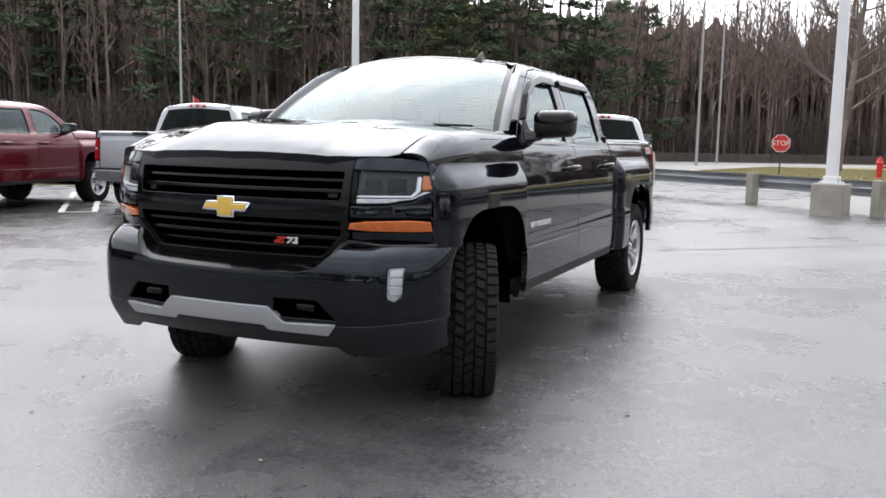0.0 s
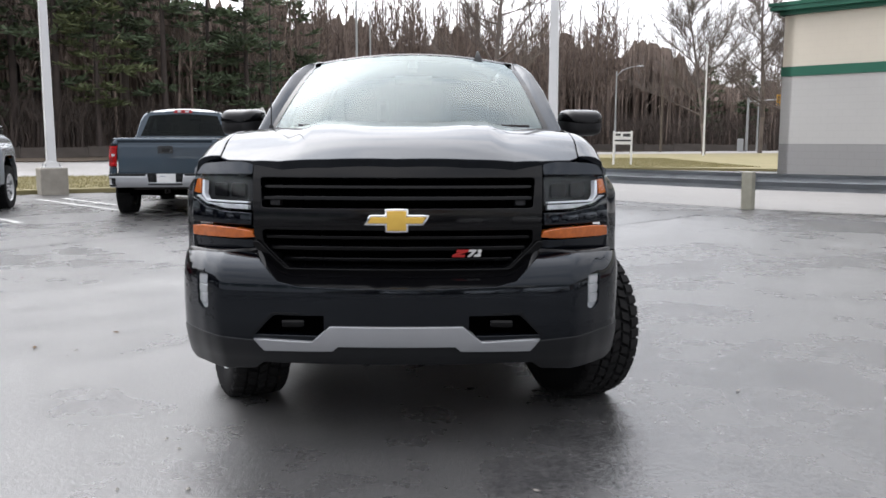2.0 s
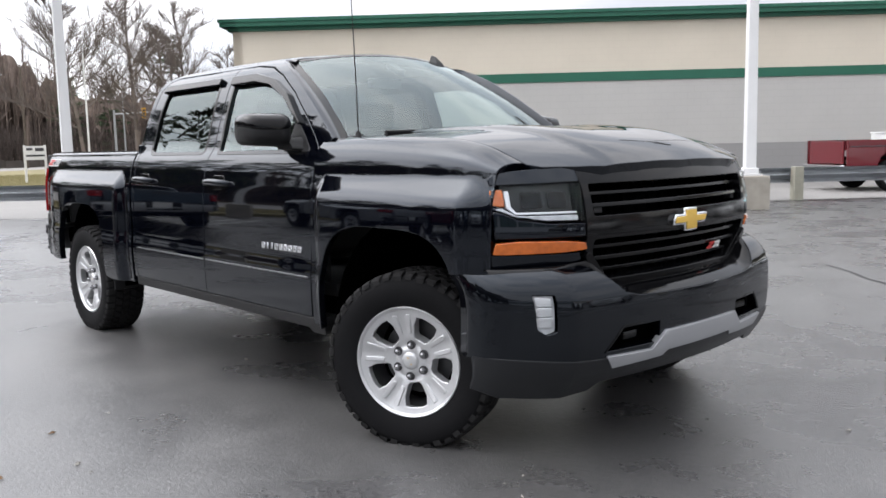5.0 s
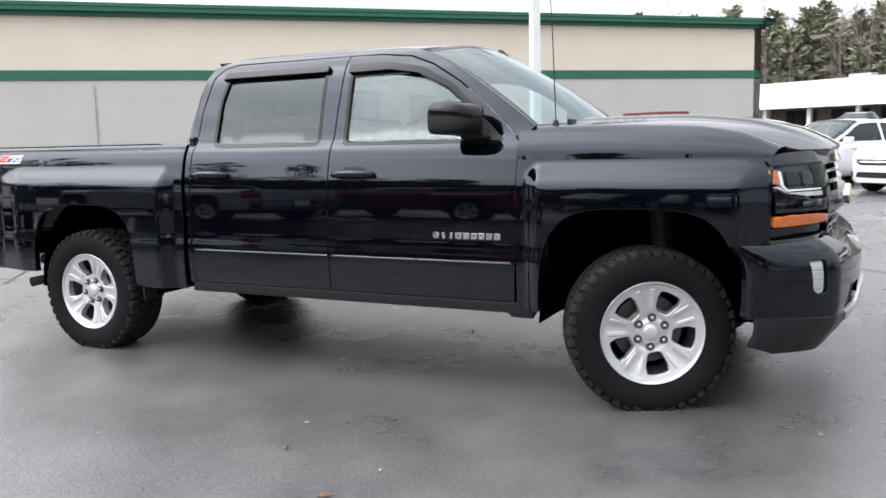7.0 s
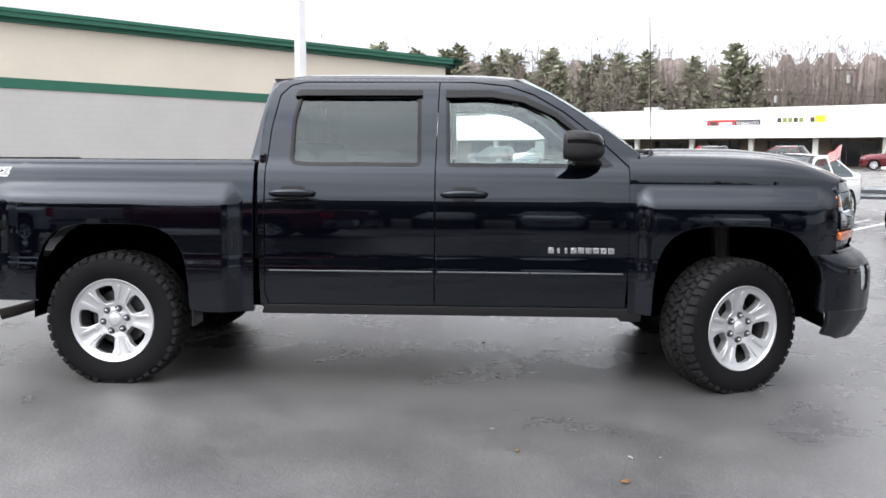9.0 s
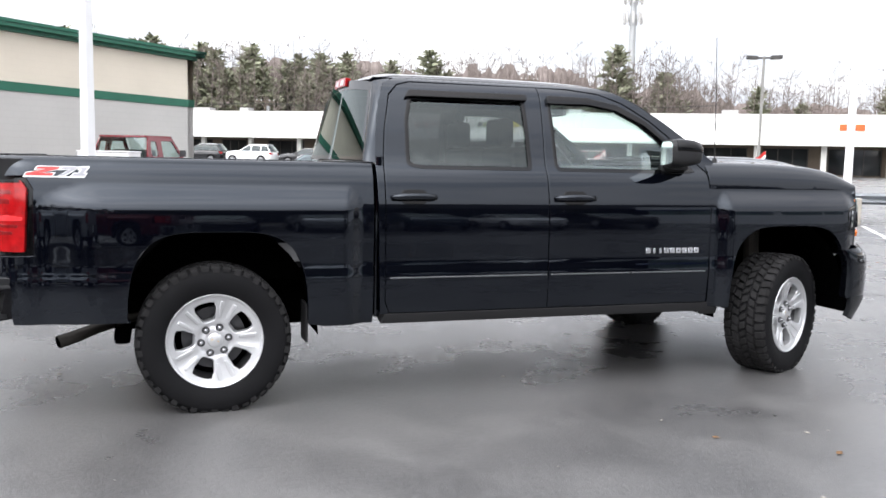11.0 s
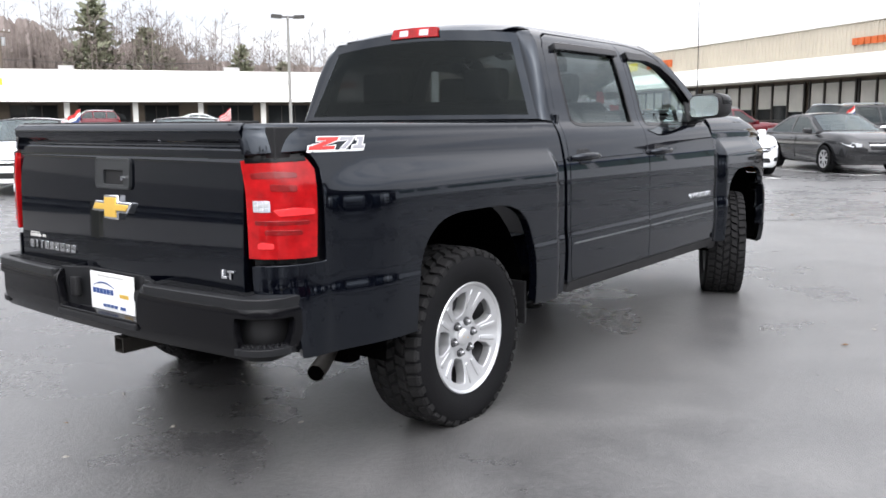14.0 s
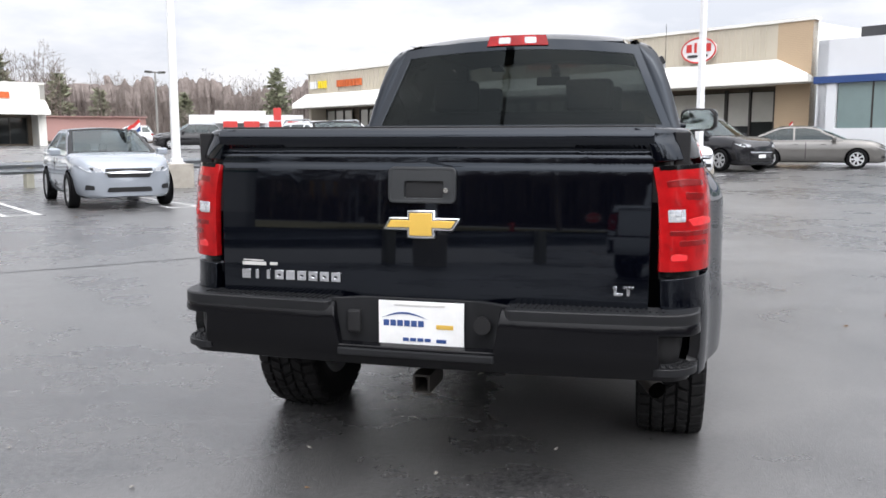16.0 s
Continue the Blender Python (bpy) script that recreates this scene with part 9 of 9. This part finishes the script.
pines = []
for k, (tall, base, wide, mat) in enumerate(((22.0, 5.2, 4.3, "needles"), (19.5, 4.2, 4.0, "needles"), (23.0, 7.0, 4.2, "needles"), (13.5, 2.4, 3.3, "needles"), (17.0, 4.4, 3.6, "needles_warm"))):
    tm, cm = pine_meshes(40 + k, tall, base, wide, gap=1.75)
    tm.materials.append(M["bark_pine"])
    cm.materials.append(M[mat])
    pines.append((tm, cm))
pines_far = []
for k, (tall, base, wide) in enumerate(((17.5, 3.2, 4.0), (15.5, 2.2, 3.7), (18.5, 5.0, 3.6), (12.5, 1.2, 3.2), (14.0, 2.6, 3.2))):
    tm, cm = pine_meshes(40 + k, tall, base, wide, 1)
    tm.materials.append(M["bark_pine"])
    cm.materials.append(M["needles_hazed"])
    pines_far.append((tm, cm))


def pine(k, x, y, s, turn, group, label, z=0.0, crown="near"):
    ob = thing("pine_tree", label, "tree", pose(x, y, slope(x, y) + z, 0, 0, turn) @ Matrix.Diagonal((s * 1.08, s * 1.08, s, 1)), group=group)
    for name, me in zip(("trunk", "crown"), (pines_far if crown == "far" else pines)[k]):
        part(name, me, None, ob)


EDGE = pchip([(128, 122), (150, 112), (160, 101), (175, 86), (185, 77), (195, 67), (205, 61), (220, 60), (232, 66), (245, 74), (258, 84)])
rng = random.Random(11)
# dark pines at the front of the western woods
for k, (az, back, s, kind) in enumerate(((193.9, 1.0, 0.90, 1), (190.6, 3.0, 0.95, 3), (196.2, 4.0, 0.95, 1), (199.0, 1.5, 0.92, 0), (201.3, 3.5, 1.0, 2), (203.0, 0.8, 0.85, 4), (205.2, 2.5, 0.95, 0), (207.5, 5.0, 1.0, 2))):
    pine(kind, *from_eye(7.7, 1.5, az, EDGE(az) + back), s, rng.uniform(0, 360), "pines before the woods", "tall dark green pine at the front of bare woods")
az = 209.0
while az < 240:
    pine(rng.choice((0, 0, 1, 2, 2, 3, 4)), *from_eye(7.7, 1.5, az, EDGE(az) + rng.uniform(0.5, 12)), rng.uniform(0.85, 1.12), rng.uniform(0, 360), "pines before the woods", "tall dark green pine among bare trunks")
    az += rng.uniform(1.6, 3.6)
for az in (152.5, 155.0, 157.2, 161.0, 163.5):
    pine(rng.choice((0, 3, 4)), *from_eye(7.7, 1.5, az, EDGE(az) + 10), rng.uniform(0.55, 0.75), rng.uniform(0, 360), "small pines", "small green pine among bare trees")
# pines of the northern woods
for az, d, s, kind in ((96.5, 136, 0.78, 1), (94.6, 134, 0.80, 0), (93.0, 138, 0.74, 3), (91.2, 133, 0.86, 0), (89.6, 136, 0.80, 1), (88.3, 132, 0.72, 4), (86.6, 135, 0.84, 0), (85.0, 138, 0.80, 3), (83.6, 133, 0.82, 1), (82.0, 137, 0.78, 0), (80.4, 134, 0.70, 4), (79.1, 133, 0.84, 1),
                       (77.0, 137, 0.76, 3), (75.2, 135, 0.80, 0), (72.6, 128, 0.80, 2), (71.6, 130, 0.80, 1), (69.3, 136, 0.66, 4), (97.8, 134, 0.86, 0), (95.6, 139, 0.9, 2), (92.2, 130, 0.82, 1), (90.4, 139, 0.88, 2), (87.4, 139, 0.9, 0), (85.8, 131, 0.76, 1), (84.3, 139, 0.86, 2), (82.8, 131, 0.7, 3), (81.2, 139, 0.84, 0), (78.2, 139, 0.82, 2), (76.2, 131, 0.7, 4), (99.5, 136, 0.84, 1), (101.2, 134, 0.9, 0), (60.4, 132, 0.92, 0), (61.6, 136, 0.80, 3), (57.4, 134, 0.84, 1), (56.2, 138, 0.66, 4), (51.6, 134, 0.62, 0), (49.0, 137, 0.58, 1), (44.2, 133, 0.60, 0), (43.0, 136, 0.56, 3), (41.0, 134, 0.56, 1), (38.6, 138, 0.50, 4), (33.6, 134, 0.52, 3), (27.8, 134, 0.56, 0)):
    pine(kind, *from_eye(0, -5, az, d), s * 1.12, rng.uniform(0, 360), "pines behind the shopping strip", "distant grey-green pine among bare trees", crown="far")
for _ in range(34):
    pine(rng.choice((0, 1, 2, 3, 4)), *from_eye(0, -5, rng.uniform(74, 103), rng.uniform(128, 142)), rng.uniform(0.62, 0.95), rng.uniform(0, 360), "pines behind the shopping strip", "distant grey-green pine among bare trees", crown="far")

# bare woods
slim = [slender(70 + k, 15.5, 0.19, 15, 4, 3, base=0.34, twig=0.019, stem=0.72, lift=(0.8, 2.0)) for k in range(6)]
far_slim = [slender(90 + k, 15, 0.25, 15, 3, 3, base=0.22, twig=0.030, wide=1.0, stem=0.5) for k in range(4)]
places = []
for n_t in range(770):
    az = rng.uniform(131, 241) if n_t < 660 else rng.uniform(168, 193)
    d = EDGE(az) + 2 + rng.random() ** 1.5 * 34
    if 194 < az and rng.random() < 0.30:
        continue
    tall = 0.66 + 0.36 * ease(160, 172, az)
    places.append((*from_eye(7.7, 1.5, az, d), tall * rng.uniform(0.8, 1.15) * (1 + (d - 70) * 0.002), rng.uniform(0, 6.28), rng.randrange(6)))
stand("bare_woods", slim, places, "bark_brown", "dense bare brown woods beyond the road", 0.05)
places = []
for _ in range(560):
    az = rng.uniform(40, 101)
    places.append((*from_eye(0, -5, az, rng.uniform(124, 160)), rng.uniform(0.80, 1.12) * (0.9 + 0.25 * ease(40, 62, az)), rng.uniform(0, 6.28), rng.randrange(4)))
for _ in range(330):
    az = rng.uniform(8, 42)
    places.append((*from_eye(0, -5, az, rng.uniform(135, 168)), rng.uniform(0.60, 0.80), rng.uniform(0, 6.28), rng.randrange(4)))
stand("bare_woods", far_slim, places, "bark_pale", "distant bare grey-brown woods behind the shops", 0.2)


def thicket(name, arc, ground_d, height, count, material, label, eye):
    """Undergrowth: many thin stems, closing the view into the woods."""
    segs = []
    for _ in range(count):
        az = rng.uniform(*arc)
        x, y = from_eye(*eye, az, ground_d(az) + rng.random() ** 1.3 * 26)
        h = height * rng.uniform(0.3, 1.0)
        p = Vector((x, y, slope(x, y) - 0.1))
        q = p + Vector((rng.uniform(-0.12, 0.12) * h, rng.uniform(-0.12, 0.12) * h, h * 0.6))
        segs.append((p, q, 0.026, 0.017))
        for _ in range(3):
            segs.append((q, q + Vector((rng.uniform(-0.3, 0.3) * h, rng.uniform(-0.3, 0.3) * h, h * rng.uniform(0.25, 0.45))), 0.015, 0.008))
    tagged(part(name, mesh_of(name, *ribbons(segs, 2, 1.6)), material), label, "undergrowth", kind="stuff")


thicket("undergrowth", (128, 242), lambda a: EDGE(a) + 1, 5.0, 15000, "thicket", "dense brown undergrowth at the woods' foot", (7.7, 1.5))
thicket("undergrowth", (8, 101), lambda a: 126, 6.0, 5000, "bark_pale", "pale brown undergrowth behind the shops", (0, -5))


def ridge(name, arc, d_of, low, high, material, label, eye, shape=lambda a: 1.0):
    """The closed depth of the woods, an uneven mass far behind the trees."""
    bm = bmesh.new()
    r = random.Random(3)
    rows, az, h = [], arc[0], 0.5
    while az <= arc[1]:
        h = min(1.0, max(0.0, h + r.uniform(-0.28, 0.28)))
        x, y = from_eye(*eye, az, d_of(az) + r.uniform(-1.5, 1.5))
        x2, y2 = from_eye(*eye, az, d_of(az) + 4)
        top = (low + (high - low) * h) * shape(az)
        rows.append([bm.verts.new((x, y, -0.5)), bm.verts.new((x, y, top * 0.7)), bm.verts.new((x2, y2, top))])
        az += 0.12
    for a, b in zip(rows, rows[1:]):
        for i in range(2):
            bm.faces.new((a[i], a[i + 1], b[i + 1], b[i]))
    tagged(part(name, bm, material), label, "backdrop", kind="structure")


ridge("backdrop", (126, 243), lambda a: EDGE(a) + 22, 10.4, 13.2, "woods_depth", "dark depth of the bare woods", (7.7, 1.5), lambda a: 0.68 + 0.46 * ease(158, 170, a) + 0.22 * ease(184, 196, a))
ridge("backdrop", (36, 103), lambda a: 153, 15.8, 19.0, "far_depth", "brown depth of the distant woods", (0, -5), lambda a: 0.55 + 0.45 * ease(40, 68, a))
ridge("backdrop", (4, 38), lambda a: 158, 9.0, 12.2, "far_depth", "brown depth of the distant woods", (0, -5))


def bare_tree(seed, x, y, tall, spread, label, material="bark_grey", n=(20, 9, 9)):
    ob = thing("bare_tree", label, "tree", pose(x, y, 0.08))
    trunk, crown = limbs(seed, tall, spread, *n, base=0.24, twig=0.017)
    part("trunk", mesh_of("trunk", *hull(trunk, 8)), material, ob)
    part("crown", mesh_of("crown", *hull(crown, 3)), material, ob, "leafless branches")


bare_tree(7, *from_eye(8.0, 0.3, 163.2, 72), 13.8, 0.46, "large lone leafless tree with a wide crown", n=(24, 12, 11))
bare_tree(8, *from_eye(7.9, -0.8, 157.6, 74), 12.5, 0.34, "leafless tree on the lawn by the store")
bare_tree(9, -41.8, 2.8, 15.0, 0.30, "tall dark leafless tree on the lawn")
bare_tree(12, *from_eye(6.0, -3.8, 153.4, 84), 15.5, 0.38, "leafless tree beyond the road", n=(26, 11, 10))
bare_tree(13, *from_eye(6.0, -3.8, 156.6, 80), 17.0, 0.34, "tall leafless tree with many fine branches beyond the road", n=(26, 11, 10))
bare_tree(14, *from_eye(6.0, -3.8, 151.2, 88), 12.2, 0.36, "smaller leafless tree beside the store", n=(22, 10, 10))

# weathered fence at the woods' foot
fence = thing("fence", "low weathered grey board fence before the woods", "fence")
az, prev, panel, post = 160.0, None, None, None
while az < 222:
    x, y = from_eye(7.7, 1.5, az, EDGE(az) - 0.6)
    if prev:
        d = math.degrees(math.atan2(y - prev[1], x - prev[0]))
        length = math.dist((x, y), prev)
        q = part("board_panel", panel or box((0, -0.02, 0.05), (1, 0.02, 0.72)), "fence_grey", fence)
        panel = q.data
        q.matrix_basis = pose(*prev, 0.06 + rng.uniform(-0.05, 0.05), 0, rng.uniform(-0.6, 0.6), d) @ Matrix.Diagonal((length - 0.06, 1, 1, 1))
        p = part("post", post or box((-0.05, -0.05, -0.2), (0.05, 0.05, 0.80)), "fence_grey", fence)
        post = p.data
        p.matrix_basis = pose(*prev, 0.05)
    prev = (x, y)
    az += 1.9


# the lot's unseen southern side, which the paint and glass mirror: woods, a row of parked cars and an added block
places = []
for _ in range(170):
    az = rng.uniform(238, 318)
    places.append((*from_eye(2, -5, az, rng.uniform(58, 84)), rng.uniform(0.75, 1.1), rng.uniform(0, 6.28), rng.randrange(4)))
stand("bare_woods", far_slim, places, "bark_brown", "bare brown woods beyond the southern edge of the lot", 0.05)
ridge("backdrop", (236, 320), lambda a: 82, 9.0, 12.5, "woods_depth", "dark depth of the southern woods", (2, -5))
for k, (az, d, s_, kind) in enumerate(((243, 60, 0.9, 0), (251, 63, 0.8, 1), (256, 60, 0.95, 2), (266, 62, 0.7, 4), (279, 61, 0.85, 0), (291, 63, 0.9, 1), (302, 60, 0.8, 3))):
    pine(kind, *from_eye(2, -5, az, d), s_, 40 * k, "pines south of the lot", "dark green pine beyond the southern lot", crown="far")
# unseen block, added to keep the low southern sky out of reflections
south_screen = thing("showroom_building", "unseen low grey block with dark front, added to darken southern reflections", "building")
S0, S1 = Vector((27.0, -27.0)), Vector((-4.0, -28.5))
sd = (S1 - S0).normalized()
sn = Vector((sd.y, -sd.x))
wall_piece("plinth", S0, S1, -0.3, 0.5, "concrete", south_screen, 0.0, 0.4)
wall_piece("fascia", S0, S1, 4.4, 6.6, "metal_grey", south_screen, 0.35, 0.4)
wall_piece("end_wall", S1, S1 - sn * 14, -0.3, 6.4, "metal_grey", south_screen, 0.0, 0.3)
wall_piece("end_wall", S0 - sn * 14, S0, -0.3, 6.4, "metal_grey", south_screen, 0.0, 0.3)
for k in range(12):
    a, b = S0 + sd * (31.0 * k / 12), S0 + sd * (31.0 * (k + 1) / 12)
    wall_piece("shop_window", a, b, 0.5, 4.4, "shop_glass", south_screen, -0.05, 0.1)
    wall_piece("mullion", a, a + sd * 0.09, 0.5, 4.4, "alu", south_screen, 0.0, 0.1)
part("roof", prism([tuple(v) for v in (S0 - sn * 0.42, S1 - sn * 0.42, S1 - sn * 14, S0 - sn * 14)], 6.0, 6.2, "xy"), "grey_roof", south_screen)
for k, (x, kind_, c, lb) in enumerate(((-1.5, "SUV", "paint_blackcar", "black sport utility vehicle across the lot"), (1.4, "SEDAN", "paint_graphite", "dark graphite sedan across the lot"), (4.3, "SUV", "paint_silver", "silver sport utility vehicle across the lot"),
                                       (7.2, "SUV", "paint_slate", "slate blue sport utility vehicle across the lot"), (10.1, "SEDAN", "paint_white", "white sedan across the lot"), (13.0, "SUV", "paint_blackcar", "black sport utility vehicle across the lot"))):
    car("suv" if kind_ == "SUV" else "sedan", lb, "car", heading(x, -22.6 + 0.2 * k, 92), c, group="cars across the lot", **{"SUV": SUV, "SEDAN": SEDAN}[kind_])


# grass on the lawns
def grass(corners, count, label):
    pts = np.array(corners)
    lo, hi = pts.min(0), pts.max(0)
    g = np.random.default_rng(4)
    p = lo + g.random((count, 2)) * (hi - lo)
    inside = np.zeros(count, bool)
    for (x0, y0), (x1, y1) in zip(corners, corners[1:] + corners[:1]):
        cross = ((y0 > p[:, 1]) != (y1 > p[:, 1])) & (p[:, 0] < (x1 - x0) * (p[:, 1] - y0) / (y1 - y0 + 1e-9) + x0)
        inside ^= cross
    p = p[inside]
    n = len(p)
    a, h = g.random(n) * 6.283, 0.04 + 0.08 * g.random(n) ** 2
    w = np.stack([np.cos(a), np.sin(a)], 1) * 0.012
    lean = (g.random((n, 2)) - 0.5) * 0.09
    z0 = np.full(n, 0.12)
    v = np.stack([np.column_stack([p - w, z0]), np.column_stack([p + w, z0]), np.column_stack([p + lean, z0 + h])], 1).reshape(-1, 3)
    tagged(part("grass", mesh_of("grass", v, np.arange(3 * n).reshape(-1, 3)), "blade"), label, "grass", kind="stuff")


grass([(-7.4, -16.6), (-12.2, -9.3), (-14.8, -4.9), (-17.6, -3.1), (-21.2, -3.5), (-21.0, -5.2), (-18.4, -14), (-14, -21.5)], 90000, "short dry yellow grass behind the trucks")
grass([(-28.8, -2.4), (-28.3, 2), (-28.6, 8.6), (-29, 14), (-46, 14), (-48, -0.9), (-36, -3.4)], 110000, "short dry yellow-green grass beside the road")
